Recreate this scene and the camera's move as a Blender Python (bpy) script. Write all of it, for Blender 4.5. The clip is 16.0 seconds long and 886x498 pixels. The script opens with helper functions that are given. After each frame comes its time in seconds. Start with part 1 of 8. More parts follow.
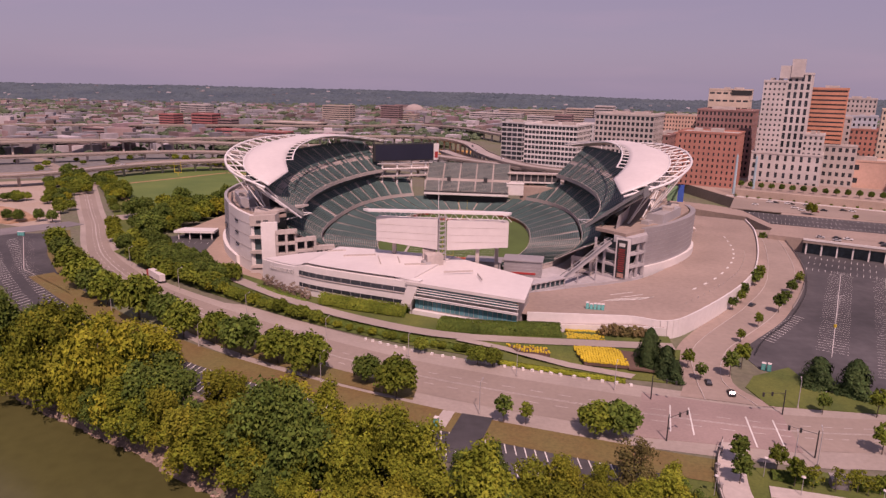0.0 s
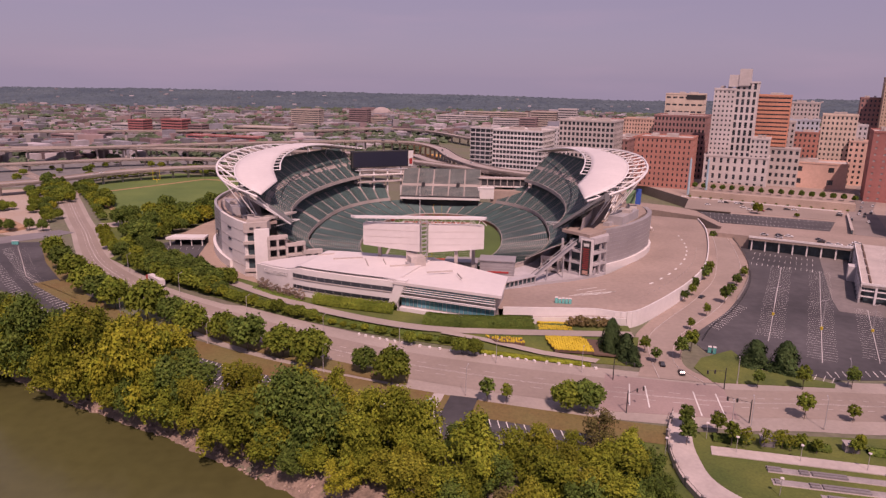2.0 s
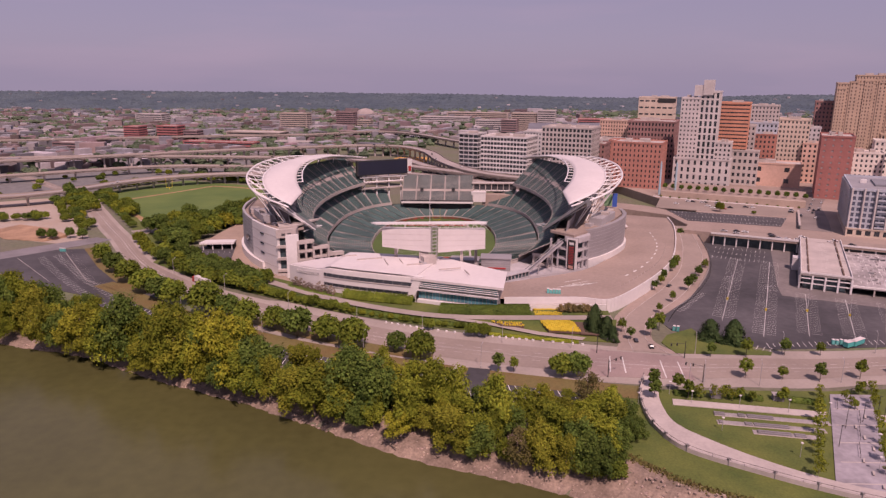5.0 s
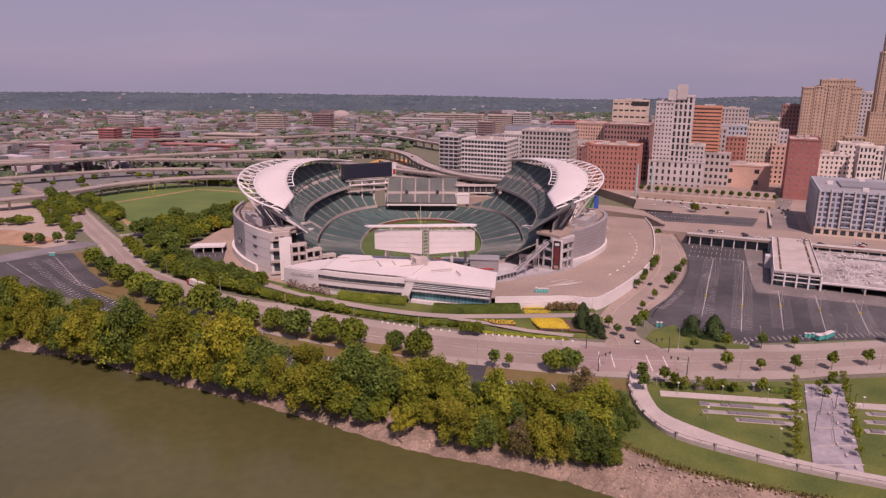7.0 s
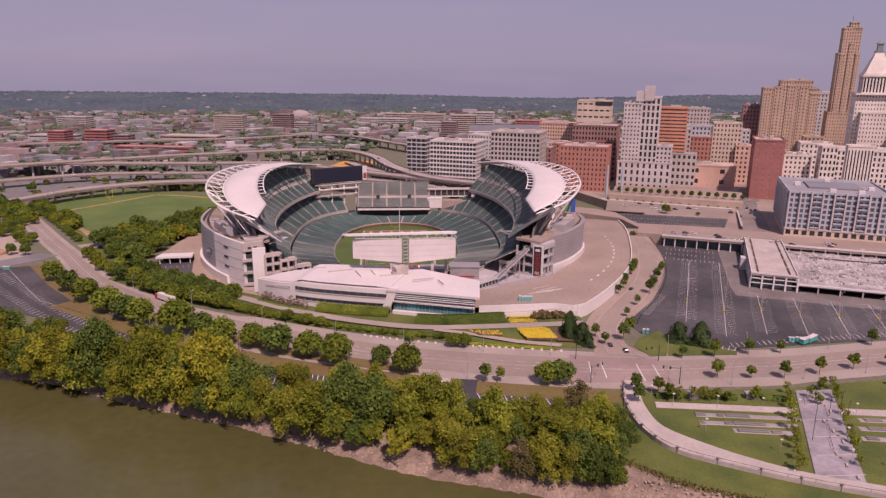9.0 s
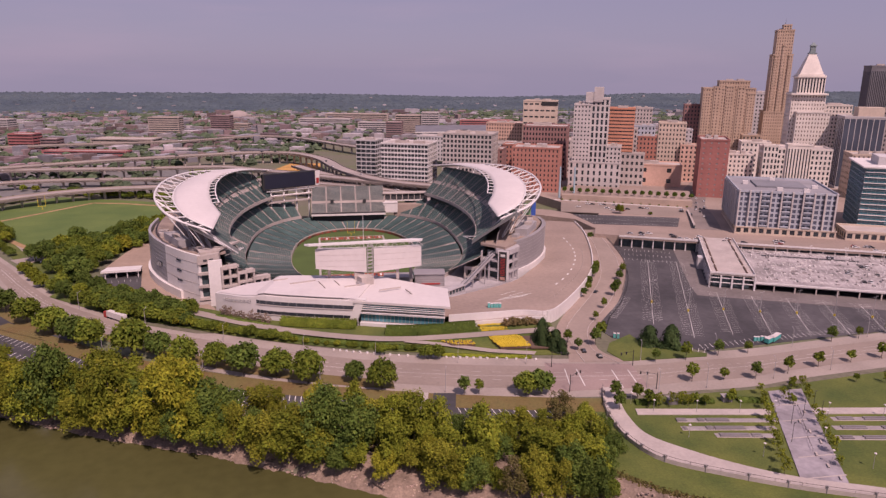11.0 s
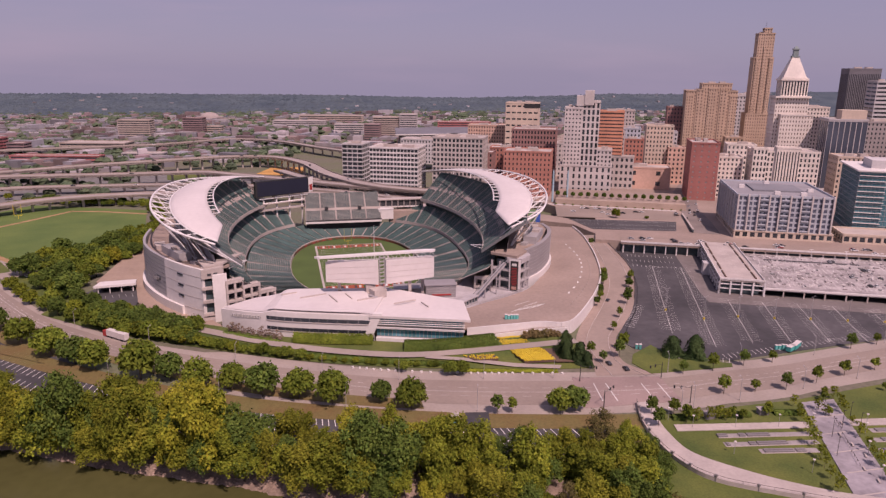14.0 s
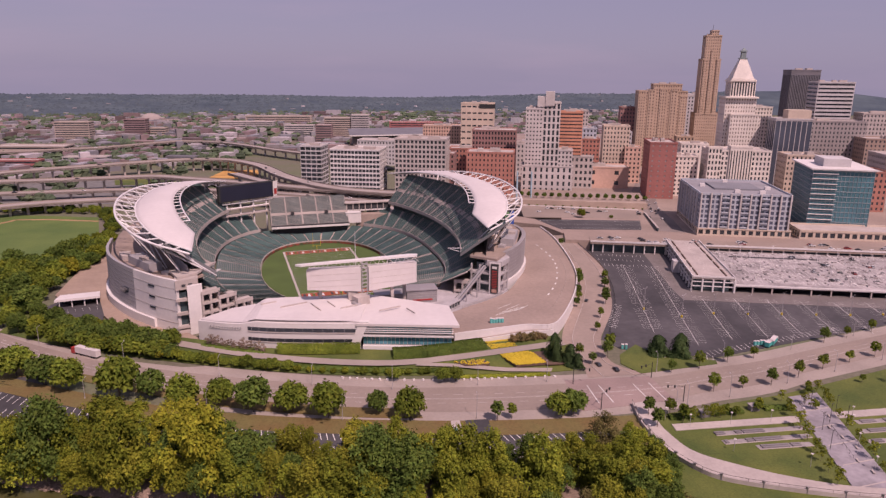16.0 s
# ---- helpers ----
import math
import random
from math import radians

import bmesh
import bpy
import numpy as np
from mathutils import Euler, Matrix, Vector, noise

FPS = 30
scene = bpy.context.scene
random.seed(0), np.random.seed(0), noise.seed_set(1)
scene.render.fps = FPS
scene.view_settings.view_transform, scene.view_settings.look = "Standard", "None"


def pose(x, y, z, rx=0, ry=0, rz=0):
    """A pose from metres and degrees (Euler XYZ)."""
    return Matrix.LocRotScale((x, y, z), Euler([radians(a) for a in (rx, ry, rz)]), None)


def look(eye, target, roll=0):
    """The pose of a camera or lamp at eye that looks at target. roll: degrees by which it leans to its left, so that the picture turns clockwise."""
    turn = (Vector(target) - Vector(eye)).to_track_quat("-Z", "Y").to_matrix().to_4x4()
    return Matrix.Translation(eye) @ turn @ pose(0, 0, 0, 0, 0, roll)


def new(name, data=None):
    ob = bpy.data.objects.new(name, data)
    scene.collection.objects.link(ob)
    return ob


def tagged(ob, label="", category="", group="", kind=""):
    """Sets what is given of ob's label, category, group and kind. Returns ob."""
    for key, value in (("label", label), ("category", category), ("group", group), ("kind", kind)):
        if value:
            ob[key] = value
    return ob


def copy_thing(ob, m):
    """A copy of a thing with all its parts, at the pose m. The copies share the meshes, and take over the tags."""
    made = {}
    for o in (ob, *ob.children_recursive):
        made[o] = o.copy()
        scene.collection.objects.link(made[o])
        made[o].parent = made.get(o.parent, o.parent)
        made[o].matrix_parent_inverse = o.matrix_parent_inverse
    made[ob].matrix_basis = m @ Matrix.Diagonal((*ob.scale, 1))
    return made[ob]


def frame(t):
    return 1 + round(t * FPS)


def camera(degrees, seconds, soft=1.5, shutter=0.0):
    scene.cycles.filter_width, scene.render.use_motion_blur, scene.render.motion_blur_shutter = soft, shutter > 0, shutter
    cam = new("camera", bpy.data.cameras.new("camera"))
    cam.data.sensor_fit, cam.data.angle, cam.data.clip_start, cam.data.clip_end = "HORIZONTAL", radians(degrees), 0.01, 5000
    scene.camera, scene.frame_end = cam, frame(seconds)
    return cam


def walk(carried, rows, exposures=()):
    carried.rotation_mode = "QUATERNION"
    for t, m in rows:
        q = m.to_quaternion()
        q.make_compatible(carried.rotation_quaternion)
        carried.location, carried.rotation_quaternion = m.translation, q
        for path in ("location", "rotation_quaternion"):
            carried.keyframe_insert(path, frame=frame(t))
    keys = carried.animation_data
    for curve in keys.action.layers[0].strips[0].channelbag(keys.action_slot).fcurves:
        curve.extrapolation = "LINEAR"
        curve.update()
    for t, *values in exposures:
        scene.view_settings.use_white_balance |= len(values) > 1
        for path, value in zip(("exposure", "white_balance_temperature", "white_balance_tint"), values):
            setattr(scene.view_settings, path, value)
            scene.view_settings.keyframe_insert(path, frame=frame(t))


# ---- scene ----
cam = camera(66.32, 16.0, 1.35)
PATH = [
    (0, (29.48, -379.38, 92.18), (18.10, -283.10, 67.66), 0.98),
    (0.5, (28.60, -385.14, 93.66), (18.21, -288.72, 69.27), 1.00),
    (1, (27.65, -391.70, 95.48), (18.39, -295.15, 71.15), 1.03),
    (1.5, (26.60, -398.95, 97.60), (19.02, -302.27, 73.23), 0.85),
    (2, (25.37, -406.82, 100.00), (18.94, -310.07, 75.54), 0.78),
    (2.5, (23.93, -415.20, 102.66), (18.22, -318.45, 78.03), 0.75),
    (3, (22.22, -424.02, 105.56), (17.37, -327.25, 80.82), 0.61),
    (3.5, (20.19, -433.17, 108.67), (15.77, -336.43, 83.73), 0.55),
    (4, (17.78, -442.57, 111.96), (13.84, -345.88, 86.77), 0.37),
    (6.5, (6.10, -475.10, 118.92), (5.03, -378.26, 94.02), 0.31),
    (7, (3.24, -472.56, 119.76), (3.92, -375.73, 94.78), 0.34),
    (7.5, (0.38, -470.01, 120.58), (2.89, -373.23, 95.53), 0.31),
    (8, (-2.51, -467.43, 121.40), (1.78, -370.73, 96.28), 0.32),
    (8.5, (-5.43, -464.86, 122.21), (0.02, -368.23, 97.03), 0.32),
    (9, (-8.43, -462.30, 122.98), (-1.72, -365.77, 97.74), 0.36),
    (9.5, (-11.54, -459.77, 123.70), (-2.58, -363.43, 98.43), 0.35),
    (12, (-27.79, -447.28, 127.04), (-10.02, -352.23, 101.55), 0.40),
    (12.5, (-31.35, -444.80, 127.60), (-13.13, -349.84, 102.10), 0.44),
    (13, (-35.18, -442.34, 128.07), (-16.64, -347.43, 102.61), 0.41),
    (13.5, (-39.23, -439.91, 128.48), (-19.85, -345.16, 103.04), 0.36),
    (14, (-43.46, -437.52, 128.83), (-23.38, -342.91, 103.43), 0.39),
    (14.5, (-47.84, -435.20, 129.17), (-26.56, -340.85, 103.73), 0.44),
    (15, (-52.34, -432.90, 129.51), (-28.88, -339.07, 104.08), 0.43),
    (15.5, (-56.93, -430.60, 129.87), (-31.29, -337.35, 104.44), 0.46),
    (16, (-61.57, -428.28, 130.25), (-33.62, -335.69, 104.82), 0.47),
]
walk(cam, [(t, look(eye, target, roll)) for t, eye, target, roll in PATH], [(0.0, 0.43, 7330, 55), (4.0, 0.44, 7120, 53), (8.0, 0.45, 6950, 49), (16.0, 0.45, 6860, 47)])

# ---- light ----
SUN_EL, SUN_AZ = 54.0, 163.0  # degrees up; degrees clockwise from +y
sd = Vector((math.sin(radians(SUN_AZ)) * math.cos(radians(SUN_EL)), math.cos(radians(SUN_AZ)) * math.cos(radians(SUN_EL)), math.sin(radians(SUN_EL))))
world = bpy.data.worlds.new("sky")
scene.world = world
world.use_nodes = True
wn = world.node_tree
sky = wn.nodes.new("ShaderNodeTexSky")
sky.sky_type = "NISHITA"
sky.sun_disc = False
sky.sun_elevation, sky.sun_rotation = radians(SUN_EL), radians(SUN_AZ)
sky.air_density, sky.dust_density, sky.ozone_density, sky.altitude = 1.0, 0.8, 1.0, 100
haze = wn.nodes.new("ShaderNodeMix")
haze.data_type = "RGBA"
haze.inputs[0].default_value = 0.86
haze.inputs[7].default_value = (2.57, 2.88, 3.86, 1)
# Thin high cloud in faint streaks
cc, cm, cn, cr = (wn.nodes.new(k) for k in ("ShaderNodeTexCoord", "ShaderNodeMapping", "ShaderNodeTexNoise", "ShaderNodeMapRange"))
cm.inputs["Scale"].default_value = (1.2, 1.2, 9.0)
cn.inputs["Scale"].default_value, cn.inputs["Detail"].default_value = 2.2, 5
cr.inputs[1].default_value, cr.inputs[2].default_value, cr.inputs[3].default_value, cr.inputs[4].default_value = 0.5, 0.75, 0.0, 0.28
cloud = wn.nodes.new("ShaderNodeMix")
cloud.data_type = "RGBA"
cloud.inputs[7].default_value = (4.2, 3.9, 4.6, 1)
wn.links.new(cc.outputs["Generated"], cm.inputs["Vector"])
wn.links.new(cm.outputs[0], cn.inputs["Vector"])
wn.links.new(cn.outputs[0], cr.inputs[0])
wn.links.new(cr.outputs[0], cloud.inputs[0])
wn.links.new(sky.outputs[0], haze.inputs[6])
wn.links.new(haze.outputs[2], cloud.inputs[6])
wn.links.new(cloud.outputs[2], wn.nodes["Background"].inputs[0])
wn.nodes["Background"].inputs[1].default_value = 0.070
sun = new("sun", bpy.data.lights.new("sun", "SUN"))
sun.data.energy, sun.data.angle, sun.data.color = 2.85, radians(0.9), (1.0, 0.91, 0.77)
sun.matrix_world = look((0, 0, 400), Vector((0, 0, 400)) - sd)

# ---- materials ----
def mat(name, rgb, rough=0.8, metal=0.0, vary=0.15, big=0.05, fine=1.5, bump=0.0, rand=0.0, island=0.0, second=None):
    """Principled surface with colour variation at two scales; second: colour that patches drift towards."""
    m = bpy.data.materials.new(name)
    m.use_nodes = True
    t = m.node_tree
    b = t.nodes["Principled BSDF"]
    b.inputs["Roughness"].default_value, b.inputs["Metallic"].default_value = rough, metal
    tc = t.nodes.new("ShaderNodeNewGeometry")
    n1, n2 = t.nodes.new("ShaderNodeTexNoise"), t.nodes.new("ShaderNodeTexNoise")
    for n, s in ((n1, big), (n2, fine)):
        n.inputs["Scale"].default_value = s
        n.inputs["Detail"].default_value = 4
        t.links.new(tc.outputs["Position"], n.inputs["Vector"])
    mix = t.nodes.new("ShaderNodeMix")
    mix.data_type = "RGBA"
    dark = tuple(c * (1 - vary) for c in rgb)
    light = second or tuple(min(1, c * (1 + vary)) for c in rgb)
    mix.inputs[6].default_value, mix.inputs[7].default_value = (*dark, 1), (*light, 1)
    ramp = t.nodes.new("ShaderNodeMapRange")
    ramp.inputs[1].default_value, ramp.inputs[2].default_value = 0.32, 0.68
    t.links.new(n1.outputs[0], ramp.inputs[0])
    t.links.new(ramp.outputs[0], mix.inputs[0])
    hsv = t.nodes.new("ShaderNodeHueSaturation")
    t.links.new(mix.outputs[2], hsv.inputs["Color"])
    val = t.nodes.new("ShaderNodeMapRange")
    val.inputs[1].default_value, val.inputs[2].default_value = 0.25, 0.75
    val.inputs[3].default_value, val.inputs[4].default_value = 1 - vary * 0.8, 1 + vary * 0.8
    t.links.new(n2.outputs[0], val.inputs[0])
    last = val.outputs[0]
    for amount, node, out in ((rand, "ShaderNodeObjectInfo", "Random"), (island, "ShaderNodeNewGeometry", "Random Per Island")):
        if amount:
            src = t.nodes.new(node)
            r = t.nodes.new("ShaderNodeMapRange")
            r.inputs[3].default_value, r.inputs[4].default_value = 1 - amount, 1 + amount
            t.links.new(src.outputs[out], r.inputs[0])
            mul = t.nodes.new("ShaderNodeMath")
            mul.operation = "MULTIPLY"
            t.links.new(last, mul.inputs[0])
            t.links.new(r.outputs[0], mul.inputs[1])
            last = mul.outputs[0]
            r2 = t.nodes.new("ShaderNodeMapRange")
            r2.inputs[3].default_value, r2.inputs[4].default_value = 0.5 + amount * 0.06, 0.5 - amount * 0.06
            w = t.nodes.new("ShaderNodeMath")
            w.operation = "FRACT"
            k = t.nodes.new("ShaderNodeMath")
            k.operation = "MULTIPLY"
            k.inputs[1].default_value = 7.31
            t.links.new(src.outputs[out], k.inputs[0])
            t.links.new(k.outputs[0], w.inputs[0])
            t.links.new(w.outputs[0], r2.inputs[0])
            t.links.new(r2.outputs[0], hsv.inputs["Hue"])
    t.links.new(last, hsv.inputs["Value"])
    t.links.new(hsv.outputs[0], b.inputs["Base Color"])
    if bump:
        bp = t.nodes.new("ShaderNodeBump")
        bp.inputs["Strength"].default_value, bp.inputs["Distance"].default_value = 0.6, bump
        t.links.new(n2.outputs[0], bp.inputs["Height"])
        t.links.new(bp.outputs[0], b.inputs["Normal"])
    return m


M_EARTH = mat("earth", (0.22, 0.19, 0.15), 0.95, vary=0.3, big=0.02, fine=0.4, second=(0.12, 0.14, 0.07))
M_GRASS = mat("grass", (0.078, 0.123, 0.022), 0.95, vary=0.28, big=0.05, fine=1.4, bump=0.1, second=(0.122, 0.142, 0.028))
M_FIELD = mat("practice_turf", (0.082, 0.146, 0.030), 0.95, vary=0.14, big=0.03, fine=0.8, second=(0.108, 0.163, 0.036))
M_CLAY = mat("clay", (0.34, 0.215, 0.105), 0.95, vary=0.2, big=0.1, fine=1.0)
M_GRAVEL = mat("grey_gravel", (0.30, 0.27, 0.265), 0.95, vary=0.18, big=0.2, fine=2.0)
M_SLAB = mat("grey_stone_slab", (0.19, 0.175, 0.18), 0.85, vary=0.18, fine=1.5)
M_TURF = mat("turf", (0.064, 0.108, 0.024), 0.95, vary=0.12, big=0.05, fine=2.5)
M_DRYGRASS = mat("dry_grass", (0.21, 0.137, 0.048), 0.95, vary=0.25, big=0.08, fine=1.2, second=(0.15, 0.128, 0.042))
M_ROAD = mat("road_concrete", (0.270, 0.218, 0.184), 0.9, vary=0.10, big=0.03, fine=0.6)
M_WALK = mat("pavement", (0.325, 0.275, 0.24), 0.9, vary=0.10, big=0.05, fine=0.8)
M_PLAZA = mat("plaza_concrete", (0.302, 0.233, 0.195), 0.9, vary=0.14, big=0.03, fine=0.5)
M_SIDE = mat("warm_street_concrete", (0.288, 0.228, 0.192), 0.9, vary=0.10, big=0.04, fine=0.5)
M_ASPHALT = mat("asphalt", (0.054, 0.052, 0.057), 0.9, vary=0.24, big=0.025, fine=0.3, second=(0.088, 0.083, 0.088))
M_PAINT = mat("road_paint", (0.62, 0.60, 0.57), 0.8, vary=0.15, fine=2)
M_CONC = mat("concrete", (0.43, 0.375, 0.345), 0.85, vary=0.12, big=0.08, fine=0.8)
M_WHITE = mat("white_wall_panel", (0.66, 0.625, 0.605), 0.6, vary=0.06, big=0.05, fine=0.6)
M_ROOFW = mat("white_membrane_roof", (0.60, 0.555, 0.54), 0.6, vary=0.05, big=0.04, fine=0.4)
M_STEEL = mat("white_painted_steel", (0.69, 0.665, 0.655), 0.45, vary=0.05)
M_SILVER = mat("corrugated_grey_metal", (0.40, 0.38, 0.385), 0.5, 0.2, vary=0.08, big=0.06, fine=0.7)
M_SEAT = mat("green_seat", (0.074, 0.132, 0.124), 0.6, vary=0.2, big=0.1, fine=1.5)
# Dark teal for glazing; also carries the shade of voids and undersides
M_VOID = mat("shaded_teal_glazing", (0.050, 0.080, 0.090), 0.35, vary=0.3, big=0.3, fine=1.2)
# Near-black for the dark rail and for shade painted into openings
M_DARK = mat("dark_interior", (0.05, 0.05, 0.055), 0.9, vary=0.2)
M_SCREEN = mat("scoreboard_screen", (0.02, 0.022, 0.04), 0.35, vary=0.1)
M_GLASS = mat("dark_window_glass", (0.035, 0.042, 0.05), 0.12, vary=0.2, rand=0.35)
M_TEAL = mat("teal_curtain_glass", (0.075, 0.215, 0.25), 0.12, vary=0.2, rand=0.25)
M_WATER = mat("river_water", (0.081, 0.080, 0.029), 0.22, vary=0.12, big=0.012, fine=0.25, bump=0.04)
M_WATER.node_tree.nodes["Principled BSDF"].inputs["Specular IOR Level"].default_value = 0.3
M_WORN = mat("worn_road_paint", (0.43, 0.39, 0.36), 0.9, vary=0.2, fine=1.0)
M_SAND = mat("bank_sand", (0.225, 0.165, 0.125), 0.95, vary=0.3, big=0.15, fine=1.2, bump=0.2)
M_BARK = mat("bark", (0.13, 0.10, 0.08), 0.95, vary=0.25)
M_YELLOW = mat("yellow_flowers", (0.58, 0.43, 0.025), 0.9, vary=0.25, fine=1.5)
M_MULCH = mat("mulch", (0.12, 0.075, 0.055), 0.95, vary=0.2)
M_BLACK = mat("black_metal", (0.03, 0.03, 0.03), 0.5, vary=0.1)
M_RED = mat("red_paint", (0.40, 0.04, 0.035), 0.6, vary=0.15)
M_SALM = mat("faded_print", (0.40, 0.22, 0.17), 0.7, vary=0.3, big=0.8, fine=2)
M_ORANGE = mat("orange_end_zone", (0.46, 0.12, 0.05), 0.9, vary=0.3, fine=0.6, second=(0.35, 0.06, 0.04))
M_TYRE = mat("tyre", (0.02, 0.02, 0.02), 0.9)
M_BLUE = mat("blue_banner", (0.03, 0.10, 0.40), 0.6)
M_TEALP = mat("teal_plastic", (0.03, 0.32, 0.30), 0.6)


def leafmat(name, rgb, second):
    m = mat(name, rgb, 0.85, vary=0.28, big=0.12, fine=1.6, second=second, island=0.27, rand=0.24)
    m.node_tree.nodes["Principled BSDF"].inputs["Specular IOR Level"].default_value = 0.12
    return m


M_LEAF = [
    leafmat("leaf_green", (0.140, 0.176, 0.018), (0.192, 0.218, 0.022)),
    leafmat("leaf_olive", (0.160, 0.178, 0.018), (0.212, 0.214, 0.023)),
    leafmat("leaf_yellow", (0.212, 0.226, 0.019), (0.270, 0.264, 0.024)),
    leafmat("leaf_dark", (0.074, 0.122, 0.023), (0.102, 0.150, 0.027)),
    leafmat("leaf_brown", (0.175, 0.145, 0.055), (0.145, 0.135, 0.045)),
    leafmat("leaf_mid", (0.106, 0.150, 0.019), (0.142, 0.182, 0.023)),
    leafmat("dark_needles", (0.034, 0.064, 0.024), (0.048, 0.082, 0.028)),
    leafmat("bare_twig", (0.34, 0.245, 0.20), (0.26, 0.20, 0.14)),
]


# ---- mesh helpers ----
class Mesh:
    """Gathers faces; box, prism, tube and strip add closed pieces."""

    def __init__(self):
        self.v, self.f = [], []

    def add(self, vs, fs):
        o = len(self.v)
        self.v += [tuple(p) for p in vs]
        self.f += [tuple(i + o for i in f) for f in fs]
        return self

    def quad(self, a, b, c, d):
        return self.add((a, b, c, d), ((0, 1, 2, 3),))

    def box(self, c, s, rz=0.0, ry=0.0):
        m = Matrix.Translation(c) @ Euler((0, ry, rz)).to_matrix().to_4x4()
        vs = [m @ Vector((x * s[0] / 2, y * s[1] / 2, z * s[2] / 2)) for z in (-1, 1) for x, y in ((-1, -1), (1, -1), (1, 1), (-1, 1))]
        return self.add(vs, ((0, 3, 2, 1), (4, 5, 6, 7), (0, 1, 5, 4), (1, 2, 6, 5), (2, 3, 7, 6), (3, 0, 4, 7)))

    def prism(self, pts, z0, z1):
        """A flat-topped block over a plan given anticlockwise; z0 and z1 may be lists."""
        n = len(pts)
        a = z0 if isinstance(z0, (list, tuple)) else [z0] * n
        b = z1 if isinstance(z1, (list, tuple)) else [z1] * n
        vs = [(p[0], p[1], a[i]) for i, p in enumerate(pts)] + [(p[0], p[1], b[i]) for i, p in enumerate(pts)]
        fs = [tuple(range(n - 1, -1, -1)), tuple(range(n, 2 * n))] + [(i, (i + 1) % n, n + (i + 1) % n, n + i) for i in range(n)]
        return self.add(vs, fs)

    def tube(self, p, q, r, r2=None, k=6):
        p, q = Vector(p), Vector(q)
        w = (q - p).normalized()
        a = w.orthogonal().normalized()
        b = w.cross(a)
        vs = [c + (a * math.cos(6.2832 * i / k) + b * math.sin(6.2832 * i / k)) * rr for c, rr in ((p, r), (q, r if r2 is None else r2)) for i in range(k)]
        fs = [(i, (i + 1) % k, k + (i + 1) % k, k + i) for i in range(k)] + [tuple(range(k - 1, -1, -1)), tuple(range(k, 2 * k))]
        return self.add(vs, fs)

    def line(self, pts, r, k=6):
        """One bent tube through pts."""
        pts = [Vector(p) for p in pts]
        vs, side = [], None
        for i, p in enumerate(pts):
            w = (pts[min(len(pts) - 1, i + 1)] - pts[max(0, i - 1)]).normalized()
            a = w.orthogonal() if side is None else side - w * side.dot(w)
            side = a = a.normalized()
            b = w.cross(a)
            vs += [p + (a * math.cos(6.2832 * j / k) + b * math.sin(6.2832 * j / k)) * r for j in range(k)]
        fs = [(i * k + j, i * k + (j + 1) % k, (i + 1) * k + (j + 1) % k, (i + 1) * k + j) for i in range(len(pts) - 1) for j in range(k)]
        return self.add(vs, fs + [tuple(range(k - 1, -1, -1)), tuple(range(len(vs) - k, len(vs)))])

    def strip(self, left, right, z=None):
        """A sheet between two lines of the same number of points."""
        g = lambda p: (p[0], p[1], p[2] if len(p) > 2 and z is None else z)
        n = len(left)
        return self.add([g(p) for p in left] + [g(p) for p in right], [(i, n + i, n + i + 1, i + 1) for i in range(n - 1)])

    def mesh(self, name, material, smooth=False, weld=False):
        me = bpy.data.meshes.new(name)
        me.from_pydata(self.v, [], self.f)
        me.materials.append(material)
        me.validate()
        bm = bmesh.new()
        bm.from_mesh(me)
        if weld:
            bmesh.ops.remove_doubles(bm, verts=bm.verts, dist=0.002)
        bmesh.ops.recalc_face_normals(bm, faces=bm.faces)
        bm.to_mesh(me)
        bm.free()
        if smooth:
            me.polygons.foreach_set("use_smooth", [True] * len(me.polygons))
        return me


def part(name, m, material, parent=None, label="", smooth=False, weld=False):
    ob = new(name, m.mesh(name, material, smooth, weld) if isinstance(m, Mesh) else m)
    if parent:
        ob.parent = parent
    return tagged(ob, label)


def thing(name, label, category, group="", kind="", at=(0, 0, 0)):
    ob = new(name)
    ob.empty_display_size = 1
    ob.location = at
    return tagged(ob, label, category, group, kind)


def ground_piece(name, m, material, label, category="ground"):
    return tagged(part(name, m, material), label, category, kind="structure")


def smooth_line(pts, n=6):
    """More points along a Catmull-Rom curve through pts."""
    p = [Vector(q) for q in pts]
    p = [2 * p[0] - p[1]] + p + [2 * p[-1] - p[-2]]
    out = []
    for i in range(1, len(p) - 2):
        for k in range(n):
            t = k / n
            a, b, c, d = p[i - 1 : i + 3]
            out.append(0.5 * (2 * b + (c - a) * t + (2 * a - 5 * b + 4 * c - d) * t * t + (3 * b - a - 3 * c + d) * t**3))
    return out + [p[-2]]


def offset(line, d):
    """The line moved d metres to its left."""
    out = []
    for i, p in enumerate(line):
        a, b = line[max(0, i - 1)], line[min(len(line) - 1, i + 1)]
        w = Vector((b[0] - a[0], b[1] - a[1])).normalized()
        q = Vector(p).copy()
        q[0] -= w[1] * d
        q[1] += w[0] * d
        out.append(q)
    return out


def ribbon(line, d0, d1, z=None):
    return Mesh().strip(offset(line, d0), offset(line, d1), z)


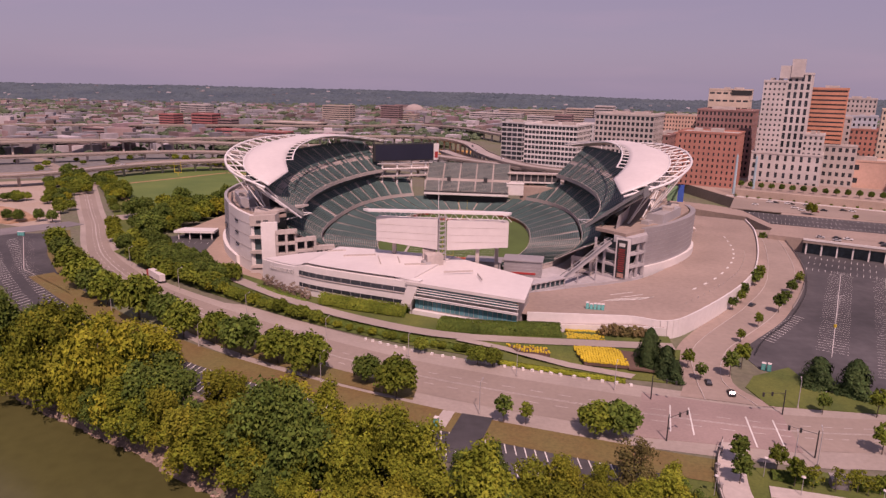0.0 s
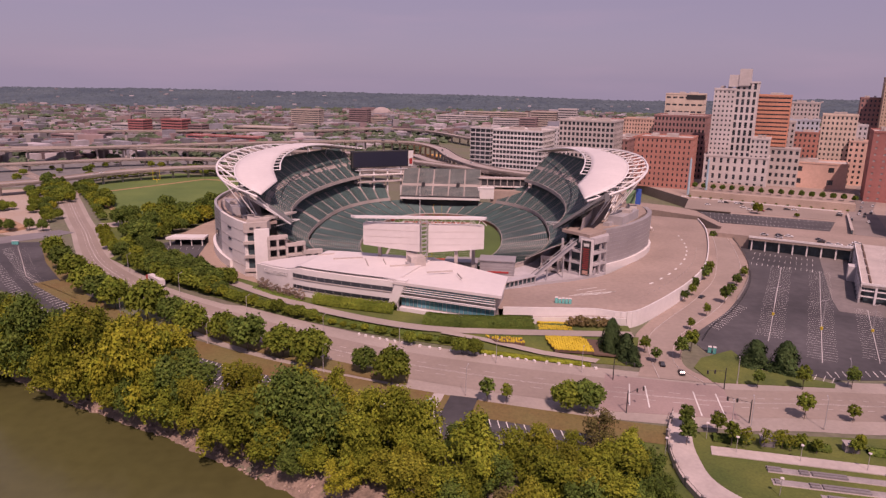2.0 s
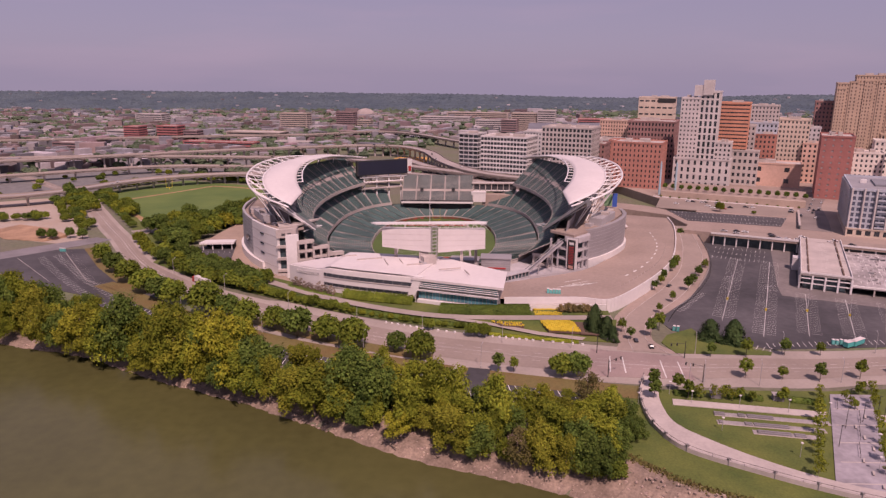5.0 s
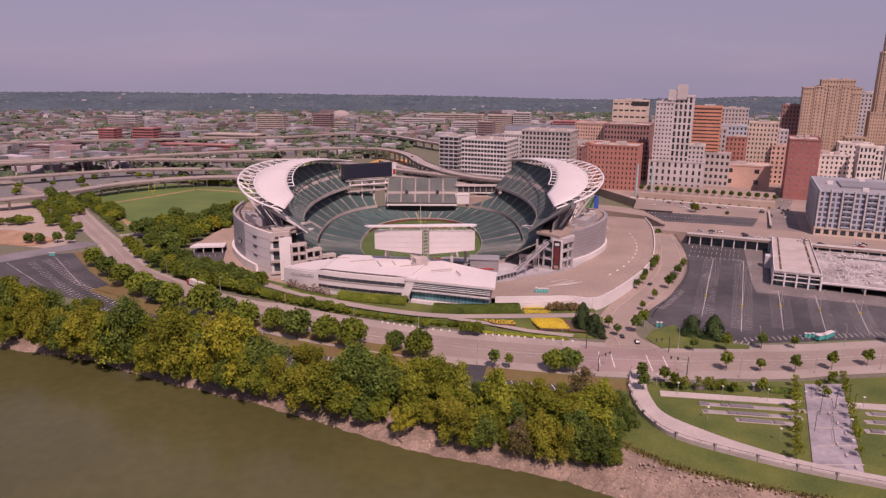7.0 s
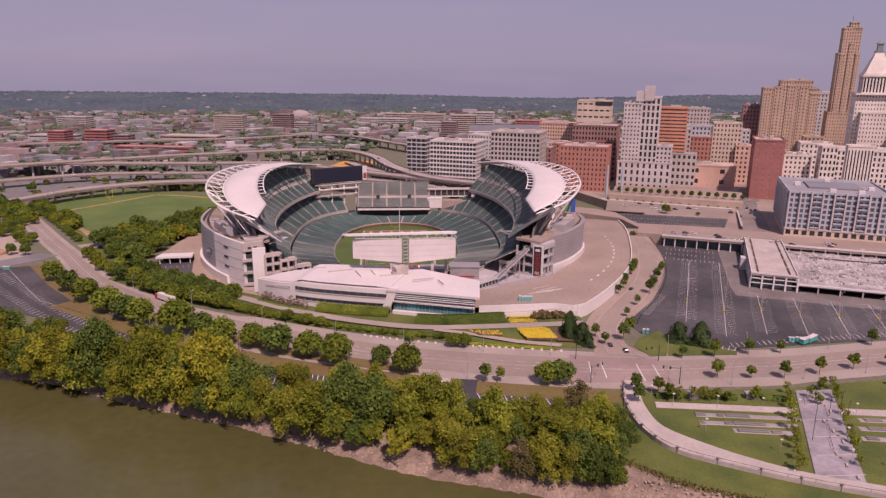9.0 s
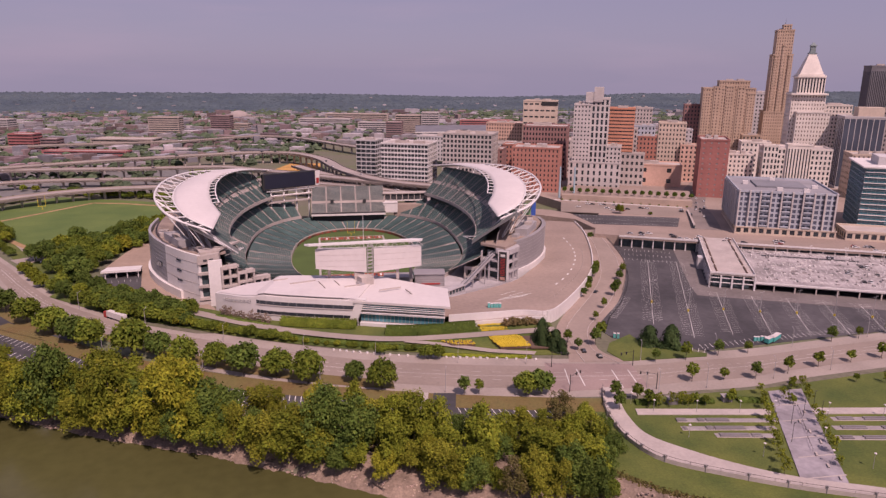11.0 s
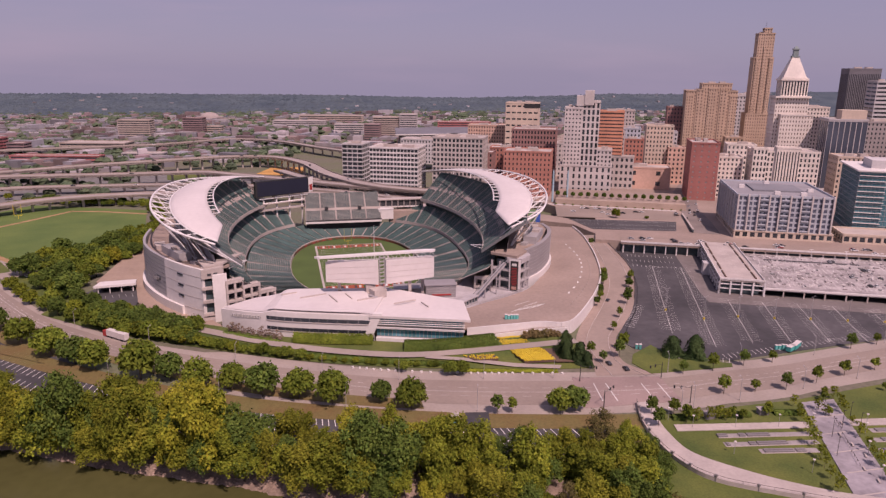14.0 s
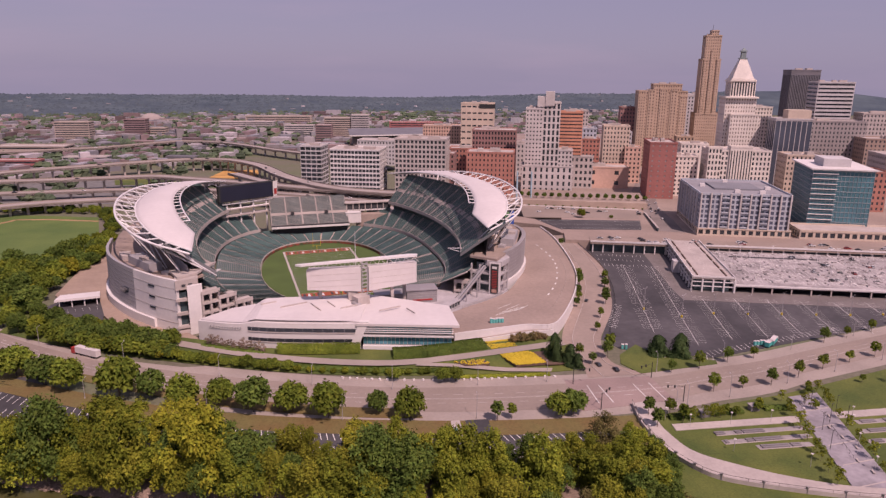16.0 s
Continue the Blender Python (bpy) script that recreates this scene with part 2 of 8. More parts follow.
# ---- ground, river, roads ----
BANK = [(-4600, 900), (-1500, 420), (-700, 120), (-400, -70), (-290, -140), (-201, -176), (-155, -189), (-112, -211), (-73, -228), (-44, -243), (-5, -264), (41, -281), (70, -298), (110, -314), (200, -352), (500, -450), (1500, -700), (4600, -1200)]
bank = smooth_line(BANK, 5)
gm = Mesh()
n = len(bank)
rows_ = [[(p[0], p[1], -8.0) for p in offset(bank, -8)], [(p[0], p[1], -4.9) for p in bank], [(p[0], p[1], -2.6) for p in offset(bank, 5)], [(p[0], p[1], 0.0) for p in offset(bank, 14)], [(p[0], 2380, 0.0) for p in bank]]
for a, b in zip(rows_, rows_[1:]):
    gm.add(a + b, [(i, i + 1, n + i + 1, n + i) for i in range(n - 1)])
ground_piece("ground", gm, M_EARTH, "bare earth and scrub ground of the river city")
rb = random.Random(8)
fine = smooth_line(BANK, 22)
levels = [[Vector((p[0] + rb.uniform(-0.8, 0.8), p[1] + rb.uniform(-0.8, 0.8), z + (rb.uniform(-0.1, 0.1) if d < 13 else 0))) for p in offset(fine, d)] for d, z in ((-4, -6.6), (0, -4.55), (2.5, -3.4), (5, -2.2), (9, -1.0), (14, 0.12), (21, 0.09), (28, -0.15))]
sand = Mesh()
for a, b in zip(levels, levels[1:]):
    sand.strip(a, b)
ground_piece("river_bank", sand, M_SAND, "pale sandy and stony river bank")
ground_piece("water", Mesh().prism([(-4700, -4700), (4700, -4700), (4700, 1200), (-4700, 1200)], -7.5, -5.0), M_WATER, "calm brown-green river water", "water")

ROAD_N = smooth_line([(-620, 420), (-352, 176), (-318, 132), (-258, 48), (-229, 9), (-203, -28), (-176, -62), (-141, -94), (-120, -110), (-77, -134), (-38, -153), (0, -168), (52, -180), (102, -188), (143, -187), (173, -186), (231, -179), (420, -160), (900, -130)], 6)
ROAD_S = smooth_line([(-632, 406), (-363, 167), (-329, 123), (-269, 40), (-240, 1), (-214, -37), (-187, -73), (-152, -109), (-129, -129), (-78, -164), (-35, -185), (0, -197), (46, -208), (99, -214), (121, -213), (147, -213), (199, -206), (420, -186), (900, -156)], 6)
ground_piece("pavement_verge", Mesh().strip([b if a[0] > -90 else c for a, b, c in zip(ROAD_N, offset(ROAD_N, 4.5), offset(ROAD_N, 1.2))], [b if a[0] > -90 else c for a, b, c in zip(ROAD_S, offset(ROAD_S, -5.5), offset(ROAD_S, -1.5))], 0.10), M_WALK, "pale concrete pavement along the river road", "pavement")
ground_piece("road", Mesh().strip([p * 0.86 + q * 0.14 for p, q in zip(ROAD_N, ROAD_S)], [p * 0.1 + q * 0.9 for p, q in zip(ROAD_N, ROAD_S)], 0.16), M_ROAD, "wide light grey river road", "road")
marks = Mesh()
for k, w in ((0.38, 0.14), (0.5, 0.14), (0.52, 0.14), (0.64, 0.14)):
    line = [p * (1 - k) + q * k for p, q in zip(ROAD_N, ROAD_S)]
    if k in (0.5, 0.52):
        marks.strip(offset(line, w * 0.7), offset(line, -w * 0.7), 0.21)
    else:
        for a, b in zip(line[::1], line[1::1]):
            c, d = a.lerp(b, 0.2), a.lerp(b, 0.65)
            marks.strip(offset([c, d], w), offset([c, d], -w), 0.21)
vg = [(p * 0.2 + q * 0.8, p * -0.08 + q * 1.08) for p, q in zip(ROAD_N, ROAD_S) if -186 < q[0] < 6]
ground_piece("tree_verge", Mesh().strip([a for a, b in vg], [b for a, b in vg], 0.24), M_DRYGRASS, "dry grass strip under the street trees")
tagged(part("road_markings", marks, M_WORN), "worn white lane lines on the river road", "road marking", kind="stuff")

# Grass between the road and the stadium, and along the bank
def lawn(name, pts, z, material, label):
    return ground_piece(name, Mesh().prism(pts, z - 0.6, z), material, label)


SLOPE_N = smooth_line([(-176, -30), (-146, -62), (-120, -84), (-93, -104), (-63, -124), (-33, -140), (-2, -151), (20, -155)], 5)
SLOPE_S = smooth_line([(-184, -56), (-152, -82), (-121, -103), (-96, -118), (-70, -132), (-40, -146.5), (-8, -158), (22, -166)], 5)
ground_piece("lawn", Mesh().strip([(p[0], p[1], 2.4) for p in SLOPE_N], [(p[0], p[1], 0.3) for p in SLOPE_S]), M_GRASS, "sloping mown lawn below the stadium")
PATH_C = smooth_line([(-150, -56), (-120, -82), (-93, -102.5), (-63, -123.5), (-33, -139.5), (-2, -150.5), (25, -152.5), (52, -151.5), (84, -150)], 5)
ground_piece("promenade", Mesh().strip([(p[0], p[1], 2.66) for p in offset(PATH_C, 2.6)], [(p[0], p[1], 2.60) for p in offset(PATH_C, -3.2)]), M_WALK, "pale curved footpath round the stadium lawn", "pavement")
UP_N = smooth_line([(-104, -92), (-86, -99), (-72, -110), (-54, -119), (-34, -126), (-10, -133), (30, -145), (58, -140), (84, -141)], 5)
ground_piece("lawn_upper", Mesh().strip([(p[0], p[1], 2.7) for p in UP_N], [(p[0], p[1], 2.5) for p in offset(PATH_C, 2.4)]), M_GRASS, "narrow mown lawn below the office wing")
ground_piece("lawn_east", Mesh().prism([(20, -155.8), (22, -166), (40, -170), (62, -174), (80, -176), (86, -152), (52, -154.8)], -0.2, [2.4, 0.4, 0.4, 0.4, 0.4, 2.2, 2.4]), M_GRASS, "sloping mown lawn with flower beds")
ground_piece("bed_path", Mesh().strip([(8, -156.5, 2.6), (24, -161, 2.0), (46, -170, 1.0), (66, -175, 0.6)], [(10, -153.5, 2.6), (26, -158.5, 2.1), (48, -167, 1.2), (68, -172, 0.8)]), M_WALK, "pale footpath down beside the flower beds", "pavement")
VERGE = smooth_line([(-188, -97), (-139, -134), (-100, -160), (-60, -180), (-20, -195), (20, -207), (60, -216), (82, -220)], 5)
ground_piece("lawn_verge", Mesh().strip([(p[0], p[1], 0.3) for p in VERGE], [(p[0], p[1], 0.3) for p in offset(VERGE, -11)]), M_DRYGRASS, "dry brown grass verge beside the road")
LOT = smooth_line([(-252, -40), (-200, -95), (-150, -140), (-100, -170), (-60, -190), (-20, -206), (20, -217), (66, -228)], 5)
ground_piece("parking_strip", Mesh().strip([(p[0], p[1], 0.22) for p in LOT], [(p[0], p[1], 0.22) for p in offset(LOT, -15)]), M_ASPHALT, "dark asphalt parking strip behind the bank trees", "car park")
pm = Mesh()
for i in range(120):
    k = i / 119 * (len(LOT) - 2)
    a, b = LOT[int(k)], LOT[int(k) + 1]
    p = a.lerp(b, k % 1)
    w = (b - a).normalized()
    nrm = Vector((-w[1], w[0]))
    for d in (0.5, 9.5):
        q, r = p - nrm * d, p - nrm * (d + 5) + w * 2
        pm.strip([q + w * 0.16, r + w * 0.16], [q - w * 0.16, r - w * 0.16], 0.27)
tagged(part("bay_markings", pm, M_PAINT), "white parking bay lines on the asphalt strip", "road marking", kind="stuff")
lawn("lot_verge", [(-245, -25), (-238, -14), (-217, -43), (-190, -76), (-156, -110), (-150, -117), (-166, -117), (-182, -102), (-212, -69)], 0.27, M_DRYGRASS, "dry grass verge between the west car park and the road")
lawn("access_road", [(-340, -118), (-268.6, -36), (-246, -8.5), (-240, 2), (-254, 8), (-279, -18), (-352, -100)], 0.29, M_SLAB, "grey access road beside the west car park")
lawn("lot_drive", [(15.1, -205.5), (24, -207), (20.5, -226), (11.6, -224)], 0.36, M_ASPHALT, "short asphalt drive from the road to the parking strip")
lawn("drive_pad", [(9.6, -204.5), (13.1, -205.1), (11.4, -214.2), (7.7, -213.6)], 0.37, M_CONC, "pale concrete pad beside the drive")
ground_piece("parking_lot_west", Mesh().prism([(-300, -60), (-237, -100), (-192, -122), (-141, -140), (-150, -118), (-205, -62), (-236, -22), (-268, -30)], -0.4, 0.24), M_ASPHALT, "dark asphalt west car park", "car park")
pm = Mesh()
for a, b, tick in (((-252, -35), (-205, -95), 5.0), ((-205, -95), (-160, -125), 5.0), ((-275, -50), (-225, -98), 0.1)):
    a, b = Vector(a), Vector(b)
    w = (b - a).normalized()
    nrm = Vector((-w[1], w[0]))
    pm.strip([a + nrm * 0.15, b + nrm * 0.15], [a - nrm * 0.15, b - nrm * 0.15], 0.30)
    for i in range(int((b - a).length / 2.8)):
        p = a + w * (i * 2.8)
        pm.strip([p + nrm * tick + w * 0.035, p - nrm * tick + w * 0.035], [p + nrm * tick - w * 0.035, p - nrm * tick - w * 0.035], 0.30)
tagged(part("bay_markings_west", pm, M_WORN), "white parking bay lines on the west car park", "road marking", kind="stuff")

# Side road up to the viaduct, east car park
SIDE_W = smooth_line([(84, -186), (88, -172), (90, -150), (100, -130), (122, -97), (140, -68), (152, -35), (163, 0), (172, 40)], 5)
SIDE_E = smooth_line([(106, -188), (98, -172), (106, -148), (118, -131.5), (136, -107), (155.9, -70.6), (168, -40), (176, 0), (181, 40)], 5)
SIDE_W = offset(SIDE_W, 5.0)
ground_piece("side_road", Mesh().strip([(p[0], p[1], 0.2 + max(0, (i - 20) / 20) * 6) for i, p in enumerate(SIDE_W)], [(p[0], p[1], 0.2 + max(0, (i - 20) / 20) * 6) for i, p in enumerate(SIDE_E)]), M_PLAZA, "pale concrete street curving up beside the plaza", "road")
ground_piece("side_carriageway", Mesh().strip([(*p.lerp(q, 0.26), 0.24 + max(0, (i - 20) / 20) * 6) for i, (p, q) in enumerate(zip(SIDE_W, SIDE_E))], [(*p.lerp(q, 0.80), 0.24 + max(0, (i - 20) / 20) * 6) for i, (p, q) in enumerate(zip(SIDE_W, SIDE_E))]), M_SIDE, "light brown concrete carriageway beside the plaza", "road")
for f_ in (0.26, 0.80):
    kb = Mesh().line([(*p.lerp(q, f_), 0.27 + max(0, (i - 20) / 20) * 6) for i, (p, q) in enumerate(zip(SIDE_W, SIDE_E))], 0.16, 4)
    ground_piece("kerb", kb, M_CONC, "pale concrete kerb along the plaza street", "kerb")
ground_piece("parking_lot_east", Mesh().prism([(110, -160), (107.4, -146), (118.2, -131), (136.4, -106.3), (156.3, -70), (168.4, -39), (176.4, 0), (181, 24), (330, -46), (330, -164), (241, -172), (147, -181)], -0.4, 0.18), M_ASPHALT, "large dark asphalt car park, nearly empty", "car park")
U24, N24 = Vector((0.9135, -0.4067)), Vector((0.4067, 0.9135))
pm = Mesh()
ROWS_E = [(0, 126, 0), (1, 127, -14), (2, 64, -4), (3, 63, 1), (4, 64, 6), (5, 64, 10), (6, 64, 15), (7, 66, 21), (8, 70, 27)]
ROWS_E = [(Vector((138.3, -145.6)) + U24 * 18.8 * i + N24 * s_t, Vector((138.3, -145.6)) + U24 * 18.8 * i + N24 * s_b) for i, s_t, s_b in ROWS_E]
ground_piece("car_park_apron", Mesh().prism([(226, 7), (190, -87.6), (185, -105), (238.4, -127.6), (330, -168), (330, -146), (251.6, -110.5), (201.6, -86), (239.5, 0.9)], -0.3, 0.22), mat("apron_concrete", (0.17, 0.148, 0.14), 0.9, vary=0.15, big=0.05, fine=0.4), "worn brownish concrete apron along the parking decks", "pavement")
rwm = Mesh()
for i in range(22, len(SIDE_E) - 1):
    rwm.quad((*SIDE_E[i], -0.2), (*SIDE_E[i + 1], -0.2), (*SIDE_E[i + 1], 1.1 + (i - 19) / 20 * 6), (*SIDE_E[i], 1.1 + (i - 20) / 20 * 6))
ground_piece("ramp_wall", rwm, M_CONC, "low concrete wall along the ramped street", "wall")
for top, bot in ROWS_E:
    w = (bot - top).normalized()
    nrm = Vector((-w[1], w[0]))
    pm.strip([top + nrm * 0.10, bot + nrm * 0.10], [top - nrm * 0.10, bot - nrm * 0.10], 0.26)
    for k in range(int((bot - top).length / 2.8)):
        p = top + w * (k * 2.8)
        pm.strip([p + nrm * 5.2 + w * 0.07, p - nrm * 5.2 + w * 0.07], [p + nrm * 5.2 - w * 0.07, p - nrm * 5.2 - w * 0.07], 0.26)
for a_, b_, nn_ in (((124, -176), (147, -184), 9), ((147, -179), (240, -169), 32), ((196, -46), (232, -4), 0), ((141, -101), (117, -134), 14)):
    a_, b_ = Vector(a_), Vector(b_)
    w = (b_ - a_).normalized()
    nrm = Vector((-w[1], w[0]))
    for k in range(nn_):
        p = a_ + w * (k * 2.8)
        pm.strip([p + w * 0.12, p + nrm * 5 + w * 1.4], [p - w * 0.12, p + nrm * 5 + w * 1.16], 0.26)
for r_ in range(3):
    for k in range(12):
        p = Vector((188, 4)) + U24 * (2.8 * k) - N24 * (2 + r_ * 13)
        pm.strip([p - U24 * 0.1, p - N24 * 5 - U24 * 0.1], [p + U24 * 0.1, p - N24 * 5 + U24 * 0.1], 0.26)
tagged(part("bay_markings_east", pm, M_PAINT), "white herringbone bay lines on the east car park", "road marking", kind="stuff")
lawn("lawn_corner", [(101, -175), (106, -166), (120, -157), (123, -174), (146, -184), (144, -187.5), (104, -187)], 0.3, M_GRASS, "small mown corner lawn by the crossing")
ground_piece("intersection", Mesh().prism([(68, -184), (106, -190), (104, -213), (62, -211)], -0.3, 0.19), mat("brick_paving", (0.29, 0.215, 0.195), 0.9, vary=0.12), "dull red paved road crossing", "road")
pm = Mesh()
for a, b in (((75, -191), (72, -207)), ((80, -192), (78, -208)), ((95, -195), (93, -212)), ((102, -196), (100, -212))):
    a, b = Vector(a), Vector(b)
    nrm = Vector((1, 0.1)) * 0.22
    pm.strip([a + nrm, b + nrm], [a - nrm, b - nrm], 0.25)
tagged(part("crossing_lines", pm, M_PAINT), "white crossing lines at the junction", "road marking", kind="stuff")

# River park south-east
lawn("park_lawn", [(56, -248), (64, -228), (86, -222), (150, -221), (260, -208), (420, -200), (420, -400), (200, -331), (116, -299), (95, -291), (78, -282), (67, -271)], 0.16, M_GRASS, "mown park lawn above the river")
CP_O = smooth_line([(84, -212), (79, -226), (77, -240), (78, -253), (84, -266), (102, -278), (119, -287), (138, -295), (180, -312), (300, -356)], 5)
CP_I = smooth_line([(91, -212), (86, -226), (84.5, -238), (86, -250), (96, -262), (108, -272.5), (122, -281.5), (140, -289), (183, -306), (304, -349)], 5)
park = ground_piece("curved_path", Mesh().strip([(p[0], p[1], 1.0) for p in CP_O], [(p[0], p[1], 1.0) for p in CP_I]), M_CONC, "broad pale curved park path", "pavement")
wall = Mesh()
for a, b in zip(CP_O, CP_O[1:]):
    wall.prism([(a[0], a[1]), (b[0], b[1]), tuple(Vector(b) + Vector((0.5, 0.5))), tuple(Vector(a) + Vector((0.5, 0.5)))][::-1], -1.5, 1.7)
ground_piece("path_wall", wall, M_CONC, "low concrete wall along the curved path", "wall")
rail = Mesh().line([(p[0], p[1], 2.7) for p in CP_O], 0.06, 5)
for p in CP_O[::2]:
    rail.tube((p[0], p[1], 1.6), (p[0], p[1], 2.7), 0.05, k=5)
tagged(part("railing", rail, M_BLACK), "dark metal railing on the path wall", "railing")
ground_piece("granite_stair", Mesh().prism([(150, -224), (120, -287), (133, -293), (165, -224)], -0.4, 0.5), mat("granite_paving", (0.285, 0.262, 0.28), 0.8, vary=0.2, big=0.1, fine=0.6), "broad grey granite stair promenade", "pavement")
for pts in ([(90, -230), (89, -234.5), (139, -242), (142, -238)], [(156, -239), (154, -243.5), (240, -256), (242, -251.5)]):
    ground_piece("park_path", Mesh().prism(pts, -0.4, 0.42), M_CONC, "straight pale park path", "pavement")
for a, b, blocks in (((101.5, -240.4), (139, -246), ((0, 3.6), (8, 2.2), (11, 8.5))), ((100.6, -246.3), (135, -251.2), ((0.6, 1.2), (9, 2.4), (12, 11))), ((110.2, -252.6), (131, -256), ((1.5, 10.5), (13, 3.4))), ((160, -248), (200, -254), ((2, 6), (12, 9), (26, 6))), ((156, -254), (200, -261), ((3, 9), (18, 4), (27, 10))), ((152, -260.5), (196, -267.5), ((2, 4), (10, 10), (25, 8)))):
    a, b = Vector(a), Vector(b)
    w, L = (b - a).normalized(), (b - a).length
    rz = math.atan2(w[1], w[0])
    t = thing("seat_terrace", "long grey gravel seating terrace with stone slab benches", "bench", "park terraces", at=(a[0], a[1], 0))
    part("gravel_step", Mesh().box((w[0] * L / 2, w[1] * L / 2, 0.12), (L, 2.7, 0.3), rz), M_GRAVEL, t)
    part("kerb", Mesh().box((w[0] * L / 2 + w[1] * 1.45, w[1] * L / 2 - w[0] * 1.45, 0.1), (L, 0.2, 0.5), rz), M_CONC, t)
    for u, n in blocks:
        for d in (0.7, -0.5):
            c = w * (u + n / 2) - Vector((-w[1], w[0])) * d
            part("stone_seat", Mesh().box((c[0], c[1], 0.5), (n, 0.75, 0.5), rz), M_SLAB, t)
for x, y in ((106.4, -227.6), (128.7, -228.8)):
    k = thing("park_kiosk", "small grey stone service kiosk beside the park path", "kiosk", "park kiosks", at=(x, y, 0))
    part("body", Mesh().box((0, 0, 1.2), (3.6, 2.6, 2.4), -0.13), M_SLAB, k)
    part("roof", Mesh().box((0, 0, 2.5), (4.2, 3.2, 0.25), -0.13), M_GRAVEL, k)
for x, y in ((151.6, -234.1), (142.3, -249.4), (150.5, -244.9), (134.1, -261.1), (155.4, -248.0), (158.3, -240.0)):
    lp = thing("slim_lamp_post", "slim dark metal lamp post on the granite stair", "street lamp", "stair lamps", at=(x, y, 0.4))
    part("pole", Mesh().tube((0, 0, 0), (0, 0, 7.5), 0.11, 0.08, 6), M_BLACK, lp)
    part("lamp_head", Mesh().box((0.3, 0, 7.45), (0.9, 0.25, 0.15)), M_BLACK, lp)
for x, y, n in ((153, -238, 9), (147, -249, 9), (141, -260, 9), (150, -229, 8)):
    hr = thing("stair_handrail", "dark metal handrail down the granite steps", "railing", "stair handrails", at=(x, y, 0.5))
    d = Vector((-0.44, -0.9))
    part("top_rail", Mesh().line([(0, 0, 1.0), (d[0] * n, d[1] * n, 1.0)], 0.07, 5), M_BLACK, hr)
    for i in range(4):
        part("post", Mesh().tube((d[0] * n * i / 3, d[1] * n * i / 3, 0), (d[0] * n * i / 3, d[1] * n * i / 3, 1.0), 0.06, k=5), M_BLACK, hr)
for p in CP_O[2::3]:
    tagged(part("wall_pier", Mesh().box((p[0] + 0.25, p[1] + 0.25, 1.2), (0.8, 0.8, 2.6), 0.5).box((p[0] + 0.25, p[1] + 0.25, 2.55), (1.0, 1.0, 0.2), 0.5), M_GRAVEL), "grey stone pier in the path railing", "pier", "path piers")

# Terrace on which downtown stands, with the viaduct street on its edge
E0 = Vector((170, 20))
TER = [tuple(E0), tuple(E0 + U24 * 240), tuple(E0 + U24 * 900), tuple(E0 + U24 * 900 + N24 * 1000), tuple(E0 - U24 * 60 + N24 * 900), tuple(E0 - U24 * 170 + N24 * 330), tuple(E0 - U24 * 120 + N24 * 220), tuple(E0 + N24 * 80)]
ground_piece("terrace", Mesh().prism(TER, -1.0, 8.0), M_PLAZA, "raised pale ground under the downtown blocks")

ground_piece("street_fill", Mesh().prism([(173.5, 72), (177, 42), (188, 24), (204, 60), (165, 112), (128, 132), (118, 112), (150, 92)], -1.0, 7.95), M_PLAZA, "raised pale ground where the elevated road lands")
M_BARE = mat("bare_gravel", (0.46, 0.385, 0.33), 0.95, vary=0.16, big=0.04, fine=0.5, second=(0.36, 0.28, 0.22))
ground_piece("bare_lot", Mesh().prism([(-450, 120), (-400, 40), (-318, 2), (-268, -12), (-254, 0), (-292, 52), (-340, 114), (-384, 160)], -0.5, 0.14), M_BARE, "pale bare gravel lot beside the river road")
ground_piece("earth_berm", Mesh().prism([(-345, 22), (-318, 0), (-285, -6), (-276, 8), (-300, 26), (-330, 38)], -0.5, [0.6, 0.5, 0.5, 2.2, 2.6, 2.4]), mat("brown_earth", (0.34, 0.21, 0.13), 0.95, vary=0.25, big=0.08), "low brown earth berm")
st_ = Mesh()
rs_ = random.Random(77)
for k in range(1500):
    j = rs_.uniform(22, 70)
    p = bank[int(j)].lerp(bank[int(j) + 1], j % 1)
    d = rs_.uniform(-1, 9 if p[0] < 40 else 14)
    q = offset([bank[int(j)], bank[int(j) + 1]], d)[0].lerp(offset([bank[int(j)], bank[int(j) + 1]], d)[1], j % 1)
    s_ = rs_.uniform(0.2, 0.6)
    st_.box((q[0], q[1], -4.5 + 0.40 * max(0, d) - (0.35 if d < 0 else 0)), (s_ * rs_.uniform(1, 2), s_, s_ * 0.8), rs_.uniform(0, 3), rs_.uniform(-0.4, 0.4))
tagged(part("bank_stones", st_, mat("rubble", (0.36, 0.27, 0.215), 0.95, vary=0.2, island=0.3)), "scattered broken stones along the water's edge", "stones", kind="stuff")
for k in range(26):
    j = rs_.uniform(24, 68)
    q = offset([bank[int(j)], bank[int(j) + 1]], rs_.uniform(1, 6))[0]
    an, ln = rs_.uniform(-0.9, 0.1), rs_.uniform(3, 8)
    tagged(part("driftwood_log", Mesh().tube((q[0], q[1], -3.4), (q[0] + math.cos(an) * ln, q[1] + math.sin(an) * ln, -3.2), 0.28, 0.14), M_BARK), "weathered driftwood log on the river bank", "log", "driftwood logs")

# ---- stadium ----
CX, CY = -9.0, 12.0
stadium = thing("stadium", "open football stadium with green seats and white winged canopies", "stadium")


def ell(a, b, th, n=2.0):
    """A point on a superellipse round the field; th in degrees from +x."""
    c, s = math.cos(radians(th)), math.sin(radians(th))
    return CX + a * math.copysign(abs(c) ** (2 / n), c), CY + b * math.copysign(abs(s) ** (2 / n), s)


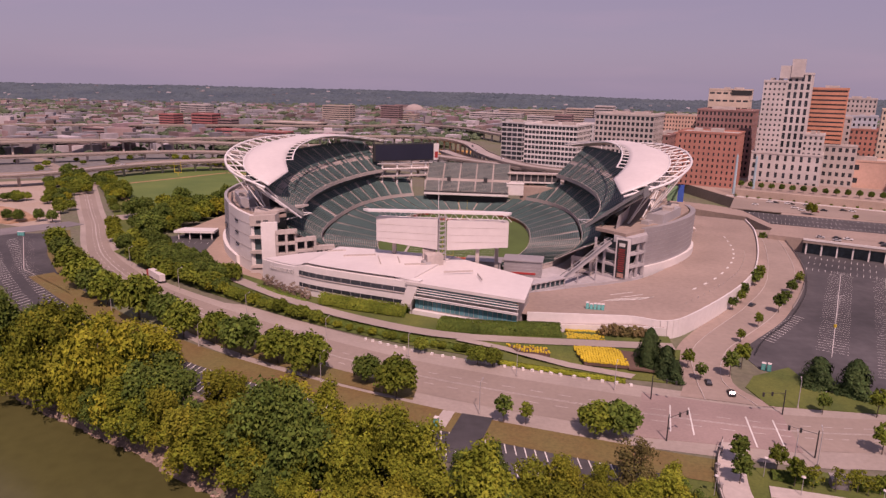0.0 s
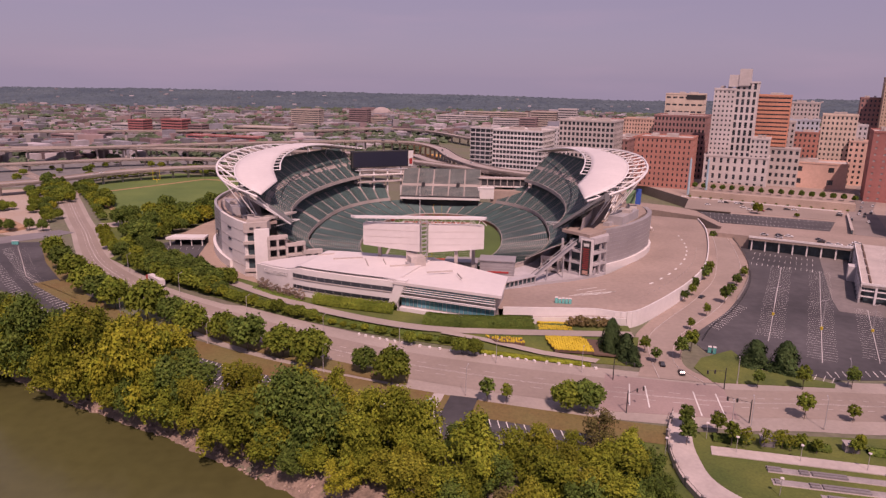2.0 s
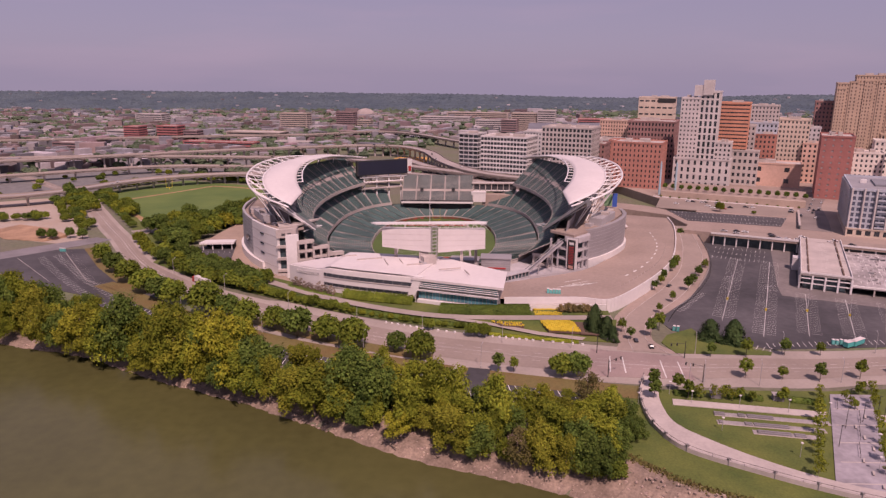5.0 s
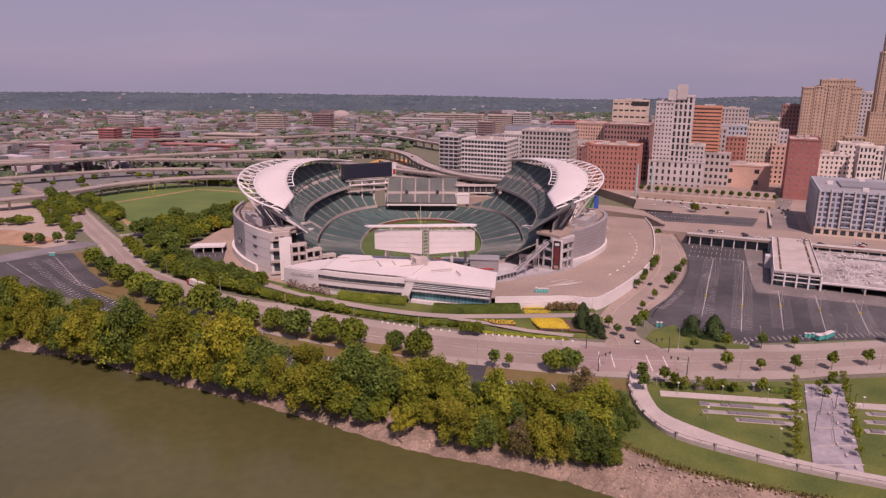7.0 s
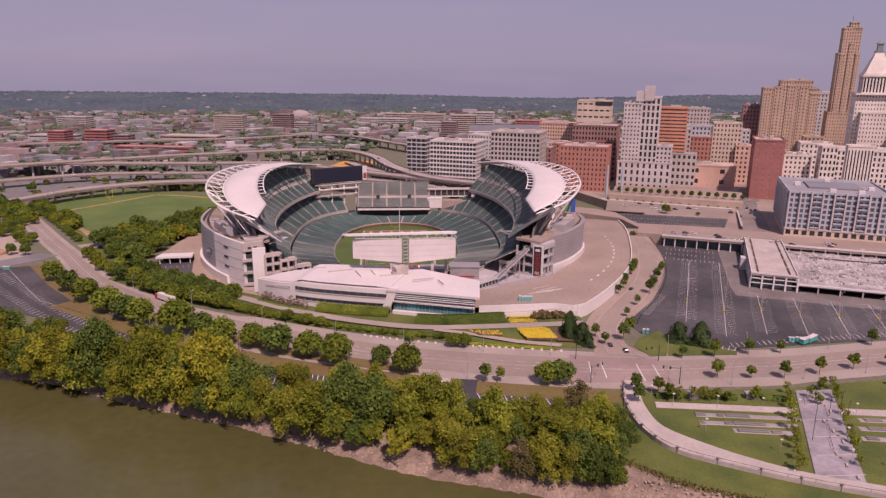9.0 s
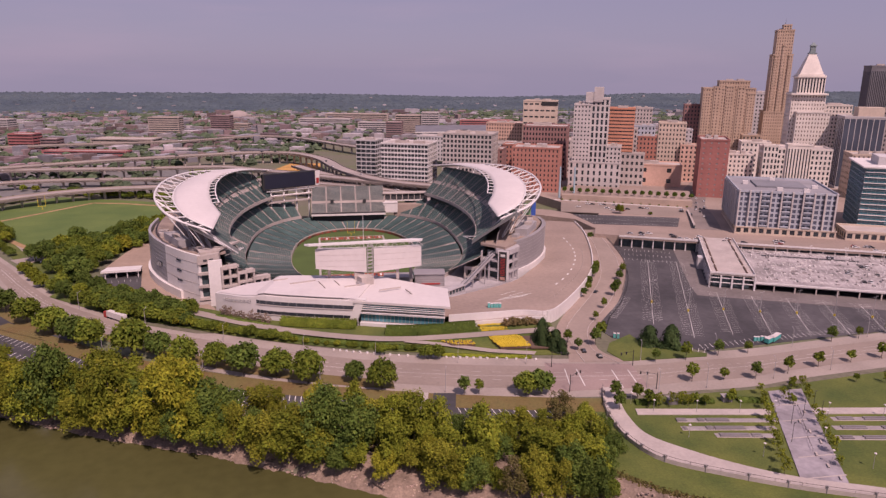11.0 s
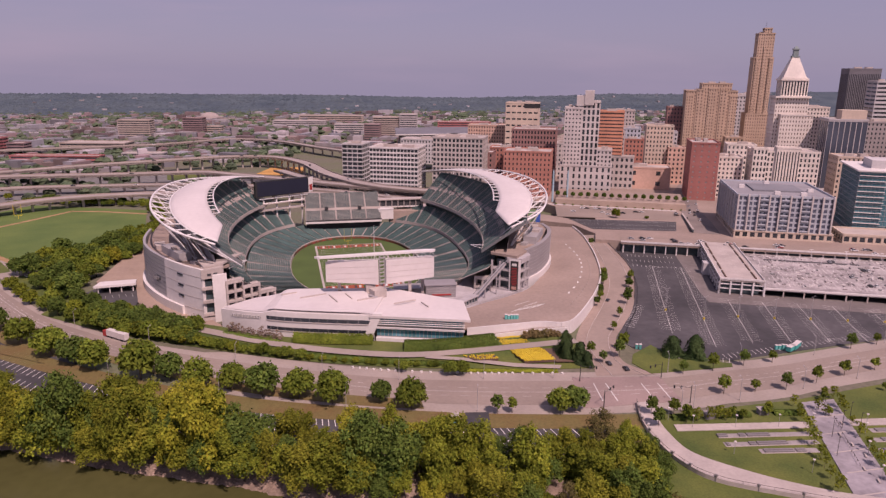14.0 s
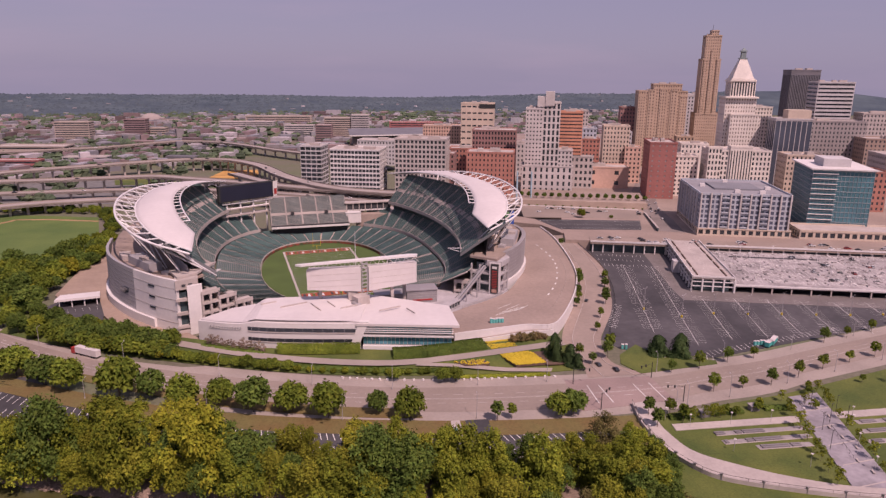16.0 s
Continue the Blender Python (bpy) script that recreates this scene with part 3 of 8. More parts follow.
# Field
M_DARKS = mat("dark_green_steel", (0.17, 0.175, 0.178), 0.7, vary=0.15)
part("field", Mesh().prism([ell(43, 74, t, 2.3) for t in range(0, 360, 5)], -0.5, 0.3), M_TURF, stadium, "striped green playing field")
FROT = radians(1.3)


def fpt(x, y, z):
    return (CX + x * math.cos(FROT) - y * math.sin(FROT), CY + x * math.sin(FROT) + y * math.cos(FROT), z)


def frect(m, x0, x1, y0, y1, z=0.34):
    m.add([fpt(x0, y0, z), fpt(x1, y0, z), fpt(x1, y1, z), fpt(x0, y1, z)], ((0, 1, 2, 3),))


m = Mesh()
for s in (-1, 1):
    frect(m, s * 24.4 - 0.7, s * 24.4 + 0.7, -55.5, 55.5)
    frect(m, -24.4, 24.4, s * 55 - 0.5, s * 55 + 0.5)
part("field_border", m, M_WORN, stadium, "white painted field border")
for i in range(21):
    m = Mesh()
    frect(m, -23.3, 23.3, -45.7 + i * 4.57 - 0.1, -45.7 + i * 4.57 + 0.1, 0.35)
    part("yard_line", m, M_PAINT, stadium)
for s in (-1, 1):
    m = Mesh()
    frect(m, -23.3, 23.3, s * 50 - 3.6, s * 50 + 3.6, 0.36)
    part("end_zone", m, M_ORANGE, stadium, "orange painted end zone")
    for i in range(17):
        if i % 6 != 5:
            m = Mesh()
            frect(m, -22.3 + i * 2.7, -20.9 + i * 2.7, s * 50 - 2.3, s * 50 + 2.3, 0.38)
            part("end_zone_bar", m, (M_BLACK, M_PAINT, M_TURF)[i % 3], stadium)
m = Mesh()
for i in range(10):
    frect(m, -23.3, 23.3, -45.7 + i * 9.14, -45.7 + i * 9.14 + 4.57, 0.325)
part("mown_stripes", m, mat("turf_light", (0.074, 0.124, 0.028), 0.95, vary=0.1, fine=2.5), stadium)
m = Mesh()
for a, b in zip(range(20, 160, 3), range(23, 163, 3)):
    p, q = ell(43.5, 74.5, a, 2.3), ell(43.5, 74.5, b, 2.3)
    m.add([(*p, 0.3), (*q, 0.3), (*q, 1.9), (*p, 1.9)], ((0, 1, 2, 3),))
part("field_wall", m, mat("padded_wall", (0.055, 0.12, 0.05), 0.8, vary=0.3, big=0.3, fine=0.5, second=(0.36, 0.06, 0.05)), stadium, "red and green padded field wall")
for s in (-1, 1):
    g = part("goal_post", Mesh().tube(fpt(0, s * 55.5, 0.3), fpt(0, s * 55.5, 3.3), 0.15).tube(fpt(-2.8, s * 55, 3.3), fpt(2.8, s * 55, 3.3), 0.1).tube(fpt(-2.8, s * 55, 3.3), fpt(-2.8, s * 55, 13), 0.08).tube(fpt(2.8, s * 55, 3.3), fpt(2.8, s * 55, 13), 0.08), M_YELLOW, stadium, "yellow goal post")


def tier(name, th0, th1, a0, b0, z0, a1, b1, z1, rows, label, n0=2.0, n1=2.0, aisles=9.0, cut=None, gap=None, steep=0.0, flare=2.0):
    """A stepped stand between two curves: concrete treads, seat rows broken by aisles, a front parapet and a soffit."""
    step, seats, par = Mesh(), Mesh(), Mesh()
    per = math.ceil(aisles / 1.5)
    nseg = max(1, round((th1 - th0) / aisles)) * per
    ths = [th0 + (th1 - th0) * i / nseg for i in range(nseg + 1)]
    def at(t, th, z):
        p, q = ell(a0, b0, th, n0), ell(a1, b1, th, n1)
        return (p[0] + (q[0] - p[0]) * t, p[1] + (q[1] - p[1]) * t, z)
    def lim(th):
        return 1.0 if cut is None else max(0.08, min(1.0, cut(th)))
    for i in range(rows):
        t, t2 = i / rows, (i + 1) / rows
        zf = lambda x: z0 + (z1 - z0) * (x * (1 - steep) + steep * x * x)
        z, zp = zf(t), zf(max(0, t - 1 / rows))
        for j, (u, w) in enumerate(zip(ths, ths[1:])):
            if t2 > lim((u + w) / 2) + 1e-6:
                continue
            step.quad(at(t, u, z), at(t, w, z), at(t2, w, z), at(t2, u, z))
            step.quad(at(t, u, zp), at(t, w, zp), at(t, w, z), at(t, u, z))
            if (gap and gap(t, (u + w) / 2)) or (t > flare and j % per == 0):
                continue
            u2 = u + (w - u) * (0.75 if a0 < 50 else 0.62) if j % per == 0 else u
            tb = t + (t2 - t) * 0.74
            ta = t + (t2 - t) * 0.12
            seats.add([at(ta, u2, z + 0.42), at(ta, w, z + 0.42), at(tb, w, z + 0.45), at(tb, u2, z + 0.45), at(tb + 0.12 / rows, w, z + 0.95), at(tb + 0.12 / rows, u2, z + 0.95)], ((0, 1, 2, 3), (3, 2, 4, 5)))
    for u, w in zip(ths, ths[1:]):
        par.quad(at(0, u, z0 - 1.3), at(0, w, z0 - 1.3), at(0, w, z0 + 1.0), at(0, u, z0 + 1.0))
        par.quad(at(0, u, z0 + 1.0), at(0, w, z0 + 1.0), at(0.012, w, z0 + 1.0), at(0.012, u, z0 + 1.0))
    b = part(name, step, M_CONC, stadium, label)
    part("seating", seats, M_SEAT, b, "rows of dark green folding seats")
    part("parapet", par, M_CONC, b)
    return b


tier("lower_stand", -58, 238, 43.5, 75, 1.6, 71, 97.5, 8.0, 24, "lower ring of green seats on concrete steps", 2.3, 2.6, aisles=8.0, flare=0.70)
for nm, t0, t1 in (("west", 118, 226), ("east", -46, 62)):
    tier("middle_stand", t0, t1, 72, 98.5, 9.6, 90, 122, 20.5, 18, "middle tier of green seats", 2.6, 2.4, aisles=7.5, flare=0.66)
    u0, u1 = (139, 213) if nm == "west" else (-33, 41)
    tier("upper_stand", u0, u1, 81, 140, 26.5, 108, 163, 45.5, 28, "steep upper tier of green seats in the shade of the canopy", 2.0, 2.0, aisles=4.6, gap=lambda t, th: 0.38 < t < 0.47 and int(th * 1.1) % 3 != 0)
    # Dark suites between the tiers and the back wall, shade included in their teal
    m = Mesh()
    ths = [u0 + (u1 - u0) * i / 40 for i in range(41)]
    for u, w in zip(ths, ths[1:]):
        p, q = ell(89, 150, u), ell(89, 150, w)
        m.quad((*p, 18), (*q, 18), (*q, 29), (*p, 29))
        r, s = ell(81.5, 140.5, u), ell(81.5, 140.5, w)
        m.quad((*r, 25.2), (*s, 25.2), (*q, 30), (*p, 30))
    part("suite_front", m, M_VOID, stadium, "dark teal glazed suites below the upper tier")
    m = Mesh()
    for u, w in zip(ths, ths[1:]):
        m.quad((*ell(108, 163, u), 46.5), (*ell(108, 163, w), 46.5), (*ell(108.6, 163.5, w), 42), (*ell(108.6, 163.5, u), 42))
    for u in (u0, u1):
        m.add([(*ell(81, 140, u), 26.9), (*ell(108, 163, u), 46.5), (*ell(108, 163, u), 44.6), (*ell(81, 140, u), 25.0)], ((0, 1, 2, 3),))
    ow = Mesh()
    for u, w in zip(ths, ths[1:]):
        ow.quad((*ell(95, 156, u), 21), (*ell(95, 156, w), 21), (*ell(97, 157, w), 33.5), (*ell(97, 157, u), 33.5))
    part("outer_wall", ow, M_SILVER, stadium, "grey ribbed wall behind the canopy struts", weld=True)
    sf = Mesh()
    for u, w in zip(ths, ths[1:]):
        sf.quad((*ell(81, 140, u), 25.0), (*ell(81, 140, w), 25.0), (*ell(108, 163, w), 44.6), (*ell(108, 163, u), 44.6))
    # Underside shade is painted in with the dark teal
    part("soffit", sf, M_VOID, stadium, "underside of the upper tier, shade put in as dark teal", weld=True)
    part("back_wall", m, M_DARKS, stadium, "dark steel-clad back and end walls of the upper tier")

# North end stand
m, seats = Mesh(), Mesh()
rows = 24
prof = [(95.9, 12.2)]
for i in range(rows):
    y0, y1, z = 96 + 24 * i / rows, 96 + 24 * (i + 1) / rows, 13 + 18.5 * i / rows
    prof += [(y0, z), (y1, z)]
    if i not in (9, 10):
        for k in range(5):
            seats.box((-40.5 + k * 12 + 5.6, y0 + 0.55, z + 0.4), (10.9, 0.34, 0.7))
prof += [(120, 12.2)]
n_ = len(prof)
m.add([(x, y, z) for x in (-41, 19) for y, z in prof], [tuple(range(n_)), tuple(range(2 * n_ - 1, n_ - 1, -1))] + [(i, n_ + i, n_ + (i + 1) % n_, (i + 1) % n_) for i in range(n_)])
# Lighter, greyer copy of the seat colour with full sun painted in
M_SEATN = mat("weathered_green_seat", (0.120, 0.150, 0.146), 0.6, vary=0.2, big=0.1, fine=1.5)
st = part("north_stand", m, M_CONC, stadium, "separate north end block of green seats")
part("seating", seats, M_SEATN, st, "rows of green folding seats in a paler sunlit colour")
part("stand_front", Mesh().box((-11, 95.6, 12.0), (60, 0.5, 1.6)), M_WHITE, st)
part("front_rail", Mesh().box((-11, 95.5, 13.4), (60, 0.3, 1.1)), M_DARK, st, "dark glazed railing")
part("undercroft", Mesh().box((-11, 110, 5.5), (58, 20, 11)), M_DARK, st)
for k in (-0.22, 0.22):
    part("doorway", Mesh().box((-11 + 60 * k, 104.2, 21.5), (2.6, 1.2, 2.6)), M_DARK, st, "dark stand doorway")
part("press_box", Mesh().box((23.5, 105, 15.5), (12, 6, 8)).box((23.5, 105, 19.6), (12.6, 6.6, 0.5)), M_WHITE, stadium, "white concourse box beside the north stand")
part("concourse_terrace", Mesh().box((40, 108, 9), (26, 9, 17)), M_PLAZA, stadium, "paved concourse terrace at the open corner")
gal = part("gallery", Mesh().box((37, 114, 22.4), (37, 6, 6.2)), M_DARK, stadium, "long open concourse gallery")
part("gallery_roof", Mesh().box((37, 113.5, 26.0), (38.5, 8, 0.8)), M_CONC, gal)
part("gallery_rail", Mesh().box((37, 110.7, 19.9), (37, 0.3, 1.1)), M_WHITE, gal)
for k in range(8):
    part("column", Mesh().box((19.5 + 5 * k, 110.6, 22.6), (0.6, 0.6, 6.2)), M_CONC, gal)

# North-west scoreboard
sb = part("scoreboard", Mesh().box((-58, 109, 39.2), (46, 3.2, 12.5), radians(27)), M_BLACK, stadium, "big dark video scoreboard")
sbm = Matrix.Translation((-58, 109, 39.2)) @ Euler((0, 0, radians(27))).to_matrix().to_4x4()
part("screen", Mesh().add([sbm @ Vector(p) for p in ((-21.5, -1.75, -5.4), (21.5, -1.75, -5.4), (21.5, -1.75, 5.4), (-21.5, -1.75, 5.4))], ((0, 1, 2, 3),)), M_SCREEN, sb, "unlit video screen")
part("side_panel", Mesh().add([sbm @ Vector(p) for p in ((22.2, -1.8, -6), (26, -1.0, -6), (26.8, -1.0, 6), (22.2, -1.8, 6))], ((0, 1, 2, 3),)), M_WHITE, sb, "white advertising panel with red marks")
part("side_mark", Mesh().add([sbm @ Vector(p) for p in ((23, -1.9, -4.5), (25.6, -1.4, -4.5), (25.8, -1.4, 0), (23, -1.9, 0))], ((0, 1, 2, 3),)), M_RED, sb)
m = Mesh()
for k in (-16, -5, 6, 17):
    p = sbm @ Vector((k, 1, 0))
    m.tube((p[0], p[1], 6), (p[0], p[1], 34), 0.7)
m.tube(sbm @ Vector((-20, 0, -8)), sbm @ Vector((22, 0, -8)), 0.6).tube(sbm @ Vector((-20, 0, -12)), sbm @ Vector((22, 0, -12)), 0.6)
part("scoreboard_frame", m, M_STEEL, sb)
m = Mesh()
m.box((-58, 108, 27), (40, 1.5, 0.8), radians(27)).box((-58, 110, 22), (44, 5, 1.0), radians(27))
part("gantry", m, M_CONC, sb)

# South scoreboard seen from behind
t = part("south_scoreboard", Mesh().prism([(-33, -98), (-6, -100), (-6, -96), (-31, -94)], [23, 20.5, 20.5, 23], [33.5, 33.5, 33.5, 33.5]).prism([(-2, -100), (24, -97), (23, -93), (-2, -96)], [20.5, 22.2, 22.2, 20.5], [33.2, 33.4, 33.4, 33.2]), M_ROOFW, stadium, "white panelled back of the south scoreboard")
for z in (24.2, 27.2, 30.4):
    part("panel_joint", Mesh().box((-19.5, -99.02, z), (26, 0.12, 0.08), radians(-4.2)), M_CONC, t)
    part("panel_joint", Mesh().box((11, -98.52, z), (26, 0.12, 0.08), radians(6.6)), M_CONC, t)
m = Mesh()
for x in (-5.4, -2.6):
    m.tube((x, -99.6, 6), (x, -99.6, 36), 0.25)
for i in range(14):
    m.tube((-5.4, -99.6, 8 + 2 * i), (-2.6, -99.6, 10 + 2 * i), 0.15).box((-4, -99.6, 9 + 2 * i), (2.8, 1.4, 0.2))
part("ladder_tower", m, M_SILVER, t, "grey steel service ladder tower")
m = Mesh().prism([(-38.5, -99), (-36, -101), (24, -97.5), (25, -95), (20, -94)], 36.2, 37.2)
for i in range(13):
    x = -32 + 4.4 * i
    m.tube((x, -97.5, 33.4), (x + 1.5, -97.5, 36.4), 0.14).tube((x + 4.4, -97.5, 33.4), (x + 1.5, -97.5, 36.4), 0.14)
m.tube((-32, -99, 34.2), (23, -98, 34.2), 0.12)
part("top_truss", m, M_STEEL, t, "white steel truss along the top")
for x, y in ((-9.5, -96), (11.0, -96), (-26, -93), (19, -90)):
    part("leg", Mesh().box((x, y, 11), (1.6, 1.6, 22)), M_CONC, t, "square concrete scoreboard leg")
part("flag_pole", Mesh().tube((-7, -90, 14), (-7, -90, 50), 0.22, 0.1), M_STEEL, t)

# Canopies: curved white sheets with an outer ring of struts
INNER = [(79.5, -63, 46), (87, -45, 50), (92, -22, 53.2), (94, 5, 54.6), (92, 35, 54.6), (86, 70, 52), (76, 100, 48), (69, 113, 45.6)]
OUTER = [(80, -89, 43), (96, -75, 47), (108, -48, 50.6), (114, -15, 52.6), (114, 15, 53), (109, 50, 52.5), (98, 82, 50), (83, 105, 46.5), (70, 114, 45)]
RING = [(81, -91, 42), (103, -77, 47), (118.5, -47, 51.4), (125, -12, 53.8), (125, 22, 54.2), (118.5, 58, 53), (104, 90, 49.6), (86, 110, 46.5), (71, 117, 44.6)]
CCX = -7.0


def canopy(sg, dy):
    top = thing("canopy", "white winged roof with steel struts over the upper stand", "roof", "stadium canopies")
    def curve(ctrl, n):
        ln = smooth_line([(CCX + sg * x, CY + y + dy, z) for x, y, z in ctrl], 8)
        k = [i * (len(ln) - 1) / n for i in range(n + 1)]
        return [ln[int(q)].lerp(ln[min(len(ln) - 1, int(q) + 1)], q % 1) for q in k]
    N, K = 48, 8
    inn, out, rng = curve(INNER, N), curve(OUTER, N), curve(RING, N)
    grid = []
    for i in range(N + 1):
        col = []
        for k in range(K + 1):
            v = k / K
            p = inn[i].lerp(out[i], v)
            p.z += 2.0 * math.sin(math.pi * v) * math.sin(math.pi * i / N) ** 0.5
            col.append(p)
        grid.append(col)
    vs = [p for c in grid for p in c] + [p - Vector((0, 0, 0.5)) for c in grid for p in c]
    K1, off = K + 1, (N + 1) * (K + 1)
    fs = []
    for i in range(N):
        for k in range(K):
            q = (i * K1 + k, i * K1 + k + 1, (i + 1) * K1 + k + 1, (i + 1) * K1 + k)
            fs += [q, tuple(off + j for j in q[::-1])]
        for k in (0, K):
            fs.append((i * K1 + k, (i + 1) * K1 + k, off + (i + 1) * K1 + k, off + i * K1 + k))
    for i in (0, N):
        for k in range(K):
            fs.append((i * K1 + k, i * K1 + k + 1, off + i * K1 + k + 1, off + i * K1 + k))
    part("roof_sheet", Mesh().add(vs, fs), M_ROOFW, top, "taut white roof sheet", smooth=True)
    part("outer_ring", Mesh().line(rng, 0.6, 8), M_STEEL, top, smooth=True)
    part("edge_beam", Mesh().line(out, 0.42, 6), M_STEEL, top)
    rim = [p + Vector((-sg * 3.6, 0, 0.3)) for p in inn[6:]]
    part("inner_rim", Mesh().line(rim, 0.4, 6), M_STEEL, top)
    for i in range(6, N + 1, 2):
        part("rim_strut", Mesh().tube(inn[i], inn[i] + Vector((-sg * 3.6, 0, 0.3)), 0.3, k=5), M_STEEL, top)
    for i in range(2, N - 1, 2):
        part("outrigger", Mesh().tube(out[i], rng[i] + Vector((0, 0, 0.1)), 0.36, k=5), M_STEEL, top)
        if 10 < i < 38:
            part("brace", Mesh().tube(out[i] - Vector((0, 0, 2.2)), rng[i + 1], 0.22, k=5), M_STEEL, top)
    for i in range(4, 42, 4):
        a = out[i]
        foot = Vector((CCX + (a.x - CCX) * 0.93, CY + (a.y - CY) * 0.93, 24))
        part("mast", Mesh().tube(foot, rng[i], 0.42, 0.3, k=6), M_STEEL, top, "slanting white steel mast")
        part("mast", Mesh().tube(foot, out[min(N, i + 3)], 0.4, 0.28, k=6), M_STEEL, top, "slanting white steel mast")
    for i, x, y in ((2, 70, -74), (5, 70, -74), (8, 74, -64), (12, 78, -52)):
        part("raking_strut", Mesh().tube(rng[i], (CCX + sg * x, CY + y + dy, 25), 0.6, 0.4, k=6), M_STEEL, top, "long raking white strut")
        part("raking_strut", Mesh().tube(out[i + 1], (CCX + sg * (x + 3), CY + y + dy + 3, 25), 0.35, 0.3, k=6), M_STEEL, top, "long raking white strut")
    return top


canopy(-1, -5)
canopy(1, 6)

# Corner towers and curved facades
def facade_arc(sg, dy, name, material, z0, z1, label, pts, th=2.0, lean=1.5):
    line = smooth_line([(CX + sg * x, CY + y + dy) for x, y in pts], 6)
    d = th * sg
    m = Mesh()
    o, i_ = line, offset(line, -d if sg > 0 else -d)
    n_ = len(line)
    for k in range(n_ - 1):
        a, b = line[k], line[k + 1]
        c = Vector((CX, CY))
        ia, ib = a + (c - a).normalized() * th, b + (c - b).normalized() * th
        la, lb = a + (a - c).normalized() * lean, b + (b - c).normalized() * lean
        m.add([(*a, z0), (*b, z0), (*ib, z0), (*ia, z0), (*la, z1), (*lb, z1), (*ib, z1), (*ia, z1)], ((0, 1, 5, 4), (4, 5, 6, 7), (3, 7, 6, 2), (0, 4, 7, 3), (1, 2, 6, 5), (0, 3, 2, 1)))
    return part(name, m, material, stadium, label, weld=True), line


WALL = [(87, -91), (98, -79.5), (110, -63.5), (120, -46), (127.5, -28), (131.5, -8), (132.5, 14)]
WALL_E = [(94, -88), (106, -76), (116, -62), (124, -47), (128, -33), (128, -20)]
fw, lw = facade_arc(-1, -5, "facade_white", M_WHITE, 0, 28.6, "curved white panel facade", WALL[:3], lean=-0.5)
fg, lg = facade_arc(-1, -5, "facade_grey", M_SILVER, 0, 28.6, "curved grey metal facade", WALL[2:], lean=-0.5)
facade_arc(-1, -4, "facade_foot", M_WHITE, 0, 6.0, "white curved base wall", [(x + 1.5, y - 1.0) for x, y in WALL[1:]], lean=0.2)
M_YARD = mat("pale_grey_yard", (0.40, 0.375, 0.38), 0.9, vary=0.14, big=0.08, fine=0.5)
M_FACE = mat("ribbed_grey_cladding", (0.30, 0.28, 0.285), 0.55, 0.1, vary=0.08, big=0.06, fine=0.7)
fe, le = facade_arc(1, 6, "facade_grey", M_FACE, 8.5, 27.3, "curved grey metal facade", WALL_E, lean=0.6)
part("facade_wing", Mesh().add([(77, -82.5, 6.5), (*le[0], 6.5), (*(le[0] + (le[0] - Vector((CX, CY))).normalized() * 0.6), 27.3), (78.2, -81.6, 6.5), (le[0][0] - 1.0, le[0][1] + 1.0, 27.3), (le[0][0] - 1.0, le[0][1] + 1.0, 6.5)], ((0, 1, 2), (3, 4, 5), (0, 2, 4, 3), (0, 3, 5, 1))), M_FACE, fe, "slanting end of the grey facade")
for k in range(8):
    z = 10.0 + 2.15 * k
    part("rib", Mesh().line([(*(p + (p - Vector((CX, CY))).normalized() * (0.05 + 0.6 * (z - 8.5) / 18.8)), z) for p in le], 0.09, 4), M_SILVER, fe)
facade_arc(1, 6, "facade_foot", M_WHITE, 3, 9.5, "white curved base wall", [(x + 1.0, y - 0.6) for x, y in WALL_E], lean=0.2)
def out(p, d):
    return Vector(p) + (Vector(p) - Vector((CX, CY))).normalized() * d
rzw = math.atan2(lw[8][1] - lw[6][1], lw[8][0] - lw[6][0])
for z in (11.6, 17.4, 23.2):
    q = out(lw[7], 0.1 - 0.5 * z / 28.6)
    part("slot_window", Mesh().box((q[0], q[1], z), (5.0, 0.5, 0.8), rzw), M_GLASS, fw, "narrow dark slot window")
for z in (6.2, 12.6, 18.4, 24.2):
    part("panel_joint", Mesh().line([(*out(p, 0.05 - 0.5 * z / 28.6), z) for p in lw], 0.12, 4), M_CONC, fw)
for k in range(9):
    z = 8.0 + 2.3 * k
    part("rib", Mesh().line([(*out(p, 0.05 - 0.5 * z / 28.6), z) for p in lg], 0.12, 4), M_DARKS, fg)
for k, z in ((3, 15.5), (4, 14.6)):
    q = out(lg[k], 0.1)
    part("slot_window", Mesh().box((q[0], q[1], z), (5.5, 0.6, 2.2), math.atan2(lg[k + 1][1] - lg[k][1], lg[k + 1][0] - lg[k][0])), M_GLASS, fg, "dark louvred opening")

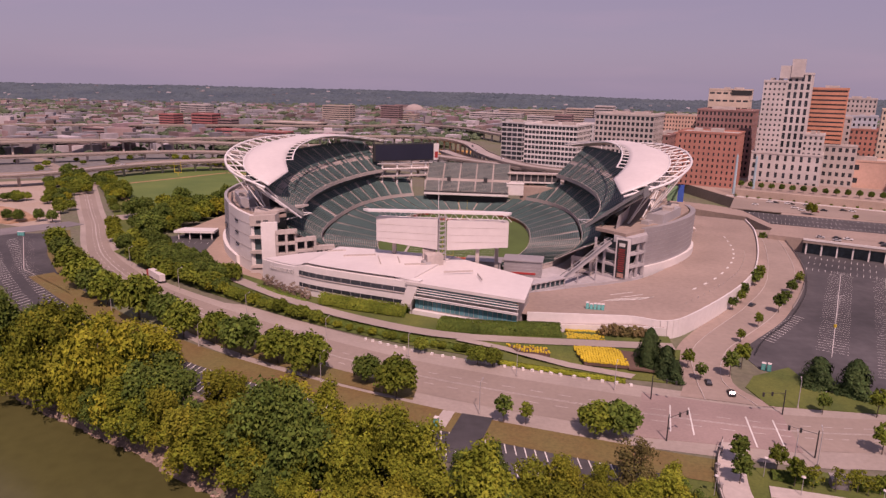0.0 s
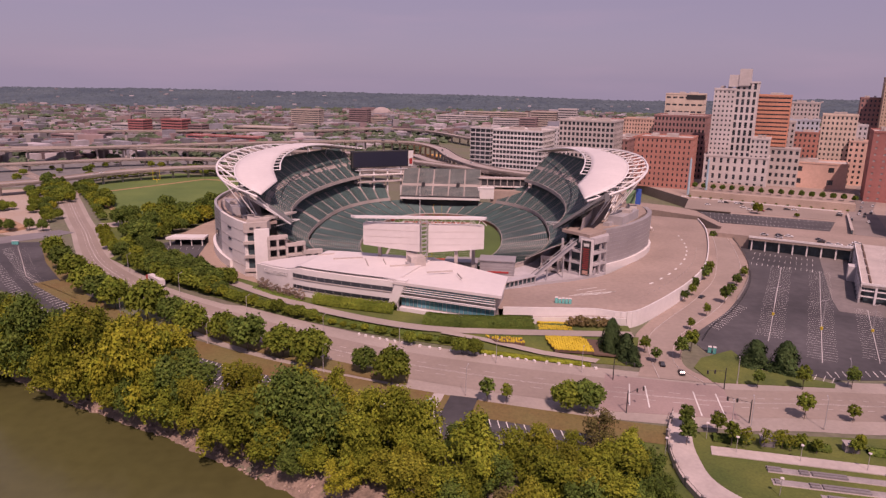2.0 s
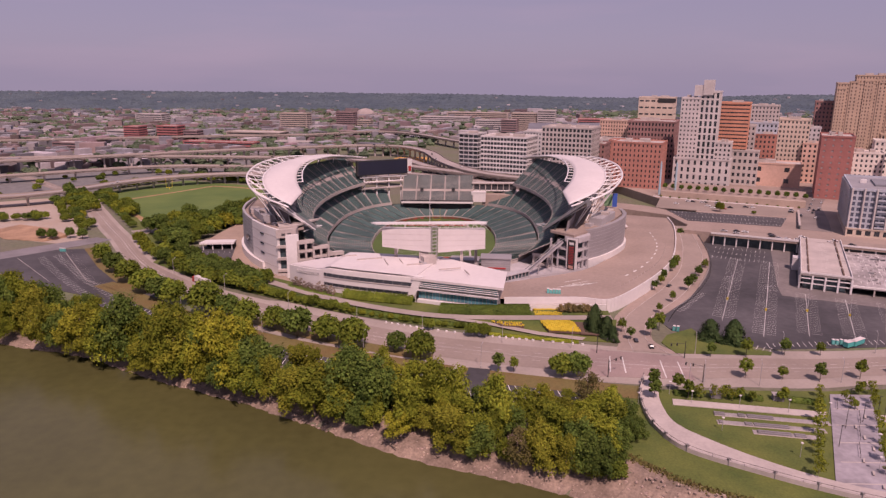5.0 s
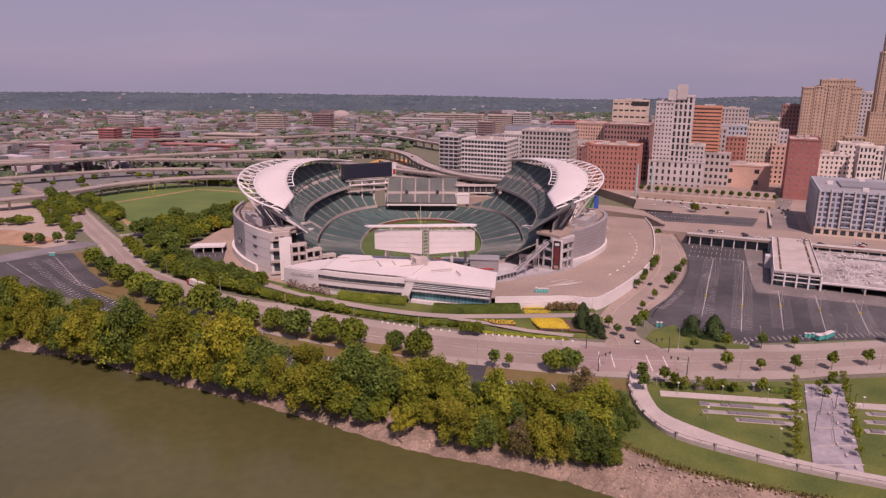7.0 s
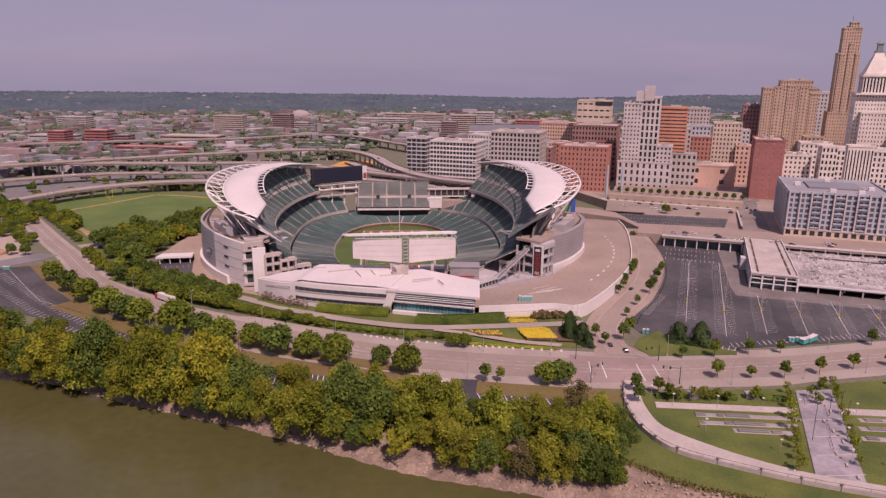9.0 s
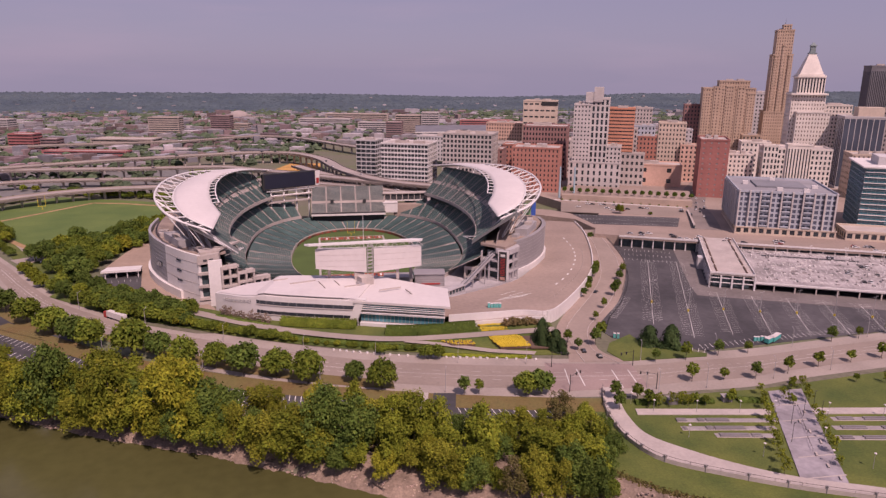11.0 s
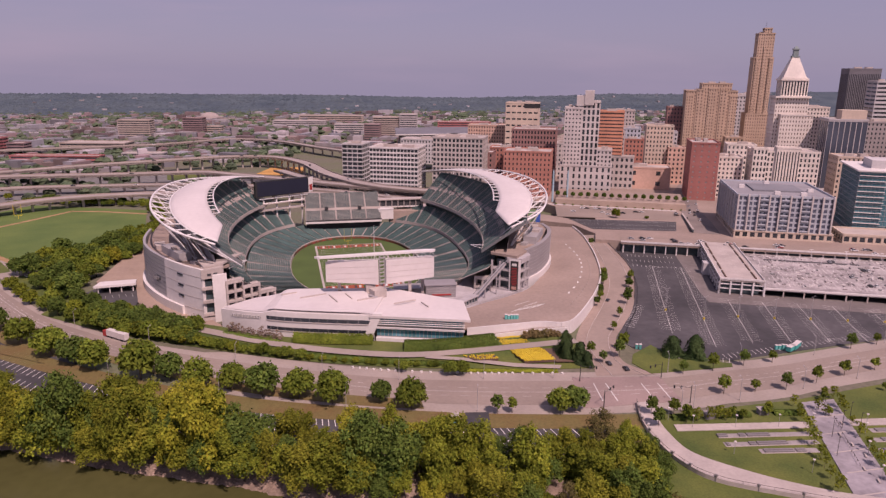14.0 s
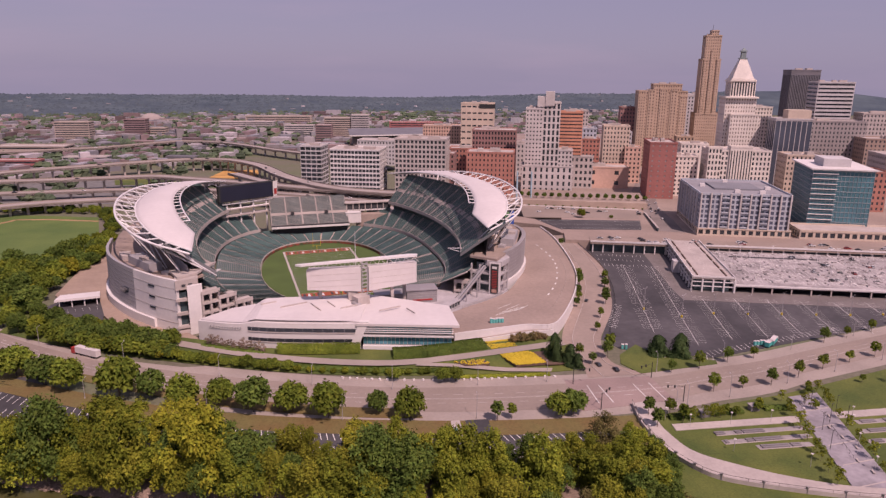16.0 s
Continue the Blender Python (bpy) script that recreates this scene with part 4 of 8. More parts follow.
for sg, dy in ((-1, -5), (1, 6)):
    def P(x, y):
        return (CX + sg * x, CY + y + dy)
    def pri(m, pts, z0, z1):
        q = [P(*p) for p in pts]
        return m.prism(q if sg > 0 else q[::-1], z0, z1)
    up = 3.4 if sg < 0 else 3.0
    # Roof deck over the concourse and plant rooms
    deck = part("concourse_deck", pri(Mesh(), [(72, -88), (84, -100), (107, -73), (125, -36), (129, 0), (129, 40), (122, 80), (108, 108), (98, 110), (108, 40), (102, 0), (90, -50)] if sg > 0 else [(74, -78), (86, -88), (96, -79), (108, -62.5), (118, -45), (125.5, -27.5), (129, 0), (129, 40), (122, 80), (108, 108), (98, 110), (108, 40), (102, 0), (88, -50)], 22.6 + up, 24.0 + up), M_PLAZA, stadium, "flat concourse roof deck")
    part("plant_room", pri(Mesh(), [(97, -72), (104, -76), (117, -52), (109, -47)] if sg > 0 else [(95, -64), (101, -68), (114, -45), (107, -41)], 24.0 + up, 28.5 + up), M_SILVER, deck, "grey rooftop plant room")
    part("plant_box", pri(Mesh(), [(113, -40), (119, -38), (121, -28), (115, -28)], 24 + up, 26.5 + up), M_CONC, deck)
    part("vent_box", pri(Mesh(), [(106, -62), (110, -64), (112, -60), (108, -58)] if sg > 0 else [(102, -58), (105, -60), (107, -56), (104, -54)], 28.5 + up, 30 + up), M_CONC, deck)
    part("roof_duct", pri(Mesh(), [(94, -76), (97, -78), (100, -74), (97, -72)] if sg > 0 else [(89, -74), (92, -76), (95, -72), (92, -70)], 24 + up, 25.6 + up), M_SILVER, deck)
    # Open corner tower: slabs, columns and a dark block painted as shaded floors
    tower = part("corner_tower", Mesh(), M_CONC, stadium, "open concrete stair tower with shade painted between floors")
    if sg < 0:
        part("roof_parapet", pri(Mesh(), [(68, -62), (77, -82), (86, -88), (91, -74)], 25.2 + up, 26.2 + up), M_CONC, deck, "projecting flat concrete roof edge")
        for z in (3.6, 10.6, 17.8):
            part("floor_slab", pri(Mesh(), [(80.5, -90.6), (87.2, -92), (88, -84), (80, -82)], z, z + 1.3), M_CONC, tower)
        part("recess", pri(Mesh(), [(81, -88.2), (86.6, -89.4), (87, -83), (80, -81.5)], 0, 22), M_VOID, tower, "solid dark block painted as shaded open floors")
        part("tower_fin", pri(Mesh(), [(74.6, -89.6), (81.6, -91.8), (81.2, -89.5), (75, -87.4)], 0, 25.6), M_WHITE, tower, "tall white wall fin")
        part("tower_cap", pri(Mesh(), [(76.5, -86.5), (81, -89.2), (87, -91.4), (88, -82), (77, -79)], 23.6, 28.5), M_CONC, tower, "solid concrete top storey")
        for k in (80.2, 83.2):
            part("slot_window", pri(Mesh(), [(k - 0.9, -88.9 - (k - 80.2) * 0.36), (k + 0.9, -89.6 - (k - 80.2) * 0.36), (k + 0.9, -87), (k - 0.9, -87)], 25.2, 26.3), M_DARK, tower, "small dark opening")
        part("tower_base", pri(Mesh(), [(79, -90.8), (87.4, -92.2), (88.4, -84), (80, -82)], 0, 2.6), M_CONC, tower)
    else:
        for z in (5.6, 11.4, 17.2):
            part("floor_slab", Mesh().prism([(62.5, -71.5), (71.5, -79.4), (77.4, -82.9), (85.2, -75.2), (84, -64), (68, -62)], z, z + 1.1), M_YARD, tower, "grey concrete floor slab")
            part("floor_rail", Mesh().line([(77.4, -82.7, z + 2.2), (85.0, -75.2, z + 2.2)], 0.07, 4), M_SILVER, tower)
            part("floor_rail", Mesh().line([(62.8, -71.5, z + 2.2), (71.3, -79.2, z + 2.2)], 0.07, 4), M_SILVER, tower)
        part("recess", Mesh().prism([(67, -70.6), (73, -76), (77.6, -78.6), (82, -73), (81, -64), (70, -62.5)], 5.5, 23), M_VOID, tower, "solid dark block painted as shaded open floors")
        part("tower_cap", Mesh().prism([(70.4, -78.8), (77.6, -83.4), (85.6, -75.2), (86, -66), (72, -66)], 22.6, 25.65), M_YARD, tower, "solid grey top storey")
        for x, y in ((63.4, -72.0), (67.2, -75.4), (84.4, -75.0), (81.2, -78.4)):
            part("column", Mesh().box((x, y, 14.2), (0.9, 0.9, 17.2), -0.6), M_YARD, tower)
        part("banner_panel", Mesh().box((74.4, -81.2, 15.2), (6.6, 0.8, 19.4), -0.56), M_WHITE, tower, "white wall panel behind the banner")
    # Stepped concrete frames towards the bowl
    for k, (x, y, h) in enumerate(((66, -90, 12.8),) if sg > 0 else ((70.5, -86, 21), (62.5, -82, 17), (54.5, -79, 12.5))):
        fr = part("frame_block", pri(Mesh(), [(x - 2.4, y + 5.4), (x + 6.4, y + 0.4), (x + 6.8, y + 1.2), (x - 2.0, y + 6.2)], 0, h), M_CONC, stadium, "stepped open concrete frame")
        z = h
        while z > 2:
            part("slab", pri(Mesh(), [(x - 4.2, y + 0.2), (x + 4.6, y - 4.8), (x + 7, y + 0.2), (x - 2, y + 5.4)], z - 1.1, z), M_CONC, fr)
            z -= 5.2
        for f in (0.0, 0.5, 1.0):
            px, py = x - 3.6 + 7.8 * f, y + 0.2 - 4.5 * f
            part("pier", pri(Mesh(), [(px - 0.5, py + 0.3), (px + 0.5, py - 0.3), (px + 1.0, py + 0.6), (px, py + 1.2)], 0, h - 0.5), M_CONC, fr)
        # Dark panel that paints in the shade at the back of the frame
        part("rear_shade", pri(Mesh(), [(x - 1.0, y + 4.0), (x + 5.6, y + 0.2), (x + 6.0, y + 0.9), (x - 0.6, y + 4.7)], 0, h - 1.2), M_DARK, fr)
        part("parapet", pri(Mesh(), [(x - 4.2, y + 0.2), (x + 4.6, y - 4.8), (x + 4.9, y - 4.3), (x - 3.9, y + 0.7)], h, h + 0.9), M_CONC, fr)
    part("ramp_beam", Mesh().tube((*P(76, -76), 28), (*P(66, -64), 25.5), 0.28).tube((*P(76, -76), 24), (*P(66, -64), 25.5), 0.22), M_STEEL, stadium, "white diagonal steel beam")

# Banner on the east tower, with unreadable bars
def ban(x, d, z):
    return (74.4 + 0.847 * x - 0.531 * d, -81.2 - 0.531 * x - 0.847 * d, z)
bn = part("banner", Mesh().box(ban(-0.2, 0.55, 15.2), (4.5, 0.3, 17.6), -0.56), M_BLACK, stadium, "tall dark banner with red bars")
for k in range(11):
    part("banner_bar", Mesh().box(ban(-0.2, 0.75, 19.8 - k * 0.98), (3.2 - 0.7 * (k % 3 == 1), 0.14, 0.36), -0.56), M_RED, bn)
part("banner_head", Mesh().box(ban(-0.2, 0.75, 21.9), (2.8, 0.14, 1.5), -0.56), M_PAINT, bn)
part("banner_foot", Mesh().box(ban(-0.2, 0.75, 8.0), (3.0, 0.14, 1.9), -0.56), M_SALM, bn)
esc = part("escalator", Mesh().tube((45.5, -95, 6.4), (68.8, -79.5, 22.6), 1.15, k=4).box((45, -95.4, 6.4), (2.4, 3, 2.4), 0.6), M_SILVER, stadium, "long sloping covered escalator")
part("escalator_rail", Mesh().tube((44.8, -94, 8.1), (68.1, -78.5, 24.3), 0.22).tube((46.2, -96, 8.1), (69.5, -80.5, 24.3), 0.22), M_DARKS, esc)
for f in (0.4, 0.75):
    q = Vector((45.5, -95, 6.4)).lerp(Vector((68.8, -79.5, 22.6)), f)
    part("escalator_leg", Mesh().tube((q[0], q[1], 5.5), (q[0], q[1], q[2]), 0.35, k=6), M_SILVER, esc)
hb = part("hanging_banner", Mesh().box((107.5, -13.4, 35), (5, 0.4, 8), radians(-8)), mat("green_banner", (0.16, 0.30, 0.16), 0.7), stadium, "large green and blue hanging banner")
part("banner_side", Mesh().box((111.6, -14.0, 35.2), (3.0, 0.5, 9), radians(-8)), M_BLUE, hb)

# Office wing on the south end
office = thing("office_wing", "long white low office wing with ribbon windows and roof", "building")
OFF_F = smooth_line([(-86, -96), (-72, -108), (-56, -117), (-36, -124), (-12, -131)], 5)
OFF_B = smooth_line([(-70, -84), (-62, -86), (-50, -86), (-34, -88), (-12, -92)], 5)
z_l = [11.4 + 0.28 * i if i <= 7 else 15.1 if i >= 9 else 14.2 for i in range(len(OFF_F))]
m = Mesh()
for i in range(len(OFF_F) - 1):
    a, b, c, d = OFF_F[i], OFF_F[i + 1], OFF_B[i + 1], OFF_B[i]
    za, zb = z_l[i], z_l[i + 1]
    m.add([(*a, 0), (*b, 0), (*c, 0), (*d, 0), (*a, za), (*b, zb), (*c, zb + 0.5), (*d, za + 0.5)], ((0, 1, 5, 4), (4, 5, 6, 7), (2, 3, 7, 6), (0, 4, 7, 3), (1, 2, 6, 5)))
part("wing_wall", m, M_WHITE, office, "curved white wall", weld=True)
OFF_G = offset(OFF_F, -0.12)
m = Mesh()
for i in range(2, 7):
    m.add([(*OFF_G[i], z_l[i] - 3.0), (*OFF_G[i + 1], z_l[i + 1] - 3.0), (*OFF_G[i + 1], z_l[i + 1] - 1.6), (*OFF_G[i], z_l[i] - 1.6)], ((0, 1, 2, 3),))
lt = part("lattice_band", m, M_DARKS, office, "dark lattice opening in the terrace wall", weld=True)
for i in range(2, 7):
    for f_ in (0.1, 0.35, 0.6, 0.85):
        p = OFF_G[i].lerp(OFF_G[i + 1], f_)
        part("lattice_post", Mesh().box((p[0], p[1] - 0.05, z_l[i] - 2.15), (0.35, 0.3, 1.5), -0.6), M_WHITE, lt)
for z, i0, h in ((10.6, 8, 1.9), (5.6, 8, 1.7)):
    m = Mesh()
    for i in range(i0, len(OFF_F) - 1):
        a, b = OFF_G[i], OFF_G[i + 1]
        m.add([(*a, z), (*b, z), (*b, z + h), (*a, z + h)], ((0, 1, 2, 3),))
    rw_ = part("ribbon_window", m, M_GLASS, office, "dark ribbon window band", weld=True)
    for i in range(i0, len(OFF_F) - 1):
        for f_ in (0.0, 0.5):
            p = OFF_G[i].lerp(OFF_G[i + 1], f_)
            part("mullion", Mesh().box((p[0], p[1] - 0.03, z + h / 2), (0.12, 0.14, h), -0.35), M_SILVER if f_ else M_BLACK, rw_)
    m = Mesh()
    lo, hi = offset(OFF_F, -0.35)[i0:], OFF_F[i0:]
    m.strip([(*p, z - 0.3) for p in lo], [(*p, z - 0.3) for p in hi]).strip([(*p, z - 0.5) for p in lo], [(*p, z - 0.3) for p in lo])
    part("window_sill", m, M_CONC, rw_, weld=True)
G0, G1 = Vector((-11, -131)), Vector((29, -144))
gu = (G1 - G0).normalized()
gn = Vector((-gu[1], gu[0]))
def gp(s, d, z):
    p = G0 + gu * s + gn * d
    return (p[0], p[1], z)
L = (G1 - G0).length
gl = part("glass_wing", Mesh().prism([gp(0, 1, 0)[:2], gp(L, 1, 0)[:2], gp(L - 3, 24, 0)[:2], gp(0, 40, 0)[:2]], 0, 14.2), M_CONC, office, "glazed office wing")
part("roof", Mesh().prism([gp(-3, -1.2, 0)[:2], gp(L + 3.5, -1.5, 0)[:2], gp(L - 2, 26, 0)[:2], gp(-2, 42, 0)[:2]], 14.2, 15.4), M_ROOFW, office, "flat white membrane roof")
part("roof_link", Mesh().prism([gp(-9, 1.4, 0)[:2], gp(-1.5, -0.6, 0)[:2], gp(-1.5, 41, 0)[:2], (-16, -93)], 15.2, 16.05), M_ROOFW, office, "white membrane roof joining both wings")
part("terrace_floor", Mesh().strip([(*p, z + 0.35) for p, z in zip(offset(OFF_F, 1.2)[:9], z_l)], [(*p, z + 0.75) for p, z in zip(OFF_B[:9], z_l)]), M_ROOFW, office, "white roof terrace behind the low wall")
part("roof_left", Mesh().strip([(*p, 1.0 + z) for p, z in zip(offset(OFF_F, 0.8)[8:], z_l[8:])], [(*p, 1.3 + z) for p, z in zip(OFF_B[8:], z_l[8:])]), M_ROOFW, office, "sloping white membrane roof")
for z, h in ((10.2, 3.4), (4.6, 4.2)):
    for k in range(22):
        s = L * k / 22
        part("pane", Mesh().box(gp(s + L / 44, 0.9, z + h / 2), (L / 22 - 0.25, 0.2, h), math.atan2(gu[1], gu[0])), M_TEAL, gl)
for z in (14.0, 13.0, 12.0, 11.0, 9.4, 8.9):
    part("louvre", Mesh().box(gp(L / 2, -0.4, z), (L + 1.5, 0.9, 0.22), math.atan2(gu[1], gu[0])), M_STEEL, gl)
part("white_fin", Mesh().add([gp(-7.5, -0.9, 0), gp(-3.5, -0.9, 0), gp(-3.5, 2, 0), gp(-7.5, 2, 0), gp(-1.5, -0.9, 16.2), gp(3.0, -0.9, 16.2), gp(3.0, 2, 16.2), gp(-1.5, 2, 16.2)], ((0, 3, 2, 1), (4, 5, 6, 7), (0, 1, 5, 4), (1, 2, 6, 5), (2, 3, 7, 6), (3, 0, 4, 7))), M_WHITE, office, "slanting white wall fin")
part("base_wall", Mesh().box(gp(L / 2, -0.2, 2.0), (L, 2.0, 4.4), math.atan2(gu[1], gu[0])), M_WHITE, office)
for x, y, sx, sy in ((-40, -100, 14, 0.3), (-30, -106, 0.3, 12), (-14, -110, 9, 0.3), (5, -118, 12, 0.3), (-52, -94, 8, 0.3), (-22, -104, 0.3, 9), (14, -124, 0.3, 8)):
    part("roof_kerb", Mesh().box((x, y, 16.6), (sx, sy, 0.7), 0.3), M_CONC, office)
part("roof_plant", Mesh().box((-7, -104, 17.5), (7, 6, 4.5), 0.4).box((-10, -96, 17.8), (5, 6, 5)), M_CONC, office, "rooftop plant block")
part("skylight", Mesh().box((-9, -106, 16.6), (5, 4, 1.2), 0.5), M_SILVER, office)
sp = part("concourse_block", Mesh().box((31, -78.5, 8.8), (17, 10, 7.6), radians(-4)).box((31, -78.5, 12.9), (18, 11, 0.5), radians(-4)), M_FACE, stadium, "grey concourse building at the south-east corner")
for k in range(5):
    part("panel_joint", Mesh().box((31 - 0.06, -83.55, 6.4 + 1.4 * k), (16.9, 0.12, 0.14), radians(-4)), M_SILVER, sp)
s2 = part("concourse_block", Mesh().box((13, -78.0, 7.8), (16, 9, 7.0), radians(-3)).box((13, -78.0, 11.5), (16.8, 9.8, 0.4), radians(-3)), M_FACE, stadium, "low grey concourse building behind the office roof")
part("shutter", Mesh().box((13, -82.6, 6.4), (12, 0.2, 2.4), radians(-3)), M_SILVER, s2, "grey roller shutter")
for t0, t1 in ((-60, -12), (192, 240)):
    cwm = Mesh()
    for k in range(24):
        u, w = t0 + (t1 - t0) * k / 24, t0 + (t1 - t0) * (k + 1) / 24
        cwm.quad((*ell(70.6, 97.1, u, 2.6), 0), (*ell(70.6, 97.1, w, 2.6), 0), (*ell(70.6, 97.1, w, 2.6), 8.2), (*ell(70.6, 97.1, u, 2.6), 8.2))
    cfm = Mesh()
    for k in range(24):
        u, w = t0 + (t1 - t0) * k / 24, t0 + (t1 - t0) * (k + 1) / 24
        cfm.quad((*ell(70.8, 97.3, u, 2.6), 5.5), (*ell(70.8, 97.3, w, 2.6), 5.5), (*ell(98, 128, w, 2.4), 5.5), (*ell(98, 128, u, 2.4), 5.5))
    part("concourse_floor", cfm, M_YARD, stadium, "grey concourse floor below the middle stand")
    part("concourse_wall", cwm, M_CONC, stadium, "concrete wall under the lower stand")
part("service_yard", Mesh().prism([(20, -112), (60, -112), (86, -80), (80, -70), (40, -78), (24, -90)], 0, 5.6), M_YARD, stadium, "pale grey service yard")

part("red_mark", Mesh().box((31, -83.7, 7.3), (11, 0.2, 0.9), radians(-4)), M_RED, sp)
fc = thing("yard_fence", "grey mesh fence round the service yard", "fence")
FL = smooth_line([(49, -99.5), (58, -95), (66, -91), (74, -86), (79, -82)], 6)
for p, q in zip(FL, FL[1:]):
    part("post", Mesh().tube((*p, 5.6), (*p, 8.0), 0.08, k=5), M_SILVER, fc)
    part("mesh_panel", Mesh().strip([(*p, 5.9), (*q, 5.9)], [(*p, 7.2), (*q, 7.2)]), M_SILVER, fc)

part("top_rail", Mesh().line([(*p, 7.9) for p in FL], 0.06, 4), M_SILVER, fc)
cl = thing("yard_colonnade", "low grey colonnade with dark bays beside the service yard", "building")
# Solid wall whose dark teal stands for shade inside the bays
part("back_wall", Mesh().box((39.6, -100.6, 7.4), (22, 2.6, 3.6), 0.70), M_VOID, cl, "wall with bay shade in its dark teal")
part("roof", Mesh().box((39.6, -100.9, 9.4), (23, 4.4, 0.5), 0.70), M_YARD, cl)
part("plinth", Mesh().box((39.4, -101.6, 6.0), (22.6, 3.0, 0.9), 0.70), M_YARD, cl)
for k in range(9):
    part("pier", Mesh().box((39.6 + (k - 4) * 2.05 + 0.9, -102.2 + (k - 4) * 1.73, 7.6), (0.5, 0.5, 3.6), 0.70), M_YARD, cl)

# East plaza with its curved retaining wall
PL_E = smooth_line([(33, -135), (58, -133.5), (72, -133), (84, -136), (96, -125), (119, -93), (136, -63), (148, -32), (159, 4), (168, 40), (172, 70)], 5)
PL_W = smooth_line([(30, -134), (32, -111), (46, -101.5), (66, -90), (82, -80), (96, -62), (110, -38), (117, -16), (118, 12), (110, 60), (96, 100)], 5)
ground_piece("plaza", Mesh().strip([(p[0], p[1], 6.0) for p in PL_E], [(p[0], p[1], 6.0) for p in PL_W]), M_PLAZA, "broad pale plaza east of the stadium", "pavement")
m = Mesh()
for a, b in zip(PL_E, PL_E[1:]):
    w = (b - a).normalized()
    nr = Vector((w[1], -w[0]))
    m.prism([tuple(a), tuple(a + nr * 0.6), tuple(b + nr * 0.6), tuple(b)], -0.5, 7.1)
ground_piece("plaza_wall", m, M_WHITE, "curved pale retaining wall of the plaza", "wall")
RW = smooth_line([(31, -140), (46, -138.4), (62, -138), (74, -138.6), (83, -140.5)], 5)
RB = smooth_line([(33, -135.8), (46, -134.6), (62, -133.9), (73, -133.7), (83, -136.4)], 5)
ground_piece("ramp", Mesh().strip([(p[0], p[1], 2.6 + 2.2 * i / (len(RW) - 1)) for i, p in enumerate(RW)], [(p[0], p[1], 2.6 + 2.2 * i / (len(RB) - 1)) for i, p in enumerate(RB)]), M_WALK, "pinkish concrete ramp between two low walls", "pavement")
m = Mesh()
for i, (a, b) in enumerate(zip(RW, RW[1:])):
    w = (b - a).normalized() * 0.02
    nr = Vector((w[1], -w[0])) * 25
    z = 3.6 + 2.2 * i / (len(RW) - 1)
    m.prism([tuple(a), tuple(a + nr), tuple(b + nr), tuple(b)], -0.5, [z, z, z + 0.11, z + 0.11])
ground_piece("ramp_wall", m, M_WHITE, "low white parapet wall along the ramp", "wall")
m = Mesh()
arc = smooth_line([(145.3, 17.9), (141.8, -12.0), (133.5, -40.3), (118.2, -70.9), (99.0, -97.1)], 12)
for i in range(0, len(arc) - 2, 4):
    a, b = arc[i], arc[i + 1]
    w = (b - a).normalized()
    m.strip(offset([a, a + w * 3.4], 0.45), offset([a, a + w * 3.4], -0.45), 6.08)
for i in range(8):
    c = Vector((66, -112)) + Vector((2.9, 0.9)) * i * 0.75
    m.box((c[0], c[1], 6.07), (0.24, 9, 0.05), -0.95)
for i in range(3):
    c = Vector((76, -105)) + Vector((3.2, -2.2)) * (i - 1) * 1.2
    m.box((c[0], c[1], 6.07), (11, 0.3, 0.05), 0.5)
tagged(part("plaza_markings", m, M_PAINT), "white painted marks on the plaza", "road marking", kind="stuff")
lawn("west_apron", [(-170, -2), (-166, -10), (-146, -14), (-138, -44), (-128, -65), (-111, -89), (-92, -105), (-86, -94), (-140, -10), (-146, 30), (-152, 88), (-163, 90), (-168, 34)], 1.3, mat("tan_ramp_paving", (0.33, 0.245, 0.19), 0.9, vary=0.12, big=0.05, fine=0.5), "tan paved ramp round the west facade")
en = thing("entrance_canopy", "low white flat-roofed entrance canopy", "canopy")
part("canopy_slab", Mesh().prism([(-164, -29.5), (-141.5, -27), (-143, -17), (-163, -19)], [5.3, 5.3, 5.3, 5.3], [6.6, 6.6, 6.2, 6.2]), M_WHITE, en)
part("dark_bay", Mesh().box((-153, -18.5, 3.0), (19, 3, 4.4), 0.08), M_DARK, en)
for k in range(4):
    part("post", Mesh().box((-162 + 6.2 * k, -28 + 0.7 * k, 2.7), (0.5, 0.5, 5.2)), M_WHITE, en)
lawn("entrance_lot", [(-173, -30), (-166, -17), (-144, -16), (-137, -45), (-136, -57), (-157, -50)], 1.42, M_ASPHALT, "small dark asphalt lot before the entrance")
pm = Mesh()
for k in range(8):
    p = Vector((-168, -33)).lerp(Vector((-143, -31)), k / 7)
    pm.strip([(p[0] - 0.07, p[1]), (p[0] + 1.43, p[1] - 5)], [(p[0] + 0.07, p[1]), (p[0] + 1.57, p[1] - 5)], 1.47)
tagged(part("bay_markings_entrance", pm, M_PAINT), "white bay lines on the entrance lot", "road marking", kind="stuff")

